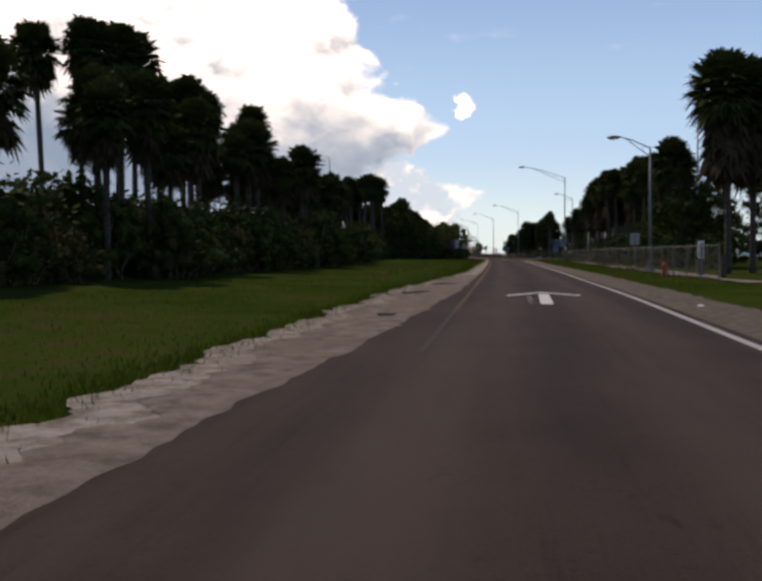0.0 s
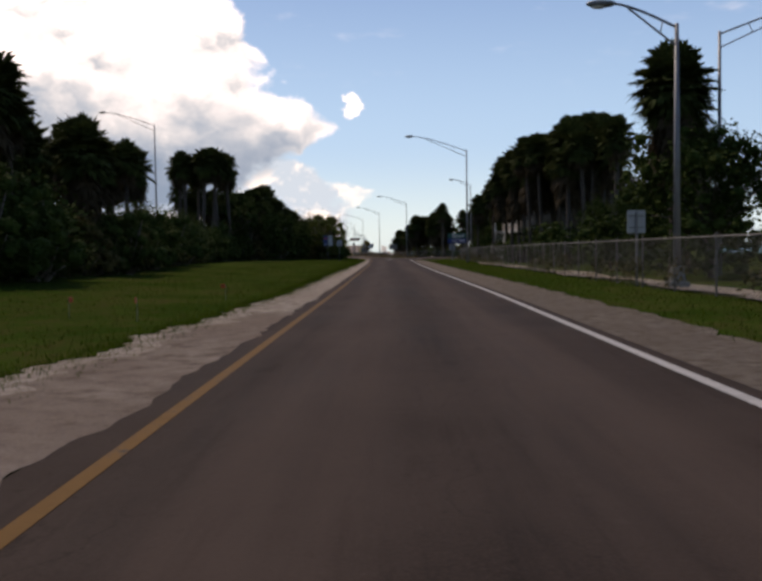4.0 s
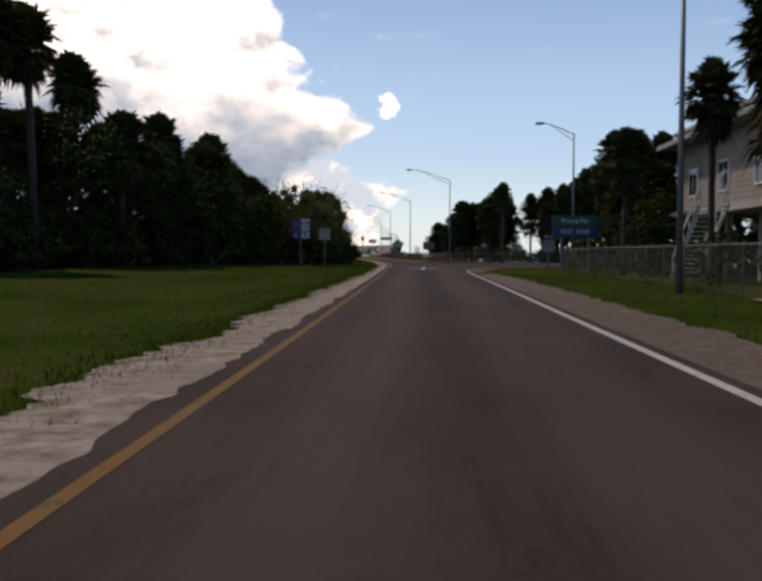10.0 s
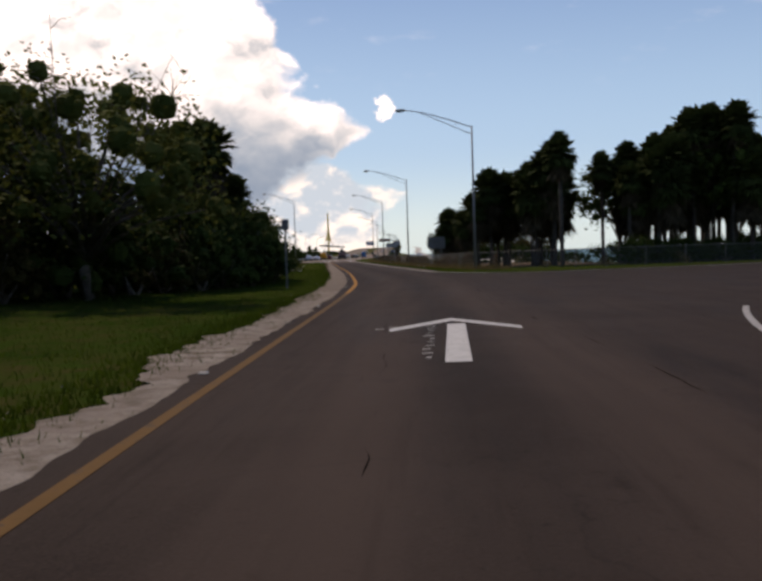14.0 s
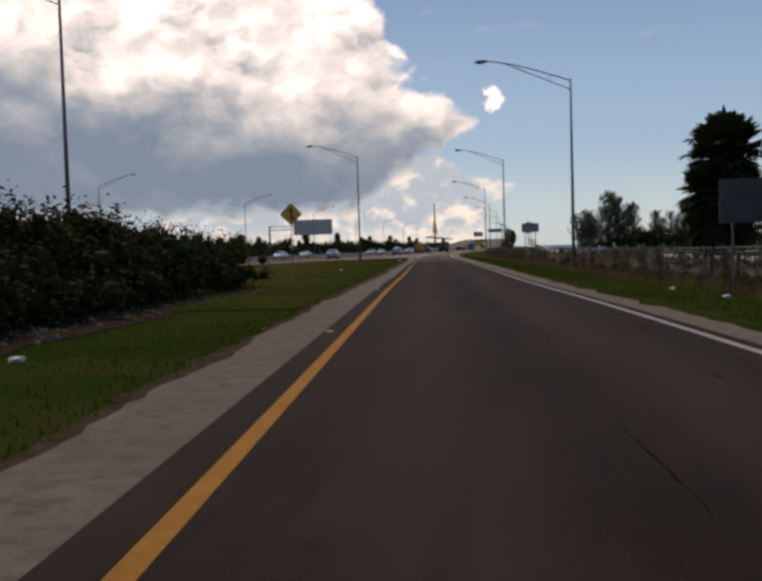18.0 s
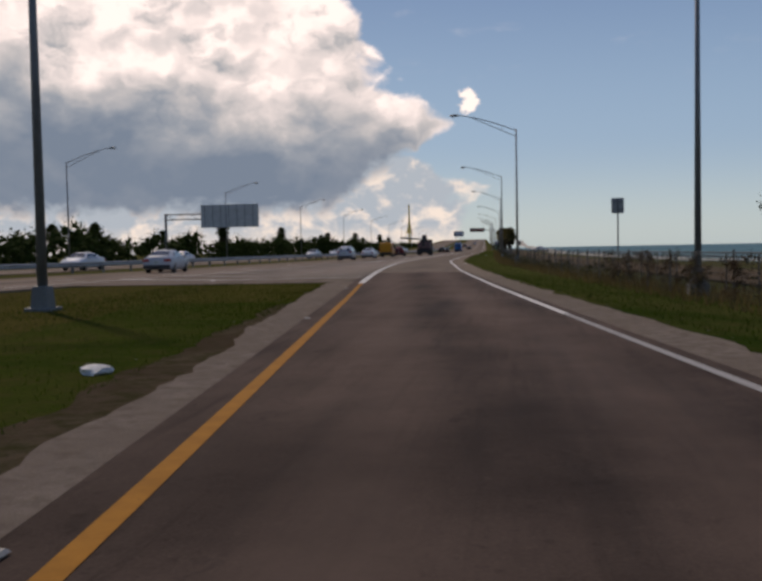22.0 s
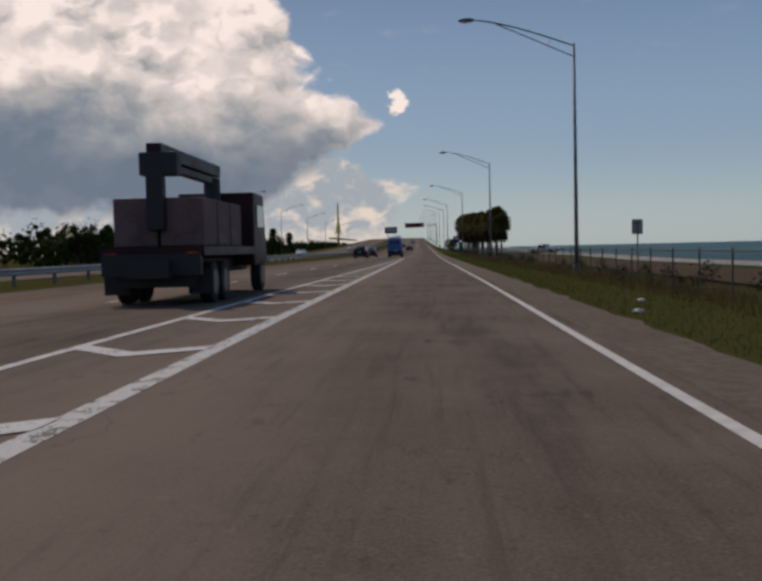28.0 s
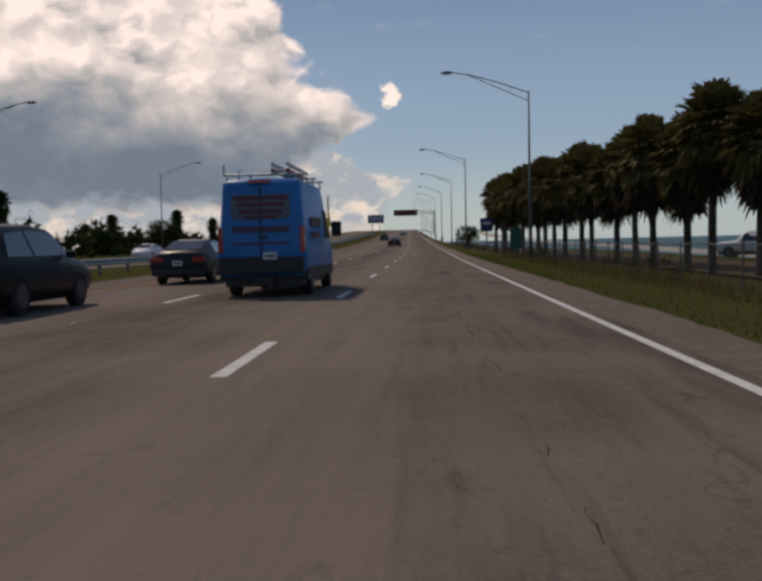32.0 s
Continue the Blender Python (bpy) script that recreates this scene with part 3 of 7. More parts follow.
ribbon("verge", lambda y: max(MAIN(y) + 3.0, LEFT(y) - 24), off(LEFT, -4.2), 240, 336, DRY_TURF, -0.034, 0.8, "dry olive-brown turf between ramp and highway", "grass", jag=0.4, inner=0.7)
ribbon("verge", off(LEFT, -5.0), lambda y: LEFT(y) - 1.4 + 0.35 * min(max((y - 312) / 10, 0), 1), 236, 324, LUSH_TURF, -0.026, 0.5, "lush green strip of mown grass beside the ramp", "grass", jag=0.6, inner=0.3)
ribbon("verge", off(LEFT, -5.0), off(LEFT, -1.0), 323, 336.5, DRY_TURF, -0.020, 0.4, "patchy olive turf at the tip of the verge", "grass", jag=0.5, inner=0.2)
ribbon("verge", off(LEFT, -1.5), off(LEFT, -0.8), 214, 322, BARE_DIRT, -0.018, 0.3, "bare brown dirt along the edge of the gravel", "dirt", jag=0.25)
ribbon("shoulder", lambda y: RIGHT(y) + 1.75 - 0.8 * min(max((y - 135) / 15, 0), 1) + 0.3 * noise.noise((y * 0.7, 0, 5)) + 0.25 * noise.noise((y * 2.7, 0, 5)), off(RIGHT, 0.25), -80, 150, GRAVEL, 0.010, 0.5, "sandy gravel shoulder with grass creeping in", "shoulder")
ribbon("shoulder", lambda y: RIGHT(y) + 0.85 + 0.35 * min(max((y - 240) / 60, 0), 1) + 0.2 * noise.noise((y * 0.7, 0, 9)) + 0.15 * noise.noise((y * 2.7, 0, 5)), off(RIGHT, 0.25), 339, 800, PAVED_BEACH, 0.006, 0.7, "narrow pale paved shoulder with sand on it", "shoulder")
ribbon("shoulder", lambda y: RIGHT(y) + 0.75 + 0.3 * min(max((y - 240) / 60, 0), 1) + 0.2 * noise.noise((y * 0.7, 0, 9)) + 0.15 * noise.noise((y * 2.7, 0, 5)), off(RIGHT, 0.25), 206, 339, PAVED_PALE, 0.006, 0.5, "narrow brownish gravel shoulder beside the ramp", "shoulder")
ribbon("shoulder", lambda y: 9.3 + 1.1 * noise.noise((y * 0.13, 0, 2)) + 0.3 * noise.noise((y * 0.9, 0, 5)), lambda y: 10.6 + 1.6 * noise.noise((y * 0.11, 4, 5)), 36, 118, SAND, 0.012, 0.8, "bare white sand along the foot of the fence", "sand")
# side road to the right between two grass corners
def fan(name, pts, mat, z, label, category):
    return tagged(sheet(name, [(x, y, z) for x, y in pts], [tuple(range(len(pts)))], mat), label, category, kind="structure")


fan("road", [(RIGHT(146) - 0.3, 146), (RIGHT(146) + 0.4, 146), (4.75, 154), (5.2, 159), (6.7, 164), (9.5, 168.5), (15, 173), (30, 180), (70, 196), (70, 218), (30, 207), (15, 200), (6, 196.8), (3.4, 198.6), (RIGHT(203) - 0.5, 203), (RIGHT(190) - 0.5, 190), (RIGHT(175) - 0.5, 175), (RIGHT(160) - 0.5, 160)], ASPHALT, -0.004, "asphalt side road joining the ramp", "road")
fan("road", [(RIGHT(y) + d, y) for y, d in [(230, 9.3), (300, 9.3), (400, 9.5), (500, 9.5), (600, 9.5), (700, 9.5), (900, 10), (900, 16.5), (700, 16), (600, 16), (500, 16), (400, 16), (300, 16), (230, 24)]], LOT, -0.35, "sandy brown frontage road beside the beach", "road")
ribbon("beach", lambda y: shore(y) - 3.0, lambda y: shore(y) + 2.0, 250, 1100, BEACH, -0.43, 5.0, "pale strip of beach sand by the sea", "beach")


sheet_pts = [(4.15, 149.6), (4.65, 154), (5.5, 159), (7.0, 163.2), (9.6, 167.0), (14, 170.6)]
for k_, (mat_, w_, z_) in enumerate(((GRAVEL, 0.75, 0.006), (BARE_DIRT, 0.5, 0.011))):
    v_ = []
    for i_, (x_, y_) in enumerate(sheet_pts):
        nx, ny = (0.97, -0.2) if i_ < 2 else (0.85, -0.5)
        a_, b_ = (0.0 if k_ == 0 else 0.5), w_ + (0.45 if k_ else 0.0) + 0.2 * noise.noise((y_, 3, k_))
        v_ += [(x_ + nx * a_, y_ + ny * a_, z_), (x_ + nx * b_, y_ + ny * b_, z_)]
    tagged(sheet("shoulder", v_, [(2 * i, 2 * i + 1, 2 * i + 3, 2 * i + 2) for i in range(len(sheet_pts) - 1)], mat_), ("grey gravel round the corner of the side road", "brown bare earth edging the grass corner")[k_], "shoulder", kind="structure")


# ---- road paint ----
def line(name, f, y0, y1, w, mat, label, step=2.0, lift=0.004, group=""):
    ob = ribbon(name, off(f, -w / 2), off(f, w / 2), y0, y1, mat, lift, step, label, "road marking")
    if group:
        ob["group"] = group
    return ob


line("edge_line", LEFT, 11, 19, 0.08, YELLOW_FAINT, "barely visible worn yellow edge line on asphalt")
line("edge_line", LEFT, 19, 34, 0.105, YELLOW_DULL, "dull worn yellow edge line on asphalt")
line("edge_line", LEFT, 34, 176, 0.115, YELLOW_WORN, "faded thin yellow edge line on asphalt")
line("edge_line", LEFT, 176, 334, 0.135, YELLOW_LINE, "bright yellow edge line on asphalt")
line("edge_line", LEFT, 334, 552, 0.25, WHITE_GORE, "broad worn white gore line on asphalt")
line("edge_line", RIGHT, -80, 150, 0.135, WHITE_OLD, "greyed white edge line on asphalt")
line("edge_line", RIGHT, 206, 318, 0.12, WHITE_OLD, "worn greyish white edge line on asphalt")
line("edge_line", RIGHT, 318, 2300, 0.13, WHITE_LINE, "white edge line on asphalt")
line("edge_line", MAIN, 335, 550, 0.17, WHITE_WORN, "white highway edge line", lift=0.008)
line("edge_line", off(MAIN, -7.45), -80, 2300, 0.18, YELLOW_LINE, "yellow inner edge line of the highway", 4.0)
line("edge_line", off(MAIN, 0.0), -80, 335, 0.17, WHITE_LINE, "white highway edge line", 4.0)

def poly_line(name, pts, w, mat, z, label):
    """A painted line through points, swept with mitred corners."""
    verts, faces = [], []
    for i, p in enumerate(pts):
        a, b = Vector(pts[max(i - 1, 0)]), Vector(pts[min(i + 1, len(pts) - 1)])
        d = (b - a).normalized()
        nrm = Vector((-d.y, d.x))
        verts += [(p[0] + nrm.x * w / 2, p[1] + nrm.y * w / 2, z), (p[0] - nrm.x * w / 2, p[1] - nrm.y * w / 2, z)]
    for i in range(len(pts) - 1):
        faces.append((2 * i, 2 * i + 1, 2 * i + 3, 2 * i + 2))
    return tagged(sheet(name, verts, faces, mat), label, "road marking", kind="structure")


def bend(p0, p1, p2, n=10):
    return [((1 - t) ** 2 * p0[0] + 2 * t * (1 - t) * p1[0] + t * t * p2[0], (1 - t) ** 2 * p0[1] + 2 * t * (1 - t) * p1[1] + t * t * p2[1]) for t in (i / n for i in range(n + 1))]


poly_line("edge_line", bend((3.72, 150), (4.3, 158.5), (6.7, 164.9)), 0.115, WHITE_OLD, 0.004, "white line curving into the side road")
poly_line("edge_line", [(30, 204.5), (15, 198.5)] + bend((8, 196.5), (2.0, 197.5), (RIGHT(207), 207)), 0.16, WHITE_OLD, 0.004, "faded white line round the junction corner")


def dash_row(f, y0, y1, group, label):
    y = y0
    while y < y1:
        ob = line("lane_dash", f, y, y + 2.9, 0.16, WHITE_LINE, label, 1.5)
        ob["group"] = group
        y += 11.6


dash_row(off(MAIN, 0.05), 562.6, 1000, "dashes of the outer lane line", "white lane dash on the highway")
dash_row(off(MAIN, -3.68), 341.6, 900, "dashes of the middle lane line", "white lane dash on the highway")
dash_row(off(MAIN, -23.3), 300, 700, "dashes of the opposite lanes", "white lane dash on the opposite carriageway")


WHITE_ARROW = m_paint("arrow_paint", (0.52, 0.505, 0.47), (0.05, 0.042, 0.036), 0.60)


def arrow(x, y, length, head):
    """Ramp arrow: a shaft and a wide flat chevron head."""
    v = [(x, y), (x + head, y - 2.05), (x + head * 0.97, y - 2.55), (x, y - 0.62), (x - head * 0.97, y - 2.55), (x - head, y - 2.05)]
    w = 0.15
    v2 = [(x + 0.05 - w, y - 1.3), (x + 0.05 + w, y - 1.3), (x - 0.12 + w, y - length), (x - 0.12 - w, y - length)]
    faces = [(0, 3, 2, 1), (0, 5, 4, 3), (6, 7, 8, 9)]
    ob = sheet("lane_arrow", [(p[0], p[1], 0.004) for p in v + v2], faces, WHITE_ARROW)
    tagged(ob, "white straight-ahead arrow painted on the ramp", "road marking", kind="structure", group="arrows on the ramp")
    # remnants of an older arrow beside the new one
    rng = random.Random(int(y))
    for i in range(16):
        px = x - 0.36 - 0.14 * i / 16 + rng.uniform(-0.04, 0.04) if i < 11 else x - head * rng.uniform(0.5, 1.15)
        py = y - 1.6 - i * 0.45 if i < 11 else y - rng.uniform(0.9, 2.3)
        a, b = rng.uniform(0.03, 0.08), rng.uniform(0.04, 0.08)
        sc = sheet("paint_scrap", [(px - a, py - b, 0.003), (px + a, py - b * 0.6, 0.003), (px + a * 0.8, py + b, 0.003), (px - a * 0.9, py + b * 0.7, 0.003)], [(0, 1, 2, 3)], WHITE_OLD)
        tagged(sc, "worn scrap of an older painted arrow", "road marking", kind="structure", group="scraps of old road paint")


arrow(1.25, 27.8, 6.6, 1.02)
arrow(1.05, 163.9, 6.6, 1.05)


def chevron(y):
    """One white V-bar of the gore, pointing at the oncoming traffic."""
    a, b = MAIN(y) + 0.1, LEFT(y) - 0.1
    if b - a < 0.5:
        return
    mid = a + (b - a) * 0.5
    w = 0.42 if b - a > 3 else 0.5
    ka, kb = min((b - a) * 0.5, 3.2), min((b - a) * 0.36, 1.9)
    v = [(a, y + ka, 0.011), (mid, y, 0.011), (b, y + kb, 0.011), (b, y + kb + w, 0.011), (mid, y + w, 0.011), (a, y + ka + w, 0.011)]
    ob = sheet("gore_chevron", v, [(0, 1, 4, 5), (1, 2, 3, 4)], WHITE_WORN)
    tagged(ob, "worn white chevron bar painted on the gore", "road marking", kind="structure", group="chevrons on the gore")


for i in range(36):
    joint = float(np.interp(i, (0, 3, 11, 22, 26, 28, 33, 36), (341.6, 357.1, 398.6, 453.0, 472.8, 482.1, 505.1, 520.1)))
    chevron(joint - min((LEFT(joint) - MAIN(joint) - 0.2) * 0.36, 1.9) - 0.2)

CRACK = m_plain("crack_shadow", (0.017, 0.0135, 0.0115), 1.0, 0.0, 0.3, 8, spec=0.0)


def crack(f, y0, y1, seed, width):
    """A ragged lengthwise crack, broken into runs of uneven length and width."""
    rng = random.Random(seed)
    verts, faces = [], []
    y, x = y0, 0.0
    while y < y1:
        run, first = rng.uniform(0.3, 2.4), True
        end = y + run
        while y < end:
            x = 0.93 * x + rng.uniform(-0.028, 0.028)
            w = width * rng.uniform(0.06, 0.5) * (0.3 if first or end - y < 0.3 else 1.0)
            px = f(y) + x + 0.35 * noise.noise((y * 0.08, seed, 0))
            verts += [(px - w / 2, y, rise(y) + 0.002), (px + w / 2, y, rise(y) + 0.002)]
            if not first:
                n = len(verts)
                faces.append((n - 4, n - 3, n - 1, n - 2))
            first = False
            y += rng.uniform(0.08, 0.26)
        y += rng.uniform(0.3, 3.2)
    tagged(sheet("crack", verts, faces, CRACK), "dark ragged lengthwise crack in the asphalt", "crack", kind="structure", group="cracks in the asphalt")


for k_, (f_, y0_, y1_, w_) in enumerate([(off(LEFT, 2.55), 186, 262, 0.05), (off(RIGHT, -1.0), 150, 250, 0.06), (off(LEFT, 1.5), 118, 178, 0.03), (off(RIGHT, -1.9), 515, 720, 0.022), (lambda y: 0.78 - 0.10 * (y - 187.6), 184, 206, 0.10)]):
    crack(f_, y0_, y1_, k_ + 1, w_)

MARKER = m_plain("road_stud", (0.33, 0.31, 0.265), 0.5, 0.0, 0.2, 20)


def make_stud():
    bm = bmesh.new()
    bmesh.ops.create_cube(bm, size=1, matrix=Matrix.Diagonal((0.105, 0.10, 0.018, 1)))
    for v in bm.verts:
        if v.co.z > 0:
            v.co.x *= 0.72
            v.co.y *= 0.6
        v.co.z += 0.01
    me = bpy.data.meshes.new("road_stud")
    bm.to_mesh(me)
    me.materials.append(MARKER)
    return me


STUD = make_stud()


def stud(x, y):
    ob = new("road_stud", STUD)
    ob.location = (x, y, rise(y) + 0.012)
    tagged(ob, "small white reflective road stud on asphalt", "road stud", group="road studs")


for i in range(11):
    stud(LEFT(108 + i * 12.2) - 0.28, 108 + i * 12.2)
for i in range(8):
    stud(LEFT(244 + i * 12.2) - 0.32, 244 + i * 12.2)
for i in range(18):
    y = 346 + i * 11.6
    stud(LEFT(y) - 0.35, y)
for i in range(12):
    y = 557 + i * 11.6
    stud(MAIN(y), y)
    stud(MAIN(y) - 3.68, y)

# ---- building kit ----
def box(bm, c, s, rz=0.0, taper=1.0, rx=0.0, ry=0.0):
    r = bmesh.ops.create_cube(bm, size=1.0)
    m = Matrix.Translation(c) @ Euler((rx, ry, rz)).to_matrix().to_4x4() @ Matrix.Diagonal((*s, 1))
    if taper != 1.0:
        for v in r["verts"]:
            if v.co.z > 0:
                v.co.x *= taper
                v.co.y *= taper
    bmesh.ops.transform(bm, matrix=m, verts=r["verts"])
    return r["verts"]


def rod(bm, p0, p1, r0, r1=None, seg=8, caps=True):
    p0, p1 = Vector(p0), Vector(p1)
    d = p1 - p0
    r = bmesh.ops.create_cone(bm, cap_ends=caps, segments=seg, radius1=r0, radius2=r0 if r1 is None else r1, depth=d.length)
    bmesh.ops.transform(bm, matrix=Matrix.Translation((p0 + p1) / 2) @ d.to_track_quat("Z", "Y").to_matrix().to_4x4(), verts=r["verts"])
    return r["verts"]


def tube(bm, pts, radii, seg=7):
    """A bent tapering tube through points."""
    rings = []
    for i, p in enumerate(pts):
        d = (Vector(pts[min(i + 1, len(pts) - 1)]) - Vector(pts[max(i - 1, 0)])).normalized()
        q = d.to_track_quat("Z", "Y")
        rings.append([bm.verts.new(Vector(p) + q @ Vector((math.cos(a) * radii[i], math.sin(a) * radii[i], 0))) for a in (2 * math.pi * j / seg for j in range(seg))])
    for a, b in zip(rings, rings[1:]):
        for j in range(seg):
            bm.faces.new((a[j], a[(j + 1) % seg], b[(j + 1) % seg], b[j]))
    bm.faces.new(rings[-1])
    bm.faces.new(rings[0][::-1])


def bevel(bm, w, seg=2, angle=30):
    ed = [e for e in bm.edges if e.is_manifold and e.calc_face_angle(0) > radians(angle)]
    bmesh.ops.bevel(bm, geom=ed, offset=w, segments=seg, affect="EDGES", profile=0.6, clamp_overlap=True)


def part(name, bm, mat, parent=None, label="", smooth=False):
    me = bpy.data.meshes.new(name)
    bmesh.ops.recalc_face_normals(bm, faces=bm.faces)
    bm.to_mesh(me)
    bm.free()
    me.materials.append(mat)
    if smooth:
        me.polygons.foreach_set("use_smooth", [True] * len(me.polygons))
    ob = new(name, me)
    ob.parent = parent
    if label:
        ob["label"] = label
    return ob


def raw(name, verts, faces, mat, parent=None, label="", smooth=False):
    me = bpy.data.meshes.new(name)
    me.from_pydata([tuple(v) for v in verts], [], faces)
    me.materials.append(mat)
    if smooth:
        me.polygons.foreach_set("use_smooth", [True] * len(me.polygons))
    ob = new(name, me)
    ob.parent = parent
    if label:
        ob["label"] = label
    return ob


def thing(name, label, category, group="", kind=""):
    return tagged(new(name), label, category, group, kind)


# ---- street lamps ----
def make_lamp(height, arm, rise_arm, birds=0):
    lamp = thing("street_lamp", "tall tapered metal street lamp with a truss arm", "street lamp", "street lamps along the road")
    bm = bmesh.new()
    rod(bm, (0, 0, 0.55), (0, 0, height), 0.115, 0.062, 12)
    part("pole", bm, LAMP_STEEL, lamp, smooth=True)
    bm = bmesh.new()
    box(bm, (0, 0, -0.30), (0.62, 0.62, 0.9))
    box(bm, (0, 0, 0.38), (0.42, 0.42, 0.5), taper=0.8)
    bevel(bm, 0.03)
    part("base", bm, STEEL_DULL, lamp, "boxy transformer base on a concrete foot")
    bm = bmesh.new()
    n = 9
    top = [Vector((-arm * t, 0, height - 0.12 + rise_arm * (1.28 * t - 0.28 * t ** 3))) for t in (i / n for i in range(n + 1))]
    low = [Vector((0, 0, height - 0.68)).lerp(top[7] + Vector((0, 0, -0.03)), i / n) for i in range(n + 1)]
    tube(bm, top, [0.040] * (n + 1), 6)
    tube(bm, low, [0.030] * (n + 1), 6)
    rod(bm, top[2], low[3], 0.018, seg=5)
    part("arm", bm, LAMP_STEEL, lamp, "double-tube truss arm", True)
    bm = bmesh.new()
    r = bmesh.ops.create_uvsphere(bm, u_segments=12, v_segments=8, radius=1)
    bmesh.ops.transform(bm, matrix=Matrix.Translation(top[-1] + Vector((-0.36, 0, -0.01))) @ Matrix.Diagonal((0.46, 0.17, 0.12, 1)), verts=r["verts"])
    head = part("luminaire", bm, STEEL_DULL, lamp, "cobra-head luminaire", True)
    bm = bmesh.new()
    r = bmesh.ops.create_uvsphere(bm, u_segments=10, v_segments=6, radius=1)
    bmesh.ops.transform(bm, matrix=Matrix.Translation(top[-1] + Vector((-0.44, 0, -0.075))) @ Matrix.Diagonal((0.26, 0.13, 0.09, 1)), verts=r["verts"])
    part("lens", bm, LAMP_GLASS, head, "clear drop lens", True)
    return lamp


LAMP = make_lamp(12.3, 5.3, 1.55)
lamp_spots = [(8.8, 122.1, -1.1, 0), (4.8, 220.3, -1.0, 0), (-1.45, 276.5, -0.5, 0), (-7.4, 331.9, -0.2, 0), (-12.4, 386.1, -0.2, 0), (-13.9, 437.9, -0.4, 0), (-14.3, 495.6, -0.45, 0), (-14.95, 558.7, -0.8, 0), (-16.5, 618.4, -0.75, 0), (-18.5, 675.9, -0.2, 0)]
lamp_spots += [(RIGHT(y) + 4.6, y, rise(y) - 0.3, 0) for y in (733, 790, 848, 905, 962, 1020, 1080, 1140)]
lamp_spots += [(14.7, 69.6, -2.2, 180)]
MID_LAMP = make_lamp(12.3, 2.5, 0.95)
MID_LAMP.matrix_basis = pose(13.7, 171.2, -1.0)
lamp_spots += [(-24.6, 131, 3.2, 0), (-25.2, 255.8, 1.2, 0), (-23.95, 320.8, -0.1, 0), (-26, 193, 1.0, 0)]
lamp_spots += [(MAIN(y) - 36, y, -0.3, 180) for y in (343, 400, 457, 514, 571, 628, 685, 742, 799, 856, 913)]
SMALL_LAMP = make_lamp(7.9, 1.9, 0.75)
SMALL_LAMP.matrix_basis = pose(9.6, 59.2, 0)
first = True
for x, y, z, rz in lamp_spots:
    m = pose(x, y, z, 0, 0, rz)
    if first:
        LAMP.matrix_basis = m
        first = False
    else:
        copy_thing(LAMP, m)

# ---- plants ----
PALM_LEAF = m_leaf("cabbage_palm_leaf", (0.023, 0.034, 0.009), (0.062, 0.072, 0.020), 0.08, 0.85)
# olive leaf tone, lightened to put sunlight on the palm row by the beach
PALM_OLIVE_LIT = m_leaf("sunlit_olive_palm_leaf", (0.088, 0.078, 0.024), (0.215, 0.165, 0.064), 0.18, 0.6)
PALM_DEAD = m_leaf("dead_palm_frond", (0.034, 0.025, 0.014), (0.075, 0.054, 0.031), 0.1, 0.8)
SHRUB_LEAF = m_leaf("shrub_leaf", (0.020, 0.037, 0.007), (0.050, 0.068, 0.015), 0.08, 0.85)
SHRUB_OLIVE = m_leaf("olive_shrub_leaf", (0.034, 0.034, 0.010), (0.090, 0.070, 0.024), 0.08, 0.85)
TREE_LEAF = m_leaf("broad_tree_leaf", (0.062, 0.080, 0.016), (0.15, 0.155, 0.040), 0.25, 0.85)
PINE_LEAF = m_leaf("casuarina_needles", (0.055, 0.066, 0.045), (0.11, 0.12, 0.075), 0.2, 0.7)
GRASS_BLADE = m_leaf("grass_blade", (0.030, 0.054, 0.004), (0.060, 0.085, 0.010), 0.5, 0.9, 0.3)
DRY_BLADE = m_leaf("dry_grass_blade", (0.11, 0.08, 0.03), (0.19, 0.14, 0.06), 0.45, 0.8, 0.3)


def m_bark(name, a, b2, s):
    def build(k, b, o):
        v = obj_coord(k)
        n = k.noise(stretched(k, v, 1.0, 1.0, 3.5), s, 5.0, 0.65)
        k.put(b.inputs["Base Color"], k.mix(k.smooth(n, 0.3, 0.7), a, b2))
        b.inputs["Roughness"].default_value = 0.92
        bump(k, b, n, 0.8, 0.05)
    return material(name, build)


PALM_BARK = m_bark("palm_trunk", (0.026, 0.019, 0.014), (0.070, 0.054, 0.041), 3.0)
BARK = m_bark("shrub_stem", (0.06, 0.048, 0.036), (0.15, 0.125, 0.10), 5.0)


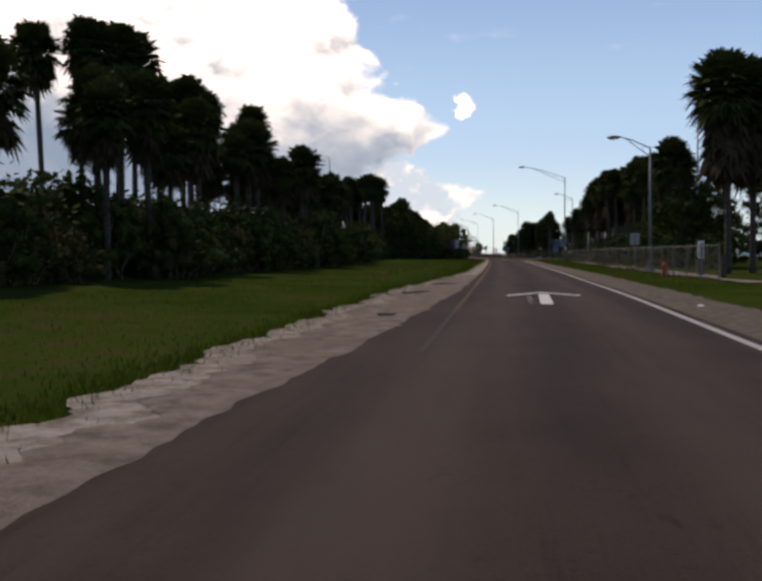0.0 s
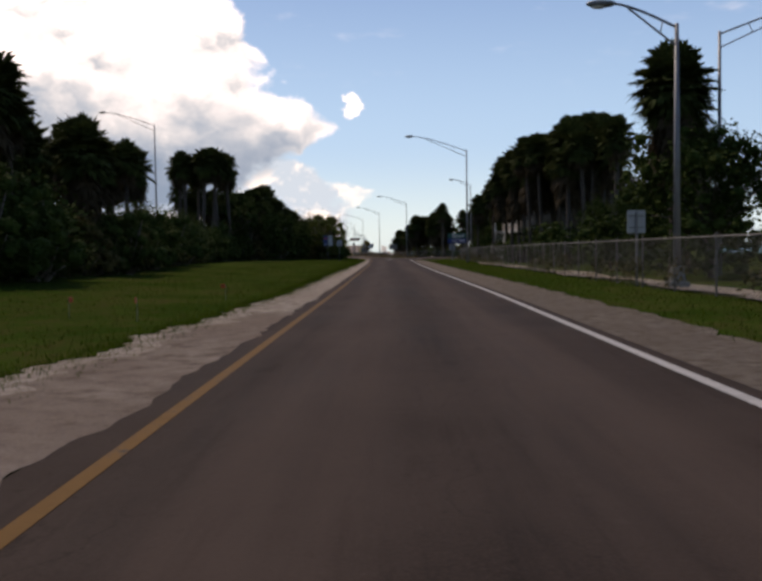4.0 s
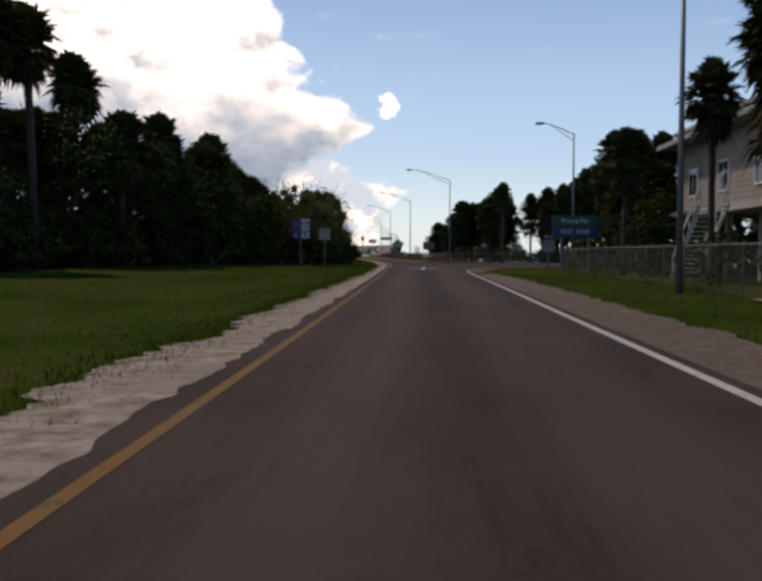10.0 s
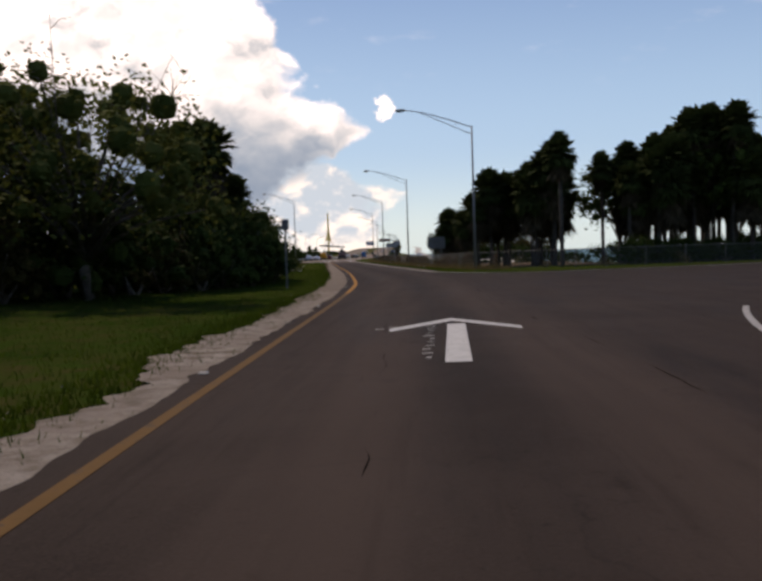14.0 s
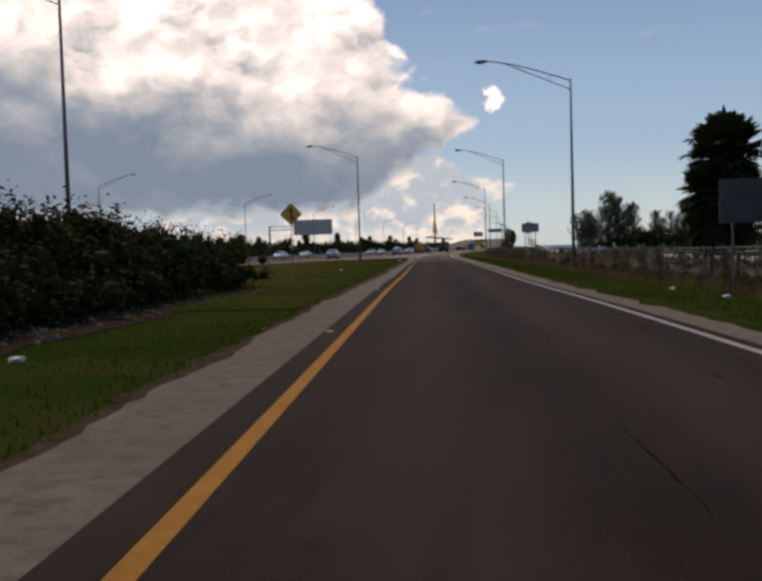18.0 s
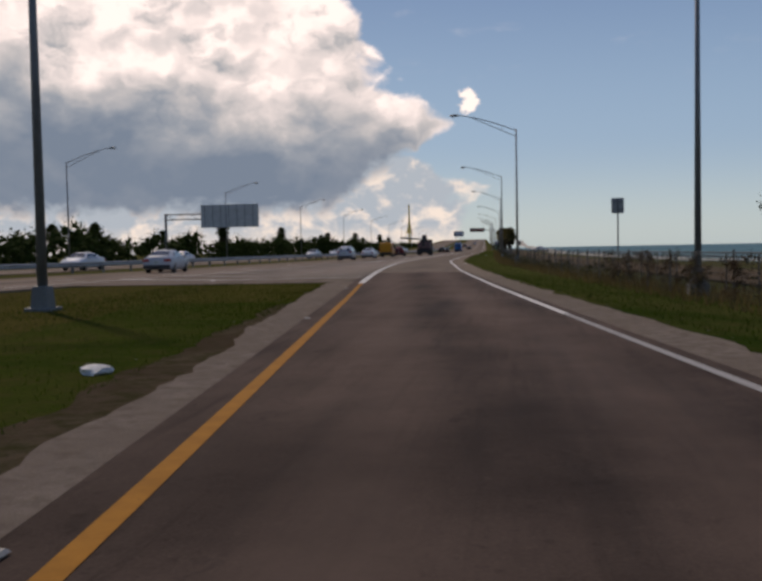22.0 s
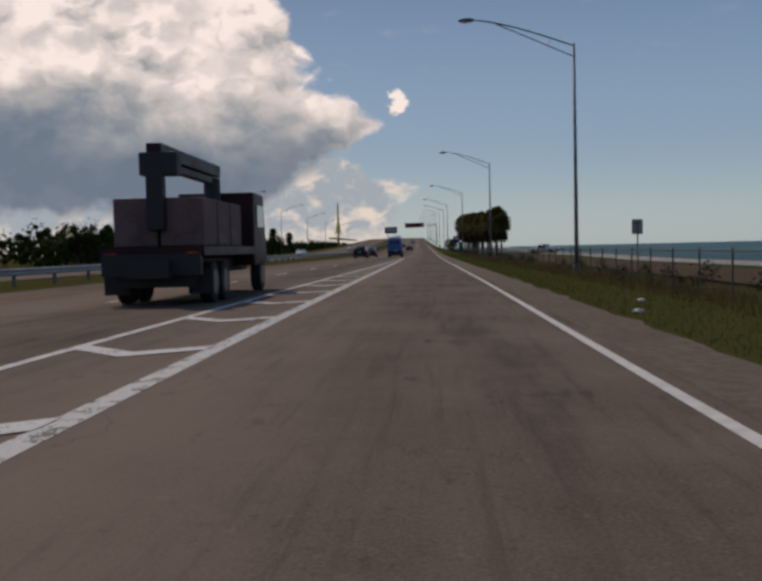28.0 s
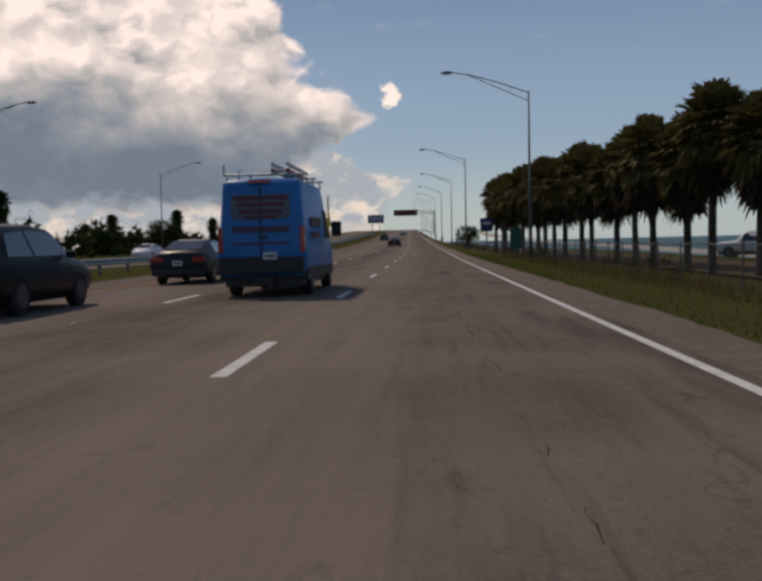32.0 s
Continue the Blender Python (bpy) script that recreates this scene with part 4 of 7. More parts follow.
def fan_leaf(rng, base, dirv, size, droop, verts, faces, blades=15):
    """A fan palm leaf: stalk and a folded fan of narrow blades."""
    d = dirv.normalized()
    side = d.cross(Vector((0, 0, 1)))
    side = side.normalized() if side.length > 0.01 else Vector((1, 0, 0))
    hub = base + d * size * 0.74 + Vector((0, 0, -droop * 0.22 * size))
    w = side * 0.025
    i = len(verts)
    verts += [base - w, base + w, hub + w, hub - w]
    faces.append((i, i + 1, i + 2, i + 3))
    up = side.cross(d)
    for k in range(blades):
        a = (k / (blades - 1) - 0.5) * 3.7 + rng.uniform(-0.1, 0.1)
        ln = size * (0.56 + 0.16 * math.cos(a * 0.75)) * rng.uniform(0.8, 1.1)
        bd = (d * math.cos(a) + side * math.sin(a) + up * 0.22 * abs(math.sin(a))).normalized()
        mid = hub + bd * ln * 0.6
        tip = hub + bd * ln + Vector((0, 0, -ln * (0.14 + droop * 0.28) * rng.uniform(0.6, 1.3)))
        s = bd.cross(up).normalized() * size * 0.075
        i = len(verts)
        verts += [hub, mid - s, tip, mid + s]
        faces.append((i, i + 1, i + 2, i + 3))


def make_palm(seed, height, skirt, leaves=92, size=1.16, lean=0.4, leaf_mat=None):
    rng = random.Random(seed)
    palm = thing("cabbage_palm", "cabbage palm with a rough grey trunk and round fan-leaf crown" if skirt < 0.5 else "shaggy cabbage palm with a skirt of dead brown fronds", "palm tree", "cabbage palms")
    lx, ly = rng.uniform(-lean, lean), rng.uniform(-lean, lean)
    pts = [Vector((lx * t * t, ly * t * t, -0.6 + (height + 0.6) * t)) for t in (i / 8 for i in range(9))]
    bm = bmesh.new()
    rad = [0.24, 0.19, 0.17, 0.165, 0.165, 0.17, 0.17, 0.18, 0.16]
    tube(bm, pts, [r * rng.uniform(0.94, 1.06) for r in rad], 9)
    part("trunk", bm, PALM_BARK, palm, smooth=True)
    top = pts[-1]
    verts, faces = [], []
    for i in range(leaves):
        f = i / leaves
        el = 1.5 - 2.45 * f + rng.uniform(-0.2, 0.2)
        a = i * 2.399 + rng.uniform(-0.25, 0.25)
        d = Vector((math.cos(a) * math.cos(el), math.sin(a) * math.cos(el), math.sin(el)))
        fan_leaf(rng, top + Vector((0, 0, 0.1 - 0.35 * f)), d, size * rng.uniform(0.85, 1.15), 0.2 + 0.35 * f, verts, faces)
    for i in range(5):
        a = i * 1.257
        lump(rng, top + Vector((math.cos(a) * 0.34, math.sin(a) * 0.34, rng.uniform(-0.15, 0.4))) * 1.0, 0.45 * size, verts, faces)
    raw("crown", verts, faces, leaf_mat or PALM_LEAF, palm, "green fan-leaf crown")
    verts, faces = [], []
    n = int(6 + 84 * skirt)
    for i in range(n):
        f = i / n
        a = i * 2.399 + rng.uniform(-0.3, 0.3)
        el = -0.75 - 0.6 * rng.random()
        d = Vector((math.cos(a) * math.cos(el), math.sin(a) * math.cos(el), math.sin(el)))
        fan_leaf(rng, top + Vector((0, 0, -0.35 - skirt * 3.0 * f)), d, size * rng.uniform(0.8, 1.15), 0.9, verts, faces, 11)
    raw("frond_skirt", verts, faces, PALM_DEAD, palm, "hanging dead brown fronds")
    return palm


def scatter_leaves(rng, centre, radius, n, leaf, verts, faces):
    """Small folded leaves spread through one clump."""
    for _ in range(n):
        p = Vector((rng.gauss(0, 1), rng.gauss(0, 1), rng.gauss(0, 1)))
        p = centre + p.normalized() * radius * rng.random() ** 0.6
        d = Vector((rng.uniform(-1, 1), rng.uniform(-1, 1), rng.uniform(-0.7, 0.5))).normalized()
        s = d.cross(Vector((rng.uniform(-1, 1), rng.uniform(-1, 1), 1))).normalized()
        ln = leaf * rng.uniform(0.6, 1.3)
        i = len(verts)
        verts += [p, p + d * ln * 0.5 + s * ln * 0.32, p + d * ln, p + d * ln * 0.5 - s * ln * 0.32]
        faces.append((i, i + 1, i + 2, i + 3))


def lump(rng, c, r, verts, faces):
    """A rough knot of inner foliage, four-sided facets with their own corners."""
    j = [rng.uniform(0.75, 1.15) for _ in range(7)]
    for ax in range(3):
        for sg in (-1, 1):
            for u in (-1, 0):
                for v in (-1, 0):
                    i = len(verts)
                    for du, dv in ((0, 0), (1, 0), (1, 1), (0, 1)):
                        p = [0.0, 0.0, 0.0]
                        p[ax], p[(ax + 1) % 3], p[(ax + 2) % 3] = sg, u + du, v + dv
                        q = Vector(p).normalized()
                        w = j[int(abs(q.x * 3 + q.y * 5 + q.z * 7)) % 7]
                        verts.append(c + q * r * w)
                    faces.append((i, i + 1, i + 2, i + 3))


def make_shrub(seed, w, h, mat, leaf=0.165, clumps=40, per=58, name="shrub", label="dense dark green wild shrub", category="shrub", group="wild shrubs", low=0.05, stems=7):
    rng = random.Random(seed)
    sh = thing(name, label, category, group)
    bm = bmesh.new()
    verts, faces = [], []
    cents = []
    for i in range(clumps):
        a, r = rng.uniform(0, 6.283), rng.random() ** 0.5
        zt = low + (1 - low) * rng.random() ** 0.8
        spread = (1.0 - 0.55 * max(zt - 0.35, 0) ** 1.4 / 0.6)
        c = Vector((math.cos(a) * r * w * 0.5 * spread, math.sin(a) * r * w * 0.5 * spread, h * zt * rng.uniform(0.85, 1.05)))
        cents.append(c)
        cr = w * rng.uniform(0.13, 0.24)
        lump(rng, c * 0.92, cr * 0.36, verts, faces)
        scatter_leaves(rng, c, cr, per, leaf, verts, faces)
    for i in range(stems):
        c = cents[i]
        b = Vector((rng.uniform(-0.12, 0.12) * w, rng.uniform(-0.12, 0.12) * w, -0.4))
        m = (b + c) * 0.5 + Vector((rng.uniform(-0.2, 0.2), rng.uniform(-0.2, 0.2), 0.1))
        tube(bm, [b, m, c], [0.03 + h * 0.012, 0.02 + h * 0.008, 0.012], 6)
    part("stem", bm, BARK, sh, smooth=True)
    raw("foliage", verts, faces, mat, sh)
    return sh


def make_tree(seed, w, h, trunk, mat, leaf, clumps, per, label, category, bare=0):
    """A broadleaf tree: trunk, forking limbs and leaf clumps at their ends."""
    rng = random.Random(seed)
    tr = thing("tree", label, category)
    bm = bmesh.new()
    verts, faces = [], []
    tube(bm, [(0, 0, -0.5), (rng.uniform(-0.1, 0.1), 0, trunk * 0.5), (0, 0, trunk)], [0.22, 0.17, 0.15], 8)
    for i in range(clumps):
        a = i * 2.399
        r = rng.uniform(0.25, 1) * w * 0.5
        z = trunk + (h - trunk) * (0.15 + 0.8 * rng.random()) * (1.0 - 0.35 * (r / (w * 0.5)) ** 2)
        c = Vector((math.cos(a) * r, math.sin(a) * r, z))
        if i % 2 == 0:
            tube(bm, [(0, 0, trunk * rng.uniform(0.6, 1)), (c.x * 0.4, c.y * 0.4, (trunk + z) * 0.5), c], [0.09, 0.05, 0.018], 6)
        cr = w * rng.uniform(0.10, 0.17)
        lump(rng, c, cr * 0.3, verts, faces)
        scatter_leaves(rng, c, cr, per * 3 // 2, leaf * 1.25, verts, faces)
    for i in range(bare):
        a = rng.uniform(0, 6.28)
        c = Vector((math.cos(a) * w * 0.4, math.sin(a) * w * 0.4, h * rng.uniform(0.85, 1.1)))
        m = c * 0.6 + Vector((rng.uniform(-0.3, 0.3), rng.uniform(-0.3, 0.3), trunk * 0.3))
        tube(bm, [(0, 0, trunk), m, c], [0.05, 0.02, 0.006], 5)
        for _ in range(7):
            o = m.lerp(c, rng.uniform(0.0, 0.9))
            e = o + Vector((rng.uniform(-0.8, 0.8), rng.uniform(-0.8, 0.8), rng.uniform(0.1, 0.8)))
            tube(bm, [o, o.lerp(e, 0.5) + Vector((0, 0, 0.1)), e], [0.012, 0.008, 0.004], 4)
    part("trunk", bm, BARK, tr, smooth=True)
    raw("crown", verts, faces, mat, tr)
    return tr


def make_casuarina(seed, h, w):
    rng = random.Random(seed)
    tr = thing("casuarina_tree", "feathery grey-green beach pine with upright wisps", "tree", "beach pines")
    bm = bmesh.new()
    verts, faces = [], []
    for s in range(4):
        bx, by = rng.uniform(-0.35, 0.35) * w, rng.uniform(-0.35, 0.35) * w
        hh = h * rng.uniform(0.7, 1.0)
        tube(bm, [(bx * 0.3, by * 0.3, -0.5), (bx * 0.8, by * 0.8, hh * 0.5), (bx, by, hh)], [0.13, 0.07, 0.01], 6)
        for i in range(95):
            t = 0.12 + 0.88 * rng.random()
            o = Vector((bx * min(t * 1.4, 1), by * min(t * 1.4, 1), hh * t))
            a = rng.uniform(0, 6.28)
            ln = w * 0.46 * (1.15 - t) + 0.45
            d = Vector((math.cos(a), math.sin(a), 0.9))
            for j in range(9):
                p = o + d * ln * (j / 9) * rng.uniform(0.7, 1.1)
                q = p + Vector((rng.uniform(-0.2, 0.2), rng.uniform(-0.2, 0.2), rng.uniform(-0.35, 0.45)))
                sd = Vector((rng.uniform(-1, 1), rng.uniform(-1, 1), 0)).normalized() * 0.06
                k = len(verts)
                verts += [p - sd, p + sd, q + sd * 0.3, q - sd * 0.3]
                faces.append((k, k + 1, k + 2, k + 3))
    part("trunk", bm, BARK, tr, smooth=True)
    raw("foliage", verts, faces, PINE_LEAF, tr, "wispy needle branches")
    return tr


def thicket(name, protos, spots, label, mat):
    """Many far or hidden bushes joined into one mass."""
    vs, fs, n = [], [], 0
    for k, x, y, rz, sc in spots:
        src = [c for c in protos[k % len(protos)].children if c.name.startswith("foliage")][0].data
        co = np.empty(len(src.vertices) * 3)
        src.vertices.foreach_get("co", co)
        co = co.reshape(-1, 3) * sc
        ca, sa = math.cos(radians(rz)), math.sin(radians(rz))
        r = np.c_[co[:, 0] * ca - co[:, 1] * sa + x, co[:, 0] * sa + co[:, 1] * ca + y, co[:, 2] + ground_z(x, y)]
        vs.append(r)
        fs.append(np.arange(len(r)).reshape(-1, 4) + n)
        n += len(r)
    v, f = np.concatenate(vs), np.concatenate(fs)
    me = bpy.data.meshes.new(name)
    me.from_pydata(v.tolist(), [], f.tolist())
    me.materials.append(mat)
    return tagged(new(name, me), label, "undergrowth", kind="stuff")


def spread(protos, spots):
    """Place copies of the prototypes; the first spot of each takes the prototype itself."""
    used = set()
    for i, (k, x, y, rz, s) in enumerate(spots):
        p = protos[k % len(protos)]
        m = pose(x, y, ground_z(x, y), 0, 0, rz) @ Matrix.Diagonal((s, s, s, 1))
        if k % len(protos) in used:
            o = copy_thing(p, m)
            o.matrix_basis = m
        else:
            used.add(k % len(protos))
            p.matrix_basis = m


TREE_EDGE = curve([(-80, -15), (0, -14), (23, -13.6), (28, -12.3), (39, -11.4), (65, -11.3), (78, -11), (95, -13.5), (120, -16), (137, -16), (163, -12.5), (174, -9.5), (184, -5.6), (194, -5.4), (198, -6.4), (204, -9.0), (213, -10.7), (222, -11.7), (240, -13), (260, -15)])
lofty = [make_palm(16, 13.2, 0.15, 88, 1.25, 1.3), make_palm(17, 12.4, 0.3, 92, 1.2, 0.9)]
tall = [make_palm(11, 9.6, 0.15), make_palm(12, 8.4, 0.3), make_palm(13, 7.2, 0.25), make_palm(14, 6.0, 0.5), make_palm(15, 10.6, 0.1, 84)]
shaggy = [make_palm(21, 10.2, 0.98, 150, 1.6, 0.2), make_palm(22, 9.7, 0.85, 140, 1.5, 0.3)]
short = [make_palm(31, 5.7, 0.34, 150, 1.2, 0.15, PALM_OLIVE_LIT), make_palm(32, 6.1, 0.28, 146, 1.2, 0.2, PALM_OLIVE_LIT), make_palm(33, 5.4, 0.38, 150, 1.22, 0.15, PALM_OLIVE_LIT)]
bushy = [make_palm(18, 7.6, 0.62, 140, 1.5, 0.35), make_palm(19, 6.6, 0.5, 140, 1.6, 0.5), make_palm(20, 8.6, 0.7, 140, 1.5, 0.3)]
rng = random.Random(5)
spots = []
# height of the canopy along the left edge
CANOPY = curve([(-80, 8), (14, 8.2), (39, 8.8), (52, 9.4), (66, 9.6), (75, 7.6), (86, 9.8), (96, 9.0), (130, 9.0), (141, 9.6), (150, 9.8), (156, 9.6), (164, 8.8), (174, 8.0), (180, 7.2), (186, 6.2)])
TALLNESS = (11.1, 9.9, 8.7, 7.4, 12.1)
for y in list(np.arange(14, 97, 1.9)) + list(np.arange(135, 180, 1.25)):
    k = rng.choice((0, 1, 2) if CANOPY(y) > 8.6 else (1, 2, 3))
    spots.append((k, TREE_EDGE(y) - 1.8 - rng.uniform(0, 5.5), y + rng.uniform(-0.8, 0.8), rng.uniform(0, 360), CANOPY(y) * rng.uniform(0.78, 1.02) / TALLNESS[k]))
for x, y in [(-22.6, 134), (-21.5, 132.5), (-20.8, 135), (-19.7, 132), (-19.1, 134.5), (-18.3, 133), (-17.4, 136), (-20.0, 146), (-20.8, 149)]:
    spots.append((4, x, y, rng.uniform(0, 360), rng.uniform(0.99, 1.07)))
for x, y, s in [(-9.0, 187, 0.85), (-9.6, 190, 0.8), (-9.2, 195, 0.66), (-11.5, 192, 0.9), (-13.5, 201, 0.8), (-15, 212, 0.78), (-14.5, 217, 0.7), (-16, 220, 0.8)]:
    spots.append((2, x, y, rng.uniform(0, 360), s))
for i in range(14):
    yy = 97 + 2.1 * i
    spots.append((rng.choice((4, 4, 0)), 12.7 + rng.uniform(0, 4.2) + (2.0 if yy < 104 else 0), yy + rng.uniform(-1, 1), rng.uniform(0, 360), rng.uniform(0.82, 0.93)))
for x, y, s in [(17.5, 106, 1.1), (19.5, 110, 1.15), (16.2, 113, 1.0), (18.3, 118, 1.05), (20, 116, 1.0), (12.4, 130.5, 0.8), (14.0, 127, 0.95), (12.1, 144.6, 0.82), (15.2, 149, 0.78), (14.3, 153, 0.8), (15.8, 157, 0.82), (13.2, 150, 0.7), (16.5, 160, 0.85), (18, 163, 0.9), (20, 166, 0.85), (15.6, 156, 0.8), (22, 161, 0.9)]:
    spots.append((rng.choice((0, 1, 2)), x, y, rng.uniform(0, 360), s))
grove = []
for i in range(17):
    t = i / 16
    grove.append((i, 5.0 + 9.0 * t + rng.uniform(-0.6, 0.6), 232 + rng.uniform(-2, 12), rng.uniform(0, 360), (0.74 + 0.30 * min(t * 2, 1)) * rng.uniform(0.78, 1.1)))
for i in range(18):
    t = i / 17
    grove.append((i, 19.5 + 18 * t + rng.uniform(-1, 1), 229 + 5 * t + rng.uniform(0, 8), rng.uniform(0, 360), 0.85 + 0.42 * math.sin(3.0 * t) + rng.uniform(-0.1, 0.06)))
grove += [(0, -19.8, 188, 60, 1.12), (1, -20.6, 180, 20, 1.25), (2, -18.9, 178, 110, 1.12), (0, -19.6, 176, 200, 1.12)]
grove += [(1, 3.8, 256.6, 10, 0.80), (1, 3.2, 256.0, 100, 0.56), (1, 4.5, 257.3, 200, 0.56)]
for i in range(22):
    t = i / 21
    spots.append((rng.choice((0, 1, 4)), 18.5 + 20 * t + rng.uniform(-1, 1), 228 + 6 * t + rng.uniform(0, 9), rng.uniform(0, 360), 0.9 + 0.32 * math.sin(3.0 * t) + rng.uniform(-0.06, 0.06)))
for x, y in [(16, 166), (17.5, 169), (19, 171), (18.2, 166), (20.3, 168), (16.6, 171.5), (21.5, 172)]:
    spots.append((rng.choice((0, 1)), x, y, rng.uniform(0, 360), rng.uniform(0.95, 1.08)))
for x, y, s in [(-13.2, 207, 0.62), (-13.0, 211, 0.6), (-13.4, 214, 0.62), (-14.2, 216, 0.66), (-14.0, 220, 0.62), (-12.6, 203, 0.66), (-22, 235, 1.2), (-19.2, 232, 0.95), (-17, 230, 0.82), (-15.6, 229, 0.68), (-16.2, 226, 0.76), (-18, 226, 0.98), (-20.5, 224, 0.95)]:
    spots.append((rng.choice((2, 3)), x, y, rng.uniform(0, 360), s))
for i in range(6):
    spots.append((rng.choice((0, 1, 4)), 15 + rng.uniform(0, 4), 101 + 2.8 * i, rng.uniform(0, 360), rng.uniform(0.85, 1.1)))
spots.append((0, 12.8, 227, 40, 1.05))
for i in range(14):
    t = i / 13
    spots.append((rng.choice((2, 3)), MAIN(430 + 25 * i) - 44 - rng.uniform(0, 25), 430 + 25 * i, rng.uniform(0, 360), rng.uniform(0.7, 1.0)))
spread(tall, spots)
spread(bushy, grove)
spread(shaggy, [(0, 12.6, 51.8, 10, 1.0), (0, 14.3, 53.3, 130, 0.98), (1, 18.0, 52.0, 80, 1.1), (1, 15.2, 104, 20, 0.98), (0, 16.5, 107.6, 60, 1.0), (1, 17.8, 110, 100, 1.05), (1, 14.2, 112.5, 140, 0.95), (0, 13.2, 117, 180, 0.85), (1, 16, 114.5, 220, 1.0), (1, 13.0, 124, 250, 0.86), (1, 13.0, 70.4, 300, 0.84), (1, 14.0, 72.6, 130, 0.80)])
spread(lofty, [(0, -27, 51, 10, 1.0), (1, -22.5, 49, 80, 1.04), (0, -23.2, 53, 150, 1.02), (1, -24, 57.5, 220, 1.12), (0, -26, 67, 290, 1.0), (1, -25.2, 70, 330, 1.1), (0, -26.2, 73, 40, 1.03), (1, -26, 79, 100, 1.15), (0, -28, 84, 170, 1.1), (1, -23, 82, 240, 1.06)])
row = []
for i in range(19):
    t = i / 18
    row.append((i, -11.5 - 3.4 * t + rng.uniform(-0.25, 0.25), 588 + 80 * t + rng.uniform(-0.8, 0.8), rng.uniform(0, 360), (1.0 + 0.24 * t) * rng.uniform(0.95, 1.05)))
spread(short, row)
shrubs = [make_shrub(41, 3.6, 2.8, SHRUB_LEAF), make_shrub(42, 4.4, 3.6, SHRUB_LEAF, 0.175), make_shrub(43, 3.0, 2.2, SHRUB_OLIVE, 0.12, label="olive-brown wild shrub with dry twigs")]
back_bush = [make_shrub(47, 4.0, 3.2, SHRUB_LEAF, 0.36, 24, 20), make_shrub(48, 4.6, 3.8, SHRUB_LEAF, 0.38, 26, 20), make_shrub(49, 5.0, 4.8, SHRUB_LEAF, 0.38, 30, 20)]
far_bush = [make_shrub(45, 5.2, 3.4, SHRUB_LEAF, 0.46, 24, 12), make_shrub(46, 6.0, 4.6, SHRUB_LEAF, 0.48, 26, 12)]
far_back = []
sp, back = [], []
for y in np.arange(4, 182, 2.1):
    for k in range(4):
        (sp if k == 0 else back).append((rng.choice((0, 1, 2)) if k == 0 else rng.choice((1, 3, 3)), TREE_EDGE(y) - 1.0 - k * 2.7 - rng.uniform(0, 1.8), y + rng.uniform(-1, 1), rng.uniform(0, 360), rng.uniform(0.75, 1.15)))
for y in np.arange(182, 231, 1.6):
    for k in range(3):
        sp.append((rng.choice((0, 1, 1)), TREE_EDGE(y) - (1.6, 3.2, 5.2)[k] - rng.uniform(0, 0.8), y, rng.uniform(0, 360), rng.uniform(0.78, 0.98)))
for y in np.arange(231, 250, 1.5):
    for k in range(3):
        p = rng.choice((0, 2, 2))
        sp.append((p, TREE_EDGE(y) - 1.0 - k * 1.9 - rng.uniform(0, 1.0), y, rng.uniform(0, 360), rng.uniform(0.75, 1.3) * (0.60 if p == 0 else 0.78) * (1.12 - 0.3 * max((y - 238) / 12, 0))))
for i in range(90):
    t = i / 89
    back.append((rng.choice((0, 1, 3)), 12.5 + rng.uniform(0, 18), 62 + 115 * t, rng.uniform(0, 360), rng.uniform(0.5, 0.95)))
for i in range(420):
    y = 200 + i * 1.9
    far_back.append((rng.choice((0, 1)), MAIN(y) - 40 - rng.uniform(0, 26), y, rng.uniform(0, 360), rng.uniform(0.75, 1.2)))
for i in range(60):
    back.append((rng.choice((0, 1, 3)), 5 + i * 0.75 + rng.uniform(-1, 1), 272 - i * 0.65 + rng.uniform(-5, 5), rng.uniform(0, 360), rng.uniform(0.45, 0.8)))
for i in range(30):
    sp.append((rng.choice((0, 1)), 18.5 + 0.62 * i, 226.5 + 0.3 * i + rng.uniform(-0.6, 0.6), rng.uniform(0, 360), rng.uniform(0.5, 0.62)))
spread(shrubs, sp)
spread(far_bush, [(0, MAIN(250) - 38, 250, 0, 0.8), (1, MAIN(262) - 39, 262, 0, 0.8)])
thicket("mangrove_belt", far_bush, far_back, "low dark mangrove bushes beyond the highway", SHRUB_LEAF)
spread(back_bush, [(0, -24, 60, 0, 1.0), (1, -24, 90, 0, 1.0), (2, -25, 120, 0, 1.0)])
thicket("undergrowth", back_bush, back, "dense dark undergrowth behind the front bushes", SHRUB_LEAF)
spread([make_tree(51, 7.5, 6.6, 1.6, TREE_LEAF, 0.14, 64, 90, "light green spreading tree with bare twigs", "tree", 8)], [(0, -9.7, 174.5, 0, 1.12)])
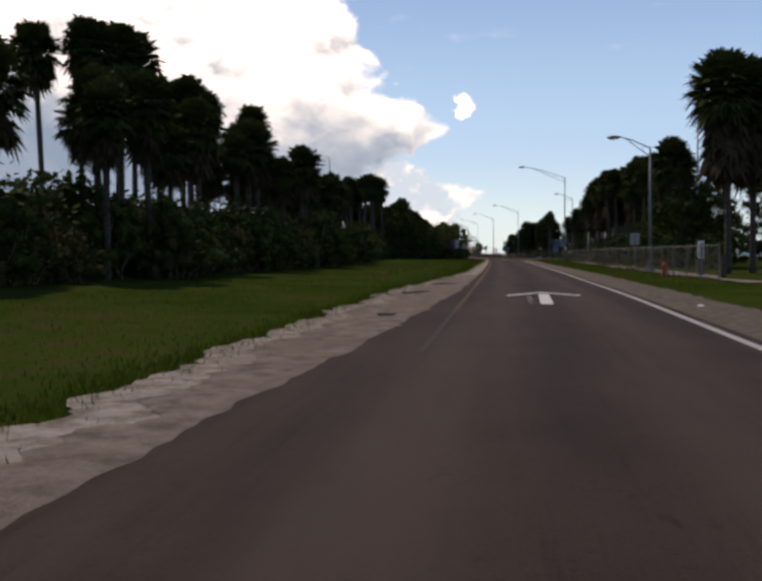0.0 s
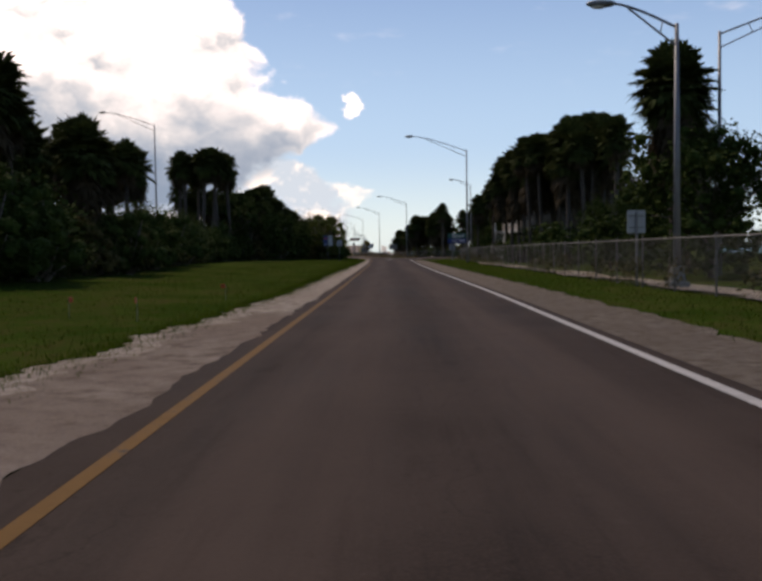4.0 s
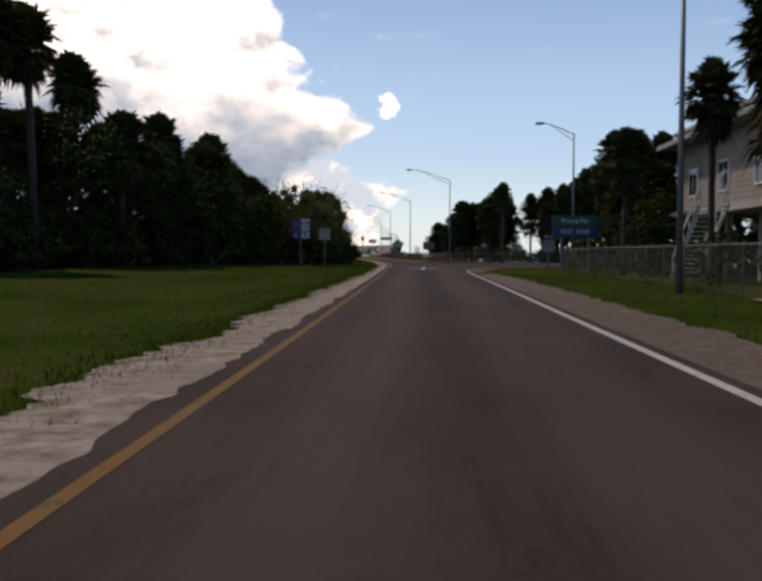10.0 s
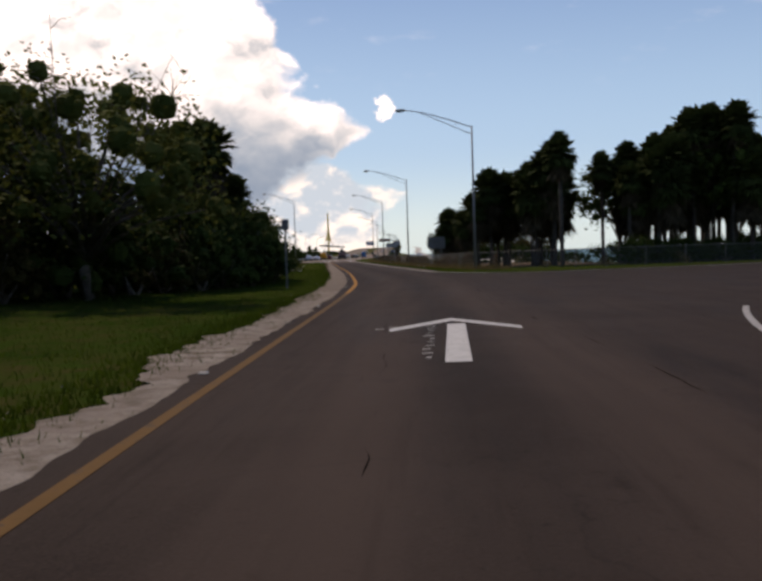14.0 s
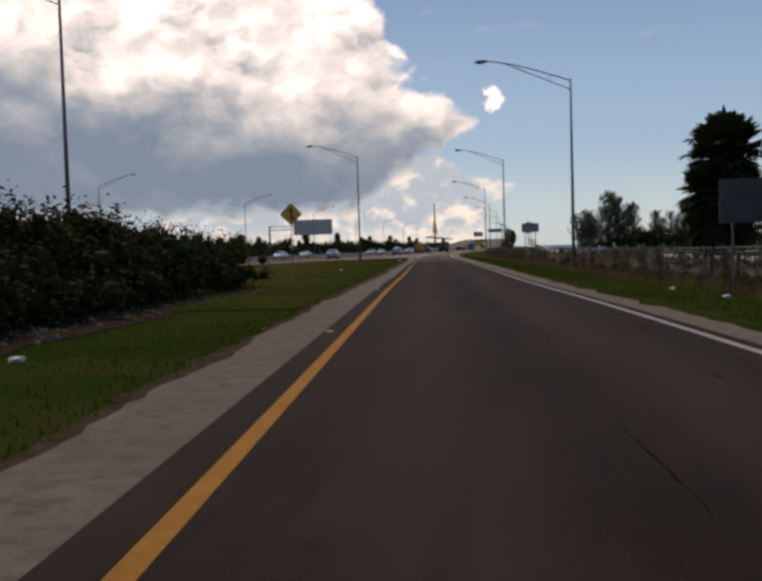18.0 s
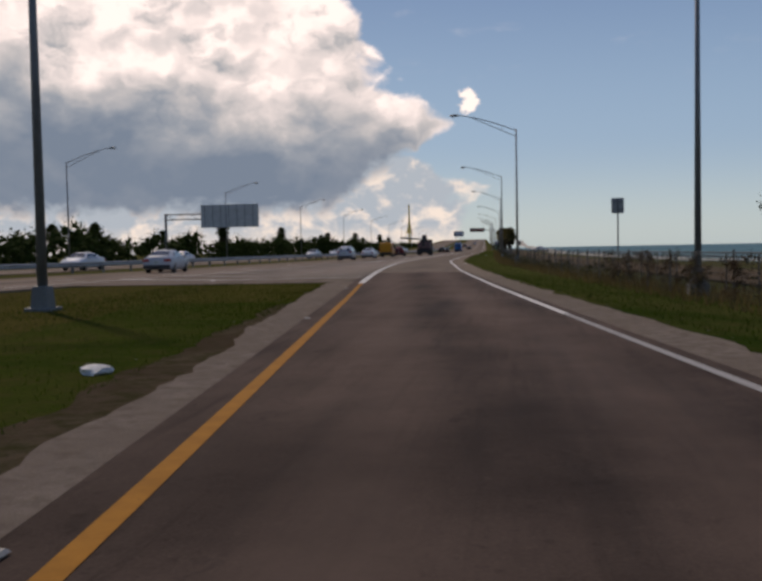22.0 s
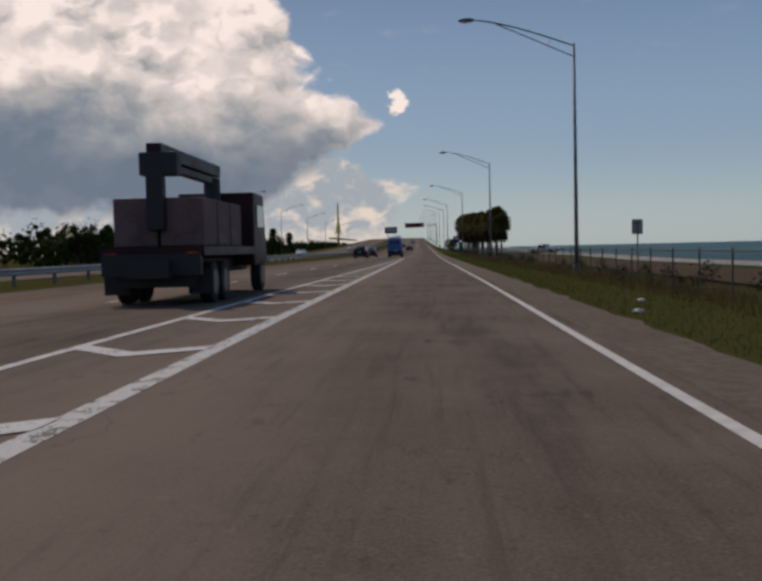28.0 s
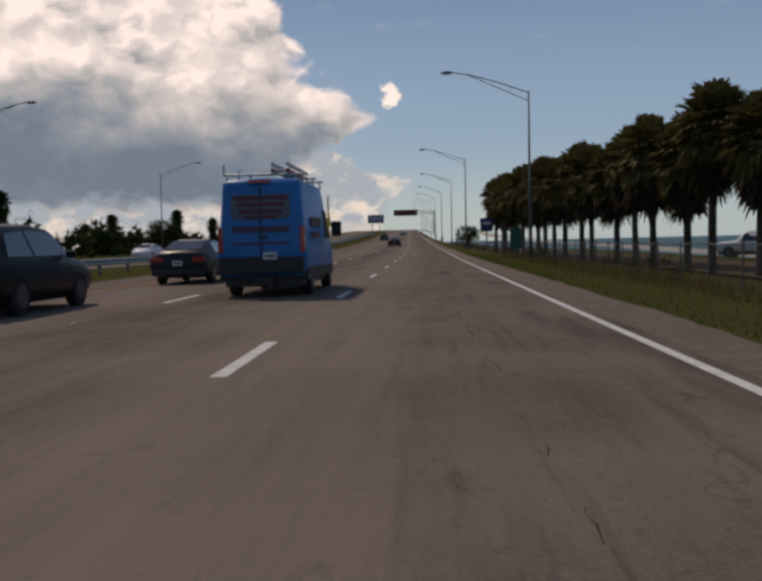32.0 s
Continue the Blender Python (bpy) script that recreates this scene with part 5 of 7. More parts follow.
spread([make_tree(52, 8.5, 9.5, 3.0, SHRUB_LEAF, 0.22, 80, 60, "tall dark oak-like tree behind the fence", "tree"), make_tree(53, 7.0, 8.0, 2.6, SHRUB_LEAF, 0.2, 70, 60, "dark rounded tree behind the fence", "tree")],
       [(1, -19, 142, 10, 1.1), (0, -17.5, 148, 60, 0.85), (1, -16.5, 153, 110, 0.95), (0, -15.5, 159, 160, 0.75), (1, -15, 165, 210, 0.85), (0, -13.5, 170, 260, 0.7), (0, 22, 92, 0, 0.55), (1, 21.5, 115, 40, 1.1), (1, 20, 99, 150, 0.6), (0, 23, 104, 60, 0.6), (1, 17.5, 148, 10, 0.85), (1, 28, 236, 70, 1.65), (1, 38, 236, 200, 1.5), (1, 20, 237, 90, 1.35), (1, 13.8, 68, 20, 0.8), (0, 15.5, 76, 80, 0.8), (1, 14.2, 86, 140, 0.55), (1, 14.5, 147, 250, 0.62), (0, 15.0, 153, 310, 0.6), (0, 20, 66, 200, 0.7), (1, 24, 72, 10, 0.8), (0, 27, 64, 60, 0.6)])
spread([make_tree(54, 5.5, 5.6, 1.6, SHRUB_LEAF, 0.2, 60, 54, "round dark tree beside the highway", "tree")], [(0, RIGHT(700) + 6.0, 705, 0, 0.7), (0, MAIN(560) - 42, 560, 50, 1.0), (0, MAIN(640) - 44, 640, 90, 1.1), (0, MAIN(700) - 40, 700, 120, 1.0)])
spread([make_tree(55, 4.2, 7.6, 2.2, SHRUB_OLIVE, 0.12, 16, 4, "leafless grey tree with fine bare branches", "tree", 26)], [(0, -13.2, 179, 0, 1.0)])
spread([make_casuarina(61, 7.5, 3.6), make_casuarina(62, 6.2, 4.2)], [(0, 7.2, 358, 0, 1.25), (1, 5.0, 360, 30, 1.1), (0, 9.4, 361, 70, 1.15), (1, 3.6, 357.5, 110, 1.0), (0, 11.2, 357, 200, 1.0), (0, 14.6, 360, 20, 0.85), (1, 17.6, 358, 80, 1.0), (0, 21, 361, 140, 1.0), (1, 24, 359, 230, 1.15), (0, 28, 362, 300, 1.1)])
back2 = [(rng.choice((0, 1)), 10.5 + 0.85 * i + rng.uniform(-1, 1), 356 + rng.uniform(-3, 4), rng.uniform(0, 360), rng.uniform(0.7, 1.15)) for i in range(24)] + [(0, 6.5, 357, 30, 0.7), (1, 8.0, 359, 80, 0.75)]
thicket("undergrowth", back_bush, back2, "bushes below the beach pines", SHRUB_OLIVE)


def grass_tufts(name, n, pick, mat, h, label, seed):
    """Loose blades standing in the verge."""
    rg = np.random.RandomState(seed)
    v = np.zeros((n, 3, 3))
    for i in range(n):
        x, y = pick(rg)
        z = ground_z(x, y) - 0.01
        a, hh = rg.uniform(0, 6.283), h * rg.uniform(0.5, 1.4)
        w = 0.012 + 0.006 * hh
        lx, ly = rg.uniform(-0.5, 0.5, 2) * hh
        v[i] = ((x - w * math.cos(a), y - w * math.sin(a), z), (x + w * math.cos(a), y + w * math.sin(a), z), (x + lx, y + ly, z + hh))
    me = bpy.data.meshes.new(name)
    me.from_pydata(v.reshape(-1, 3).tolist(), [], np.arange(3 * n).reshape(-1, 3).tolist())
    me.materials.append(mat)
    return tagged(new(name, me), label, "grass", kind="stuff")


def left_verge(rg):
    y = rg.uniform(2, 330)
    return PAVE(y) - 1.0 - rg.uniform(0, 1) ** 1.7 * 9.0, y


def right_verge(rg):
    y = rg.uniform(30, 145) if rg.rand() < 0.55 else rg.uniform(208, 345)
    return RIGHT(y) + 1.5 + rg.uniform(0, 1) ** 1.3 * 5.0, y


def right_olive(rg):
    y = rg.uniform(325, 640)
    return RIGHT(y) + 1.5 + rg.uniform(0, 1) ** 1.3 * 5.0, y


def right_dry(rg):
    y = rg.uniform(215, 640)
    return RIGHT(y) + 4.6 + rg.uniform(0, 3.2), y


edge_v = []
for y in np.arange(211, 249, 0.4):
    for d in (-2.2, 1.0 + 0.5 * noise.noise((y * 0.6, 2, 2))):
        edge_v.append((TREE_EDGE(y) + d, y, ground_z(TREE_EDGE(y) + d, y) + 0.015))
tagged(sheet("verge", edge_v, [(2 * i, 2 * i + 1, 2 * i + 3, 2 * i + 2) for i in range(len(edge_v) // 2 - 1)], RUBBLE_DIRT), "bare brown earth and rubble at the foot of the bushes", "dirt", kind="structure")
grass_tufts("grass", 90000, left_verge, GRASS_BLADE, 0.075, "green grass blades on the left verge", 1)


def sand_edge(rg):
    y = rg.uniform(4, 176)
    return SAND_EDGE(y) + rg.normal(-0.1, 0.28), y


grass_tufts("grass", 30000, sand_edge, GRASS_BLADE, 0.10, "ragged grass creeping over the edge of the sand", 6)
grass_tufts("grass", 34000, right_verge, GRASS_BLADE, 0.085, "green grass blades on the right verge", 2)
grass_tufts("grass", 40000, right_olive, m_leaf("olive_grass_blade", (0.080, 0.115, 0.020), (0.165, 0.170, 0.050), 0.45, 0.9, 0.3), 0.09, "bright green and straw-coloured grass on the beach verge", 5)
grass_tufts("grass", 26000, right_dry, DRY_BLADE, 0.42, "tall dry brown grass along the fence", 3)


def gore_dry(rg):
    y = rg.uniform(212, 332)
    a, b = MAIN(y) + 2.2, LEFT(y) - 4.6
    return a + (b - a) * rg.uniform(0, 1), y


grass_tufts("grass", 40000, gore_dry, DRY_BLADE, 0.07, "short dry brown grass on the verge between ramp and highway", 4)


def gore_tip(rg):
    y = rg.uniform(318, 336.2)
    return LEFT(y) - 1.25 - rg.uniform(0, 1) ** 1.4 * 6.0, y


grass_tufts("grass", 14000, gore_tip, GRASS_BLADE, 0.07, "thin green grass at the tip of the verge", 7)
ROCK = m_plain("weathered_limestone", (0.125, 0.105, 0.082), 0.9, 0.0, 0.3, 4.0, bumpy=0.6)


def rubble(spots, label, seed):
    """Loose broken stones lying on the ground."""
    rng = random.Random(seed)
    verts, faces = [], []
    for x, y, r in spots:
        lump(rng, Vector((x, y, ground_z(x, y) + r * 0.25)), r, verts, faces)
    tagged(raw("rubble", verts, faces, ROCK), label, "rubble", kind="stuff")


rg = random.Random(9)
rubble([(TREE_EDGE(y) - rg.uniform(-0.9, 1.2), y, rg.uniform(0.015, 0.065)) for y in (rg.uniform(212, 247) for _ in range(420))], "weathered broken stones at the foot of the bushes", 1)
rubble([(PAVE(y) - 0.2 - rg.random() ** 2 * 1.3, y, rg.uniform(0.01, 0.03)) for y in (rg.uniform(4, 336) for _ in range(900))], "small stones scattered along the left shoulder", 2)
rubble([(RIGHT(y) + 0.5 + rg.random() ** 2 * 1.6, y, rg.uniform(0.01, 0.028)) for y in (rg.uniform(4, 640) for _ in range(1100)) if not 146 < y < 208], "small stones scattered along the right shoulder", 3)

# ---- fences ----
FENCE_POST = m_plain("fence_post", (0.115, 0.108, 0.095), 0.7, 0.2, 0.2, 4)
VINE = m_leaf("fence_vine", (0.040, 0.045, 0.020), (0.12, 0.095, 0.05), 0.2, 0.7)


def fence(pts, h, label, step=3.05):
    """Chain-link fence with a post at each step, a top rail and wire fabric."""
    f = thing("chainlink_fence", label, "fence", kind="structure")
    path, acc = [], 0.0
    for (x0, y0), (x1, y1) in zip(pts, pts[1:]):
        n = max(1, round(math.hypot(x1 - x0, y1 - y0) / step))
        for i in range(n):
            path.append((x0 + (x1 - x0) * i / n, y0 + (y1 - y0) * i / n))
    path.append(pts[-1])
    bm = bmesh.new()
    rod(bm, (0, 0, -0.4), (0, 0, h + 0.05), 0.03, seg=7)
    bmesh.ops.create_uvsphere(bm, u_segments=7, v_segments=4, radius=0.04, matrix=Matrix.Translation((0, 0, h + 0.06)))
    p0 = part("post", bm, FENCE_POST, f)
    verts, faces, rail = [], [], bmesh.new()
    zs = [ground_z(x, y) for x, y in path]
    for i, (x, y) in enumerate(path):
        p = p0 if i == 0 else new("post", p0.data)
        p.parent, p.location = f, (x, y, zs[i])
        verts += [(x, y, zs[i] + 0.04), (x, y, zs[i] + h)]
        if i:
            faces.append((2 * i - 2, 2 * i, 2 * i + 1, 2 * i - 1))
    tube(rail, [(x, y, z + h) for (x, y), z in zip(path, zs)], [0.022] * len(path), 5)
    part("top_rail", rail, FENCE_POST, f)
    raw("wire_fabric", verts, faces, CHAIN, f, "woven wire fabric")
    return path


f1 = fence([(8.9, 38), (8.9, 70), (9.4, 110), (10.2, 140), (10.9, 158), (15, 166), (40, 178)], 1.5, "low grey chain-link fence beside the ramp")
f2 = fence([(34, 214), (14, 214)] + [(RIGHT(y) + 6.4, y) for y in range(226, 760, 12)], 1.4, "long weathered chain-link fence between road and beach")
fence([(RIGHT(y) + 8.6, y) for y in range(236, 420, 12)], 1.2, "second chain-link fence with dark growth on it")


def vines(path, seed, chance, lo, hi, name, label):
    rng = random.Random(seed)
    verts, faces = [], []
    for x, y in path:
        if noise.noise((y * 0.06, seed, 0)) + rng.uniform(-0.3, 0.3) > chance:
            for _ in range(5):
                c = Vector((x + rng.uniform(-0.25, 0.25), y + rng.uniform(-1.5, 1.5), ground_z(x, y) + rng.uniform(0.1, 0.8)))
                scatter_leaves(rng, c, rng.uniform(lo, hi), 34, 0.13, verts, faces)
    ob = raw(name, verts, faces, VINE)
    tagged(ob, label, "weeds", kind="stuff")


vines(f1, 3, 0.05, 0.25, 0.5, "fence_weeds", "dry brown and green weeds along the fence")
vines(f2, 4, -0.12, 0.22, 0.5, "fence_weeds", "dry brown weeds grown into the chain-link fence")

DRY_VINE = m_leaf("dry_brown_vine", (0.070, 0.046, 0.028), (0.150, 0.105, 0.062), 0.3, 0.8)
tangle_v, tangle_f = [], []
tr_ = random.Random(12)
for x, y in f2:
    if 222 < y < 345 and noise.noise((y * 0.11, 7.0, 0)) > -0.22:
        for _ in range(16):
            scatter_leaves(tr_, Vector((x + tr_.uniform(-0.12, 0.12), y + tr_.uniform(-1.6, 1.6), ground_z(x, y) + tr_.uniform(0.05, 1.3))), tr_.uniform(0.18, 0.4), 60, 0.085, tangle_v, tangle_f)
tagged(raw("fence_vines", tangle_v, tangle_f, DRY_VINE), "dense dry brown vines hanging over the chain-link fence", "vines", kind="stuff")

# ---- guardrail ----
RAIL = m_plain("guardrail_steel", (0.36, 0.37, 0.37), 0.5, 0.6, 0.15, 1.0)


def guardrail(fx, y0, y1, label):
    g = thing("guardrail", label, "guardrail", kind="structure")
    prof = [(0.0, 0.42), (0.07, 0.47), (0.0, 0.55), (0.0, 0.60), (0.07, 0.68), (0.0, 0.74)]
    ys = np.arange(y0, y1, 4.0)
    verts, faces = [], []
    for y in ys:
        verts += [(fx(y) + a, y, rise(y) + b) for a, b in prof]
    n = len(prof)
    for j in range(len(ys) - 1):
        for i in range(n - 1):
            faces.append((j * n + i, j * n + i + 1, (j + 1) * n + i + 1, (j + 1) * n + i))
    raw("rail_beam", verts, faces, RAIL, g, "corrugated steel beam")
    bm = bmesh.new()
    box(bm, (-0.14, 0, 0.22), (0.12, 0.16, 1.0))
    p0 = part("post", bm, STEEL_DULL, g)
    for i, y in enumerate(ys):
        p = p0 if i == 0 else new("post", p0.data)
        p.parent, p.location = g, (fx(y), y, rise(y))


guardrail(off(MAIN, -13.2), 60, 900, "galvanised steel guardrail along the highway median")

# ---- signs ----
SIGN_BACK = m_plain("bare_sign_back", (0.29, 0.295, 0.29), 0.5, 0.35, 0.12, 1.5)
SIGN_WHITE = m_plain("white_sign", (0.50, 0.50, 0.48), 0.45, 0.0, 0.08, 3)
SIGN_BLACK = m_plain("black_legend", (0.015, 0.015, 0.015), 0.5, 0.0, 0.1)
SIGN_BLUE = m_plain("blue_sign", (0.008, 0.030, 0.13), 0.4, 0.0, 0.12, 2)
SIGN_GREEN = m_plain("green_sign", (0.006, 0.085, 0.055), 0.4, 0.0, 0.12, 2)
SIGN_RED = m_plain("red_band", (0.40, 0.03, 0.02), 0.45, 0.0, 0.1)
SIGN_YELLOW = m_plain("yellow_sign", (0.72, 0.33, 0.010), 0.4, 0.0, 0.1, 2)
SIGN_BROWN = m_plain("brown_sign", (0.11, 0.035, 0.018), 0.45, 0.0, 0.1)
LEGEND = m_plain("white_legend", (0.66, 0.68, 0.70), 0.45, 0.0, 0.08)


def words(name, text, size, mat, parent, x, z, y=-0.03, squeeze=1.0):
    """Raised flat lettering facing the oncoming driver."""
    cu = bpy.data.curves.new(name, "FONT")
    cu.body, cu.size, cu.align_x, cu.align_y, cu.extrude = text, size, "CENTER", "CENTER", 0.003
    tmp = bpy.data.objects.new(name, cu)
    me = bpy.data.meshes.new_from_object(tmp)
    bpy.data.objects.remove(tmp)
    me.materials.append(mat)
    ob = new(name, me)
    ob.parent = parent
    ob.matrix_basis = pose(x, y, z, 90) @ Matrix.Diagonal((squeeze, 1, 1, 1))
    return ob


def panel(name, w, h, x, z, mat, parent, label="", t=0.02, y=0.0, rot=0.0, bev=0.03):
    bm = bmesh.new()
    if bev >= 0.1:
        # shield outline with well rounded corners
        ring = []
        for sx, sz, a0 in ((1, 1, 0), (-1, 1, 90), (-1, -1, 180), (1, -1, 270)):
            for i in range(6):
                a = radians(a0 + 18 * i)
                ring.append((sx * (w / 2 - bev) + bev * math.cos(a), sz * (h / 2 - bev) + bev * math.sin(a)))
        f = [bm.verts.new((x0, -t / 2, z0)) for x0, z0 in ring]
        b = [bm.verts.new((x0, t / 2, z0)) for x0, z0 in ring]
        bm.faces.new(f)
        bm.faces.new(b[::-1])
        for i in range(len(ring)):
            j = (i + 1) % len(ring)
            bm.faces.new((f[j], f[i], b[i], b[j]))
        ob = part(name, bm, mat, parent, label)
        ob.location = (x, y, z)
        return ob
    box(bm, (0, 0, 0), (w, t, h), ry=rot)
    ed = [e for e in bm.edges if abs(e.verts[0].co.y - e.verts[1].co.y) > t * 0.5]
    if bev:
        bmesh.ops.bevel(bm, geom=ed, offset=bev, segments=2, affect="EDGES")
    ob = part(name, bm, mat, parent, label)
    ob.location = (x, y, z)
    return ob


def post(parent, x, h, r=0.035, y=0.035, sunk=0.5):
    bm = bmesh.new()
    box(bm, (x, y, (h - sunk) / 2), (r * 2, r * 1.6, h + sunk))
    return part("post", bm, STEEL_DULL, parent, "steel sign post")


def place(ob, x, y, rz=0.0, z=None):
    ob.matrix_basis = pose(x, y, ground_z(x, y) if z is None else z, 0, 0, rz)
    return ob


def route_sign():
    s = thing("route_sign", "route signs with a blue shield and white 19 plate", "road sign")
    post(s, 0.0, 3.1, sunk=0.9)
    panel("shield_plate", 0.60, 0.60, -0.33, 2.45, SIGN_BLUE, s, "blue interstate shield", bev=0.16)
    panel("red_band", 0.52, 0.12, -0.33, 2.66, SIGN_RED, s, "red band of the shield", y=-0.013, t=0.01, bev=0)
    panel("direction_plate", 0.60, 0.24, -0.33, 2.90, SIGN_BLUE, s, "blue direction plate")
    a = panel("arrow_plate", 0.55, 0.42, -0.33, 1.90, SIGN_BLUE, s, "blue arrow plate")
    panel("arrow_mark", 0.06, 0.24, 0, 0, LEGEND, a, "white arrow", y=-0.013, t=0.01, bev=0)
    panel("direction_plate", 0.60, 0.22, 0.33, 2.90, SIGN_WHITE, s, "white direction plate")
    b = panel("route_plate", 0.62, 0.62, 0.33, 2.44, SIGN_BLACK, s, "black square plate")
    panel("route_shield", 0.54, 0.52, 0, 0, SIGN_WHITE, b, "white shield", y=-0.014, t=0.01, bev=0.14)
    words("route_number", "19", 0.42, SIGN_BLACK, b, 0, 0, -0.024, 0.9)
    c = panel("arrow_plate", 0.55, 0.42, 0.33, 1.90, SIGN_WHITE, s, "white arrow plate")
    panel("arrow_mark", 0.06, 0.24, 0, -0.02, SIGN_BLACK, c, "black arrow shaft", y=-0.013, t=0.01, bev=0)
    panel("arrow_mark", 0.13, 0.13, 0, 0.09, SIGN_BLACK, c, "black arrow head", y=-0.013, t=0.01, rot=0.785, bev=0)
    return s


place(route_sign(), -7.4, 155.6, 4, ground_z(-7.4, 155.6) + 0.45)


def back_sign(w, h, z, label, diamond=False, posts=1, mat=SIGN_BACK):
    s = thing("road_sign", label, "road sign")
    if posts == 1:
        post(s, 0, z + h * 0.4, y=-0.04)
    else:
        post(s, -w * 0.3, z + h * 0.4, 0.03, 0.03)
        post(s, w * 0.3, z + h * 0.4, 0.03, 0.03)
    pl = panel("sign_plate", w, h, 0, z, mat, s, "bare metal back of a sign plate", rot=0.785 if diamond else 0.0)
    for k in (-0.25, 0.25):
        bm = bmesh.new()
        box(bm, (0, -0.02, h * k), (w * 0.8, 0.03, 0.05))
        part("stiffener", bm, STEEL_DULL, pl)
    return s


place(back_sign(0.76, 0.76, 2.5, "square sign seen from its bare grey back"), -5.9, 157.0, 3)
place(back_sign(0.30, 0.45, 2.6, "small sign on a thin post beside the bushes"), -5.0, 184.0, 5)
place(back_sign(0.61, 0.76, 2.1, "small white sign at the fence"), 9.0, 61.5, 2)
# darker steel on the large plate stands in for its side turned from the sun
place(back_sign(1.9, 1.25, 2.7, "large grey sign back behind the fence, shaded in its colour", posts=2, mat=STEEL_DULL), 2.06, 244, 8)
place(back_sign(0.95, 0.95, 3.45, "diamond sign seen from its bare back", True), -4.4, 308.2, 8)
place(back_sign(1.4, 0.72, 3.05, "wide grey sign back by the beach road", posts=2), -4.2, 292.3, 8)
place(back_sign(0.72, 0.86, 3.85, "rectangular sign back by the beach road"), -4.1, 321.9, 8)
place(back_sign(0.68, 0.84, 3.85, "rectangular sign back by the beach road"), -7.4, 352.6, 5)
place(back_sign(0.62, 0.85, 2.6, "rectangular sign back by the beach road"), -10.4, 498.7, 3)


def rest_area_sign():
    s = thing("guide_sign", "green and blue guide sign reading Fishing Pier and Rest Area", "road sign")
    post(s, -0.8, 3.1, 0.06, 0.06)
    post(s, 0.8, 3.1, 0.06, 0.06)
    a = panel("green_panel", 2.75, 0.62, 0, 3.12, SIGN_GREEN, s, "green upper panel", 0.04)
    words("legend", "Fishing Pier", 0.36, LEGEND, a, 0, 0, -0.026)
    b = panel("blue_panel", 2.75, 0.62, 0, 2.47, SIGN_BLUE, s, "blue lower panel", 0.04)
    words("legend", "REST AREA", 0.36, LEGEND, b, 0, 0, -0.026)
    return s


place(rest_area_sign(), 9.9, 147.4, 4)


def brown_sign():
    s = thing("park_sign", "narrow brown board above a square grey plate on a post", "road sign")
    post(s, -0.28, 2.45, 0.04)
    a = panel("board", 1.32, 0.34, 0, 2.33, SIGN_BROWN, s, "narrow brown board", 0.03)
    for k in range(3):
        panel("legend_bar", 0.26, 0.08, -0.4 + 0.4 * k, 0, LEGEND, a, "unreadable white lettering", 0.01, -0.022, bev=0)
    panel("plate", 0.84, 0.84, -0.26, 1.68, SIGN_BACK, s, "square grey plate")
    return s


place(brown_sign(), 10.1, 158.0, 6, ground_z(10.1, 158.0) + 0.05)


def merge_sign():
    s = thing("merge_sign", "yellow diamond merge warning sign on a post", "road sign")
    post(s, 0, 4.3, 0.04, 0.04, 1.2)
    d = panel("diamond_plate", 1.42, 1.42, 0, 4.15, SIGN_YELLOW, s, "yellow diamond plate", rot=0.785, bev=0.08)
    e = panel("border", 1.32, 1.32, 0, 0, SIGN_BLACK, d, "thin black border", y=-0.008, t=0.012, rot=0.785, bev=0.06)
    panel("field", 1.26, 1.26, 0, 4.15, SIGN_YELLOW, s, "yellow field", y=-0.016, t=0.012, rot=0.785, bev=0.06)
    bm = bmesh.new()
    box(bm, (0, 0, -0.05), (0.13, 0.012, 0.75))
    box(bm, (0.16, 0, -0.22), (0.11, 0.012, 0.40), ry=-0.7)
    v = [bm.verts.new(p) for p in ((-0.22, -0.006, 0.26), (0.22, -0.006, 0.26), (0, -0.006, 0.56), (-0.22, 0.006, 0.26), (0.22, 0.006, 0.26), (0, 0.006, 0.56))]
    for q in ((0, 1, 2), (5, 4, 3), (0, 3, 4, 1), (1, 4, 5, 2), (2, 5, 3, 0)):
        bm.faces.new([v[i] for i in q])
    m = part("merge_arrow", bm, SIGN_BLACK, s, "black merge arrow")
    m.location = (0, -0.028, 4.10)
    m.scale = (1.18, 1.0, 1.18)
    return s


place(merge_sign(), -25.0, 294.3, 9, 0.42)


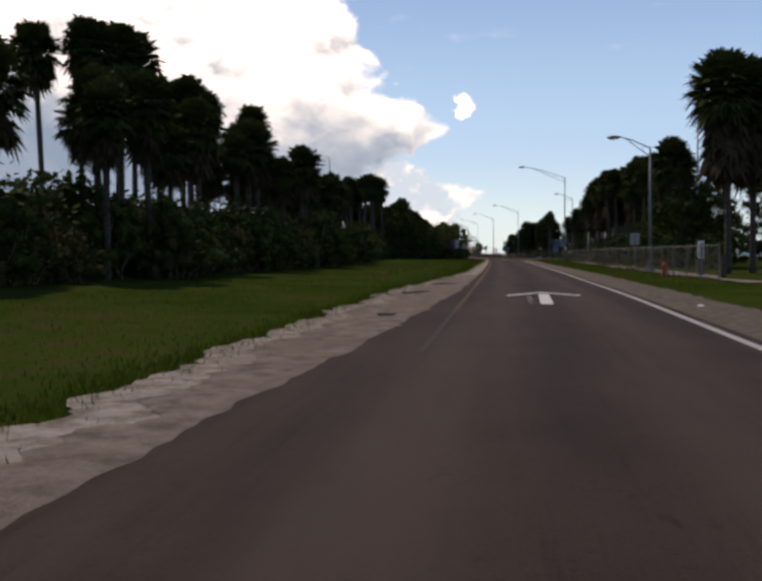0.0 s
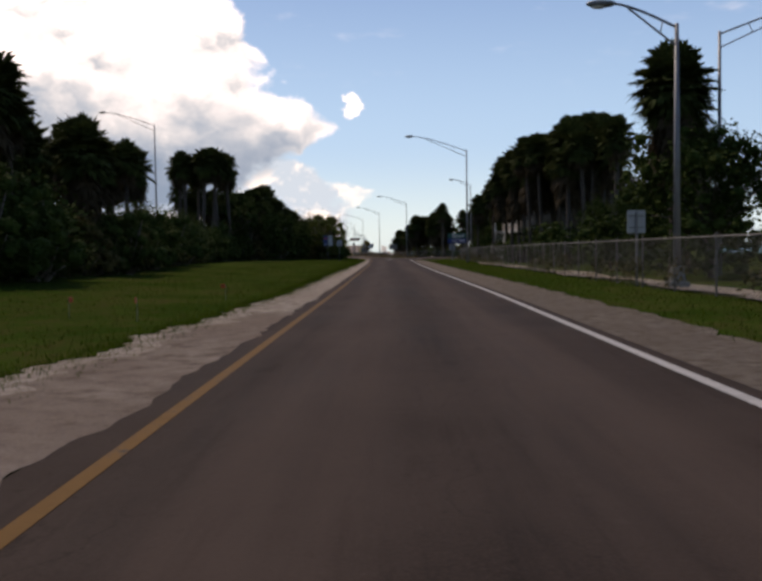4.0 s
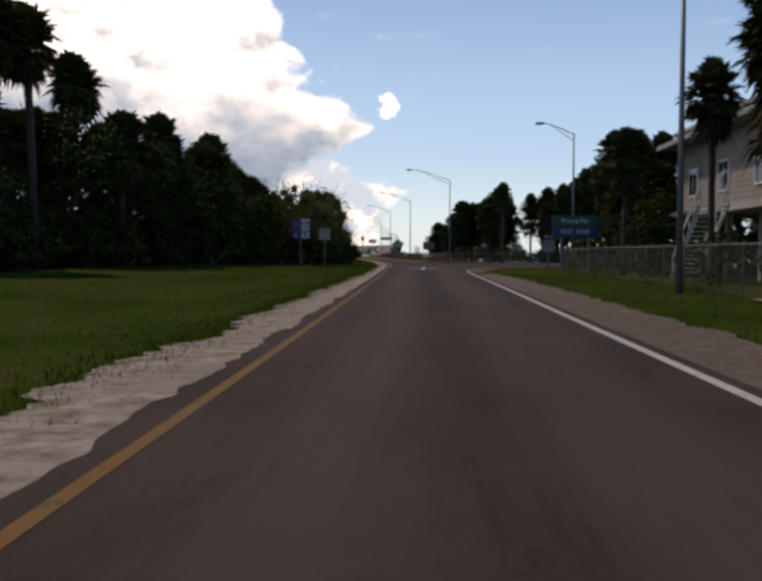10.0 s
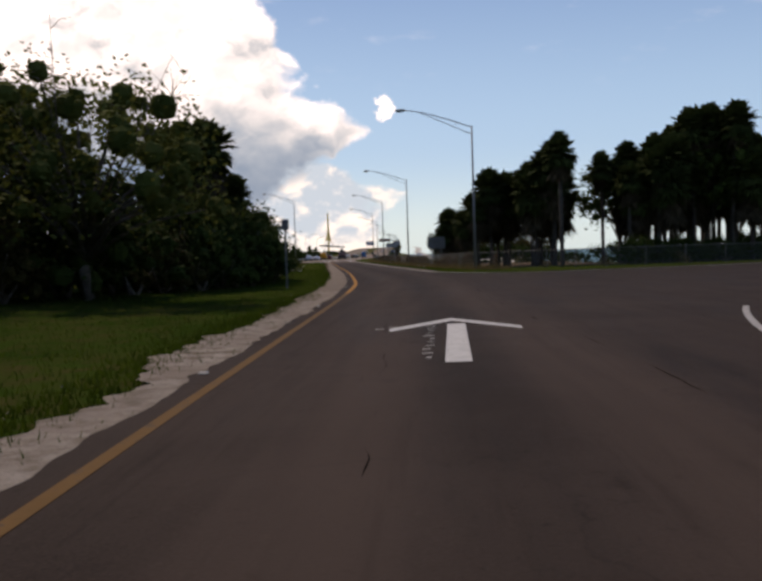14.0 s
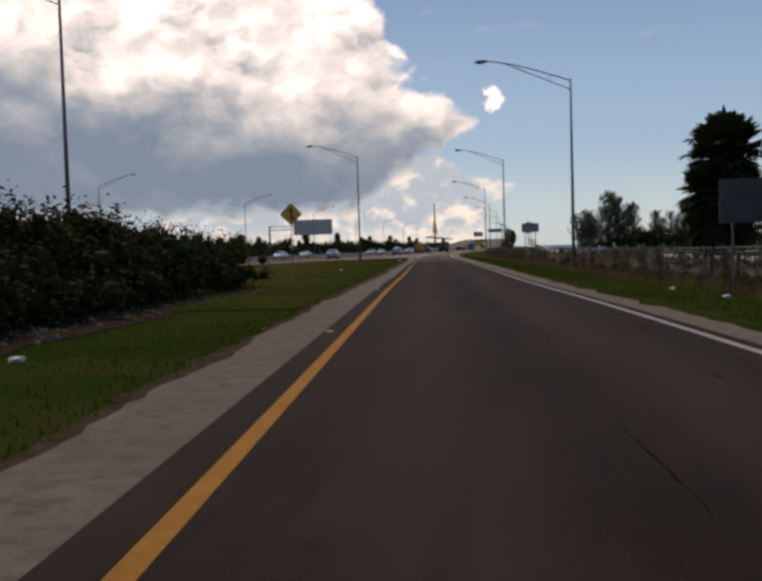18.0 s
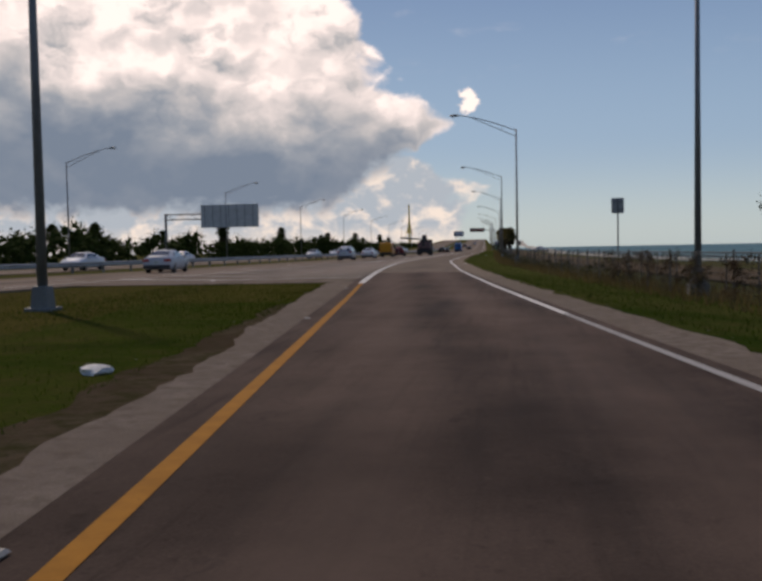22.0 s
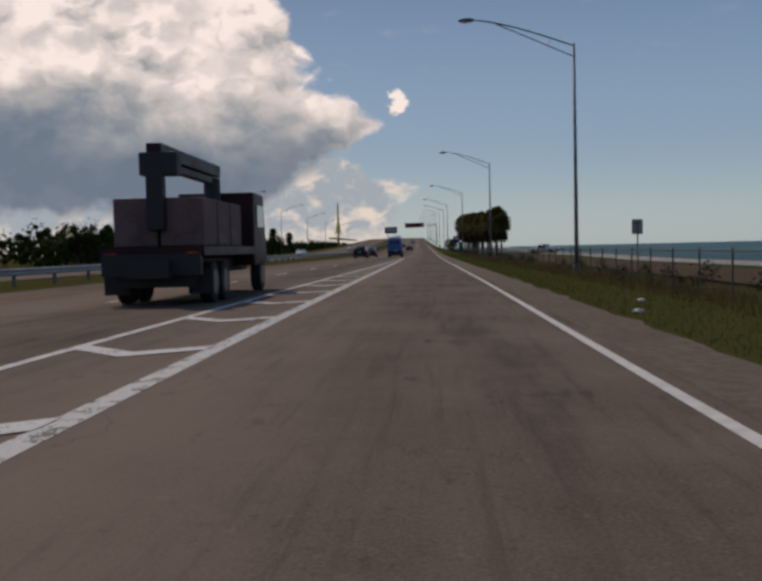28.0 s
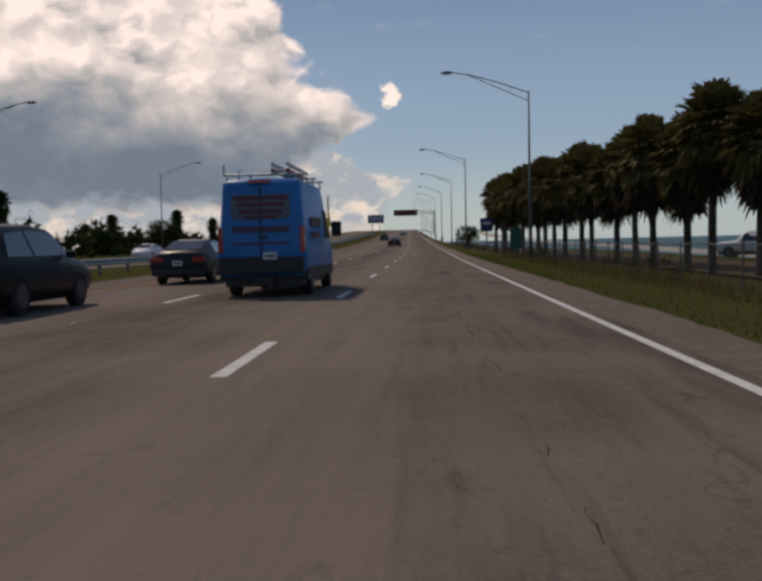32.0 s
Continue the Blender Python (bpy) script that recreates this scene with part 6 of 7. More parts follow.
def cantilever_sign(x, y, z, w, h, top, label, arm_left, mat, legend=False):
    s = thing("overhead_sign", label, "overhead sign")
    bm = bmesh.new()
    rod(bm, (arm_left, 0.3, -1), (arm_left, 0.3, top), 0.32, 0.24, 12)
    part("column", bm, STEEL_DULL, s, "thick steel column", True)
    bm = bmesh.new()
    for dz in (-0.2, -1.2):
        rod(bm, (arm_left, 0.3, top + dz), (0, 0.3, top + dz), 0.12, seg=8)
    for i in range(5):
        xx = arm_left * (1 - i / 5)
        rod(bm, (xx, 0.3, top - 0.2), (xx * 0.85, 0.3, top - 1.2), 0.05, seg=6)
    part("truss", bm, STEEL_DULL, s)
    pl = panel("sign_panel", w, h, 0, top - 0.7, mat, s, t=0.12)
    for i in range(int(w / 1.6)):
        bm = bmesh.new()
        box(bm, (-w / 2 + 0.8 + 1.6 * i, -0.09, 0), (0.10, 0.06, h))
        if not legend:
            part("stiffener", bm, STEEL_DULL, pl)
        else:
            bm.free()
    s.matrix_basis = pose(x, y, z)
    return s


# paler than the other sign backs: the light on it is put into the colour
cantilever_sign(-66, 470, -0.4, 11.5, 4.4, 9.4, "overhead sign on a cantilever seen from its bare grey back", -13.0, m_plain("lit_sign_back", (0.46, 0.45, 0.44), 0.55, 0.1, 0.12, 1.5))
g1 = cantilever_sign(-33.0, 955, rise(955) - 0.2, 10.5, 2.6, 9.3, "dark overhead message board over the highway", 12.5, SIGN_BLACK, True)
for k in range(8):
    panel("message_bar", 0.9, 0.7, -4.2 + 1.2 * k, 8.6, m_plain("amber_message", (0.30, 0.03, 0.015), 0.5), g1, "unreadable red message bar", 0.02, -0.075, bev=0)
g2 = thing("guide_sign", "blue-green roadside guide sign on two steel posts", "road sign")
for xx in (-1.6, 1.6):
    post(g2, xx, 7.2, 0.12, 0.1)
panel("sign_panel", 7.0, 3.6, 0, 6.2, SIGN_BLUE, g2, "blue panel", 0.08)
for k in range(3):
    panel("legend_bar", 5.2, 0.34, 0, 7.1 - 0.7 * k, LEGEND, g2, "unreadable white lettering", 0.02, -0.055, bev=0)
place(g2, -46.0, 950, 0, rise(950) - 0.3)
g3 = thing("guide_sign", "blue roadside service sign on a steel post", "road sign")
post(g3, 0, 3.6, 0.07, 0.07)
panel("sign_panel", 1.5, 1.6, 0, 3.3, SIGN_BLUE, g3, "blue panel", 0.05)
panel("legend_bar", 0.9, 0.3, 0, 3.5, LEGEND, g3, "unreadable white lettering", 0.02, -0.04, bev=0)
place(g3, -16.6, 663, 0)
g4 = thing("guide_sign", "green roadside sign beside the palms", "road sign")
post(g4, 0, 2.2, 0.05, 0.05)
panel("sign_panel", 0.9, 1.7, 0, 1.7, SIGN_GREEN, g4, "green panel", 0.05)
place(g4, -16.6, 628, 0)

# ---- stilt house behind the fence ----
# siding tone includes the shade that lies on the house
SIDING = m_plain("weathered_shaded_siding", (0.21, 0.185, 0.16), 0.8, 0.0, 0.15, 1.2)
ROOFING = m_plain("grey_metal_roof", (0.20, 0.20, 0.21), 0.5, 0.3, 0.12, 1.0)
TRIM_WHITE = m_plain("white_trim", (0.62, 0.61, 0.58), 0.6, 0.0, 0.1, 3)
CONCRETE = m_plain("concrete", (0.30, 0.29, 0.27), 0.85, 0.0, 0.15, 2)
PANE = m_glass("window_pane", (0.03, 0.035, 0.04))


def house(x, y, w, d, floor, wall, label, stairs=True, ridge=2.2):
    """A raised house on columns: w along the road (y), d away from it (x)."""
    h = thing("stilt_house", label, "house")
    for i in range(6):
        for j in range(3):
            bm = bmesh.new()
            box(bm, (d * (0.08 + 0.42 * j), w * (0.04 + 0.184 * i), floor / 2 - 0.3), (0.35, 0.35, floor + 0.6))
            part("column", bm, CONCRETE, h, "square concrete column")
    bm = bmesh.new()
    box(bm, (d / 2, w / 2, floor + 0.15), (d + 0.8, w + 0.8, 0.3))
    part("floor_slab", bm, CONCRETE, h)
    bm = bmesh.new()
    t = 0.2
    for c, s in (((t / 2, w / 2), (t, w)), ((d - t / 2, w / 2), (t, w)), ((d / 2, t / 2), (d - 2 * t, t)), ((d / 2, w - t / 2), (d - 2 * t, t))):
        box(bm, (c[0], c[1], floor + 0.3 + wall / 2), (s[0], s[1], wall))
    part("wall", bm, SIDING, h, "weathered beige siding, darkened for shade")
    for k in range(int(wall / 0.25)):
        bm = bmesh.new()
        box(bm, (-0.014, w / 2, floor + 0.42 + k * 0.25), (0.028, w, 0.235), ry=0.05)
        part("siding_board", bm, SIDING, h)
    for i in range(5):
        yy = w * (0.12 + 0.19 * i)
        bm = bmesh.new()
        box(bm, (-0.05, yy, floor + 1.75), (0.10, 1.5, 1.5))
        wn_ = part("window", bm, TRIM_WHITE, h, "white window frame")
        for dy in (-0.35, 0.35):
            bm = bmesh.new()
            box(bm, (-0.105, yy + dy, floor + 1.75), (0.02, 0.6, 1.3))
            part("pane", bm, PANE, wn_)
    e, z0 = 1.0, floor + 0.3 + wall
    v = [(-e, -e, z0), (d + e, -e, z0), (d + e, w + e, z0), (-e, w + e, z0), (d / 2, d / 2, z0 + ridge), (d / 2, w - d / 2, z0 + ridge)]
    v += [(p[0], p[1], p[2] - 0.25) for p in v[:4]]
    raw("roof", v, [(0, 1, 4), (1, 2, 5, 4), (2, 3, 5), (3, 0, 4, 5), (0, 6, 7, 1), (1, 7, 8, 2), (2, 8, 9, 3), (3, 9, 6, 0), (6, 9, 8, 7)], ROOFING, h, "grey hipped metal roof")
    bm = bmesh.new()
    rod(bm, (d * 0.35, w * 0.72, z0 + 0.5), (d * 0.35, w * 0.72, z0 + ridge * 0.9), 0.45, seg=10)
    part("roof_vent", bm, ROOFING, h, "round dark roof vent")
    if stairs:
        bm = bmesh.new()
        n = 15
        for i in range(n):
            box(bm, (-1.6, w * 0.55 + 0.28 * i, floor * (1 - i / n) + 0.1), (1.2, 0.32, 0.05))
        part("stair", bm, TRIM_WHITE, h, "outside stair with white treads")
        for xx in (-2.2, -1.0):
            bm = bmesh.new()
            a, b = Vector((xx, w * 0.55, floor + 0.2)), Vector((xx, w * 0.55 + 0.28 * n, 0.1))
            rod(bm, a, b, 0.12, seg=4)
            rod(bm, a + Vector((0, 0, 0.95)), b + Vector((0, 0, 0.95)), 0.05, seg=5)
            for i in range(6):
                p = a.lerp(b, i / 5)
                rod(bm, p, p + Vector((0, 0, 0.95)), 0.03, seg=5)
            part("stair_rail", bm, TRIM_WHITE, h, "white stair rail")
    h.matrix_basis = pose(x, y, ground_z(x, y))
    return h


house(15.3, 120.5, 25, 12, 3.2, 3.8, "raised grey house on columns behind palms")
house(21.5, 150, 15, 10, 6.0, 4.2, "taller raised house with a wide roof behind palms", False, 2.0)

# thick posts in the yard by the first palms
k1 = thing("utility_cabinet", "narrow white meter cabinet on a dark stand in the yard", "cabinet")
bm = bmesh.new()
box(bm, (0, 0, 1.35), (0.28, 0.22, 0.9))
bevel(bm, 0.03)
part("body", bm, SIGN_WHITE, k1)
bm = bmesh.new()
box(bm, (0, -0.12, 1.35), (0.22, 0.02, 0.75))
part("door", bm, SIGN_BACK, k1)
bm = bmesh.new()
box(bm, (0, 0, 0.3), (0.34, 0.3, 1.2))
bevel(bm, 0.03)
part("stand", bm, PALM_BARK, k1, "dark squat stand")
place(k1, 10.4, 48.3, 0)
for x, y in ((9.9, 41.5), (12.5, 44.5), (13.5, 47)):
    b_ = thing("post", "thick round wooden post at the yard", "post", "yard posts")
    bm = bmesh.new()
    rod(bm, (0, 0, -0.5), (0, 0, 4.2 if x > 13 else 1.1), 0.13, 0.12, 10)
    part("shaft", bm, PALM_BARK, b_)
    place(b_, x, y, 0)

# ---- far bridge tower ----
PYLON_YELLOW = m_plain("yellow_pylon", (0.75, 0.52, 0.12), 0.6, 0.0, 0.05, 0.05)
br = thing("bridge_tower", "far yellow cable-stayed bridge tower with fanned cables", "bridge")
bm = bmesh.new()
rod(bm, (0, 0, 0), (0, 0, 205), 5.5, 3.2, 8)
part("pylon", bm, PYLON_YELLOW, br, "single yellow pylon")
for s in (-1, 1):
    for i in range(9):
        bm = bmesh.new()
        rod(bm, (0, 0, 195 - i * 9), (s * 3, s * (22 + i * 14), 78 - i * 2), 0.6, seg=5)
        part("cable", bm, PYLON_YELLOW, br, "yellow stay cable")
bm = bmesh.new()
box(bm, (0, 300, 50), (26, 1100, 6))
part("deck", bm, CONCRETE, br, "concrete bridge deck")
a = radians(-5.75)
br.matrix_basis = pose(4400 * math.sin(a), 4400 * math.cos(a), 0)


# ---- small things by the road ----
HYDRANT_RED = m_plain("faded_red_paint", (0.32, 0.045, 0.02), 0.5, 0.0, 0.2, 6)
LITTER = m_plain("crumpled_white_litter", (0.62, 0.60, 0.56), 0.7, 0.0, 0.2, 9)
IRON = m_plain("rusty_iron_grate", (0.07, 0.04, 0.025), 0.85, 0.3, 0.3, 6)


def hydrant(x, y):
    h = thing("fire_hydrant", "faded red fire hydrant beside the fence", "fire hydrant")
    bm = bmesh.new()
    rod(bm, (0, 0, -0.1), (0, 0, 0.58), 0.11, 0.10, seg=12)
    rod(bm, (0, 0, 0.02), (0, 0, 0.06), 0.17, seg=12)
    part("barrel", bm, HYDRANT_RED, h, smooth=False)
    bm = bmesh.new()
    bmesh.ops.create_uvsphere(bm, u_segments=12, v_segments=6, radius=0.12, matrix=Matrix.Translation((0, 0, 0.58)))
    rod(bm, (0, 0, 0.68), (0, 0, 0.75), 0.03, seg=6)
    part("bonnet", bm, HYDRANT_RED, h)
    for s in (-1, 1):
        bm = bmesh.new()
        rod(bm, (s * 0.08, 0, 0.42), (s * 0.19, 0, 0.42), 0.06, seg=8)
        part("outlet", bm, HYDRANT_RED, h)
    place(h, x, y, 20)


def litter(x, y, size, seed, label, mat):
    rng = random.Random(seed)
    bm = bmesh.new()
    bmesh.ops.create_icosphere(bm, subdivisions=2, radius=size)
    for v in bm.verts:
        v.co *= rng.uniform(0.7, 1.2)
        v.co.z = v.co.z * 0.45 + size * 0.3
    me = bpy.data.meshes.new("litter")
    bm.to_mesh(me)
    me.materials.append(mat)
    ob = new("litter", me)
    place(ob, x, y, rng.uniform(0, 360))
    tagged(ob, label, "litter", group="litter on the verges")


hydrant(8.6, 48.4)
for i, (t_x, t_y) in enumerate([(-17.8, 310.5), (-16.2, 273.5), (-10.4, 227.1), (0.0, 245.4), (-16.6, 371.7), (0.6, 240.5), (-18.1, 464.0), (-16.9, 469.0), (-26.1, 339.2), (-11.4, 221.2), (4.4, 20.4)]):
    litter(t_x, t_y, 0.17 if i == 0 else 0.11, i, "crumpled white litter lying in the grass", LITTER)


def drain(x, y):
    d = thing("storm_drain", "rusty storm drain grate set in the shoulder", "drain", kind="structure")
    bm = bmesh.new()
    for s in (-1, 1):
        box(bm, (s * 0.3, 0, 0.0), (0.06, 0.72, 0.06))
        box(bm, (0, s * 0.36, 0.0), (0.66, 0.06, 0.06))
    part("frame", bm, IRON, d)
    for i in range(7):
        bm = bmesh.new()
        box(bm, (0, -0.28 + i * 0.56 / 6, 0.0), (0.56, 0.035, 0.04))
        part("bar", bm, IRON, d)
    d.matrix_basis = pose(x, y, 0.02)


drain(4.31, 144.74)

FLAG_ORANGE = m_plain("orange_flag", (0.55, 0.08, 0.02), 0.6, 0.0, 0.1)


def marker_flag(x, y, turn):
    f = thing("marker_flag", "small orange utility flag on a wire in the grass", "marker flag", "orange marker flags")
    bm = bmesh.new()
    rod(bm, (0, 0, -0.1), (0, 0, 0.45), 0.006, seg=5)
    part("wire", bm, STEEL_DULL, f)
    bm = bmesh.new()
    box(bm, (0.07, 0, 0.40), (0.13, 0.006, 0.10))
    part("flag", bm, FLAG_ORANGE, f, "orange plastic flag")
    place(f, x, y, turn)


for i, (fx, fy) in enumerate([(-5.8, 40.6), (-5.3, 41.2), (-5.4, 49.3), (-3.9, 48.7), (-3.5, 55.7)]):
    marker_flag(fx, fy, 40 * i)


def fallen_branch(x, y, turn, length, seed):
    rng = random.Random(seed)
    b = thing("fallen_branch", "dry dark palm stalk lying on the sandy shoulder", "branch", "fallen branches")
    bm = bmesh.new()
    tube(bm, [(-length / 2 + length * i / 5, rng.uniform(-0.05, 0.05), 0.03 + rng.uniform(0, 0.02)) for i in range(6)], [0.035, 0.03, 0.03, 0.025, 0.02, 0.01], 6)
    part("stalk", bm, BARK, b)
    place(b, x, y, turn, 0.01)


for i, (fx, fy) in enumerate([(-2.1, 17.0), (-2.0, 34.4), (-2.4, 26.9)]):
    fallen_branch(fx, fy, 10 + 25 * i, (0.35, 1.1, 1.4)[i], i)

# ---- vehicles ----
TYRE = m_plain("tyre_rubber", (0.014, 0.014, 0.014), 0.85, 0.0, 0.2, 6)
RIM = m_plain("alloy_rim", (0.10, 0.10, 0.105), 0.4, 0.6, 0.2, 6)
CAR_GLASS = m_glass("car_glass")
TAIL_RED = m_plain("tail_lamp_red", (0.35, 0.012, 0.01), 0.2, 0.0, 0.1, 5, 0.5)
BLACK_PLASTIC = m_plain("black_plastic", (0.02, 0.02, 0.021), 0.6, 0.0, 0.15, 5)
PLATE = m_plain("number_plate", (0.60, 0.60, 0.56), 0.5, 0.0, 0.05)
PLATE_BAR = m_plain("plate_bar", (0.05, 0.12, 0.06), 0.5)
CHROME = m_plain("chrome", (0.6, 0.6, 0.6), 0.15, 1.0, 0.05)


def car_paint(name, c):
    return m_plain(name, c, 0.4, 0.0, 0.06, 0.8, 0.06, 0.0, 0.25)


def wheel(parent, x, y, r, w):
    bm = bmesh.new()
    rod(bm, (x - w / 2, y, r), (x + w / 2, y, r), r, seg=22)
    bevel(bm, 0.03, 2)
    t = part("wheel", bm, TYRE, parent, "black tyre", True)
    bm = bmesh.new()
    s = 1 if x > 0 else -1
    rod(bm, (x + s * w * 0.30, y, r), (x + s * (w / 2 + 0.012), y, r), r * 0.64, r * 0.60, seg=16)
    part("rim", bm, RIM, t)


def loft_body(st, W, mat, parent):
    """Body skin through cross-sections: y, bottom, belt, top, width factor, roof width factor."""
    rings = []
    verts, faces = [], []
    for y, zb, zm, zt, fw, fr in st:
        hw, hr = W / 2 * fw, W / 2 * fr
        sh = zm + 0.02 if zt - zm > 0.15 else zm
        ring = [(-hw * 0.93, zb), (-hw, zb + (zm - zb) * 0.35), (-hw, zb + (zm - zb) * 0.75), (-hw * 0.965, sh), (-hr, zt - 0.05), (-hr * 0.85, zt), (0, zt + 0.02),
                (hr * 0.85, zt), (hr, zt - 0.05), (hw * 0.965, sh), (hw, zb + (zm - zb) * 0.75), (hw, zb + (zm - zb) * 0.35), (hw * 0.93, zb)]
        rings.append(len(verts))
        verts += [(x, y, z) for x, z in ring]
    n = 13
    for a, b in zip(rings, rings[1:]):
        for i in range(n - 1):
            faces.append((a + i, a + i + 1, b + i + 1, b + i))
        faces.append((a + n - 1, a, b, b + n - 1))
    faces.append(tuple(rings[0] + i for i in range(n))[::-1])
    faces.append(tuple(rings[-1] + i for i in range(n)))
    me = raw("body", verts, faces, mat, parent, smooth=True)
    return me


def glaze(name, quad, parent, label="", lift=0.012):
    """A window pane set a little proud of the skin."""
    q = [Vector(p) for p in quad]
    nrm = (q[1] - q[0]).cross(q[3] - q[0]).normalized() * lift
    v = [p + nrm for p in q] + [p - nrm for p in q]
    return raw(name, v, [(0, 1, 2, 3), (7, 6, 5, 4), (0, 4, 5, 1), (1, 5, 6, 2), (2, 6, 7, 3), (3, 7, 4, 0)], CAR_GLASS, parent, label)


def car(name, label, st, W, paint, wheels, r, glass, category="car", lights=(0.62, 0.80), light_w=0.32):
    c = thing(name, label, category, "traffic on the highway")
    loft_body(st, W, paint, c)
    for y in wheels:
        for s in (-1, 1):
            wheel(c, s * (W / 2 - 0.11), y, r, 0.22)
    L0 = st[0][0]
    (ry0, rz0, rw0), (ry1, rz1, rw1) = glass["rear"]
    glaze("rear_window", [(-rw0, ry0, rz0), (rw0, ry0, rz0), (rw1, ry1, rz1), (-rw1, ry1, rz1)], c, "dark rear window", 0.03)
    (fy0, fz0, fw0), (fy1, fz1, fw1) = glass["front"]
    glaze("windscreen", [(fw0, fy0, fz0), (-fw0, fy0, fz0), (-fw1, fy1, fz1), (fw1, fy1, fz1)], c, "dark windscreen", 0.03)
    for s in (-1, 1):
        for q in glass["side"]:
            glaze("side_window", [(s * (W / 2 * 0.965 - (z - q["belt"]) * q["tumble"] + 0.0), y, z) for y, z in q["pts"]], c, "dark side window", 0.02)
        bm = bmesh.new()
        box(bm, (s * (W / 2 - light_w / 2 - 0.03), L0 + 0.06, (lights[0] + lights[1]) / 2), (light_w, 0.16, lights[1] - lights[0]))
        bevel(bm, 0.02)
        part("tail_light", bm, TAIL_RED, c, "red tail light")
        bm = bmesh.new()
        box(bm, (s * (W / 2 + 0.09), glass["mirror"][0], glass["mirror"][1]), (0.2, 0.1, 0.14))
        bevel(bm, 0.03)
        part("mirror", bm, paint, c, "door mirror")
    bm = bmesh.new()
    box(bm, (0, 0, .30), (W * 0.78, (wheels[1] - wheels[0]) * 1.45, .2))
    part("underbody", bm, BLACK_PLASTIC, c, "black underbody")
    bm = bmesh.new()
    box(bm, (0, L0 + 0.07, st[1][1] + 0.12), (W * 0.92, 0.2, 0.22))
    bevel(bm, 0.03)
    part("bumper", bm, BLACK_PLASTIC, c, "dark lower bumper")
    bm = bmesh.new()
    box(bm, (0, L0 - 0.02, lights[0] - 0.04), (0.31, 0.03, 0.16))
    p = part("number_plate", bm, PLATE, c, "pale number plate")
    bm = bmesh.new()
    box(bm, (0, L0 - 0.038, lights[0] - 0.04), (0.22, 0.01, 0.06))
    part("plate_bar", bm, PLATE_BAR, p)
    return c


def sedan(paint, label, low=1.0):
    st = [(-2.42, .42, .78, .90, .86, .74), (-2.36, .28, .86, 1.02, .96, .78), (-1.75, .22, .92, 1.09, 1.0, .80), (-1.0, .2, .94, 1.36, 1.0, .66), (-0.2, .2, .94, 1.45, 1.0, .64), (0.55, .2, .93, 1.39, 1.0, .65), (1.2, .2, .92, 1.02, 1.0, .80), (1.9, .22, .84, .92, .97, .76), (2.3, .3, .68, .76, .9, .7), (2.42, .38, .58, .62, .8, .6)]
    g = {"rear": ((-1.72, 1.10, .62), (-1.08, 1.36, .52)), "front": ((1.15, 1.04, .66), (0.58, 1.37, .54)), "mirror": (0.75, 1.0),
         "side": [{"belt": .94, "tumble": .62, "pts": [(-0.95, 1.0), (-0.1, 1.0), (-0.15, 1.36), (-0.85, 1.30)]}, {"belt": .94, "tumble": .62, "pts": [(-0.02, 1.0), (0.95, 1.0), (0.5, 1.32), (-0.08, 1.36)]}]}
    return car("sedan_car", label, st, 1.84, paint, (-1.42, 1.42), .335, g, lights=(.72, .88), light_w=.42)


def suv(paint, label):
    st = [(-2.3, .5, .95, 1.05, .88, .72), (-2.24, .32, 1.0, 1.2, .97, .74), (-2.0, .26, 1.02, 1.56, 1.0, .70), (-1.55, .25, 1.02, 1.66, 1.0, .70), (-0.4, .25, 1.02, 1.70, 1.0, .70), (0.45, .25, 1.01, 1.63, 1.0, .70), (1.1, .25, 1.0, 1.10, 1.0, .84), (1.8, .27, .92, 1.0, .97, .8), (2.2, .34, .76, .84, .9, .72), (2.32, .42, .62, .68, .8, .6)]
    g = {"rear": ((-2.25, 1.14, .64), (-1.98, 1.54, .54)), "front": ((1.05, 1.14, .70), (0.5, 1.60, .58)), "mirror": (0.7, 1.1),
         "side": [{"belt": 1.02, "tumble": .42, "pts": [(-1.75, 1.08), (-0.75, 1.08), (-0.78, 1.56), (-1.55, 1.50)]}, {"belt": 1.02, "tumble": .42, "pts": [(-0.66, 1.08), (0.9, 1.08), (0.45, 1.54), (-0.7, 1.57)]}]}
    return car("sport_utility_car", label, st, 1.88, paint, (-1.36, 1.36), .365, g, lights=(.88, 1.12), light_w=.30)


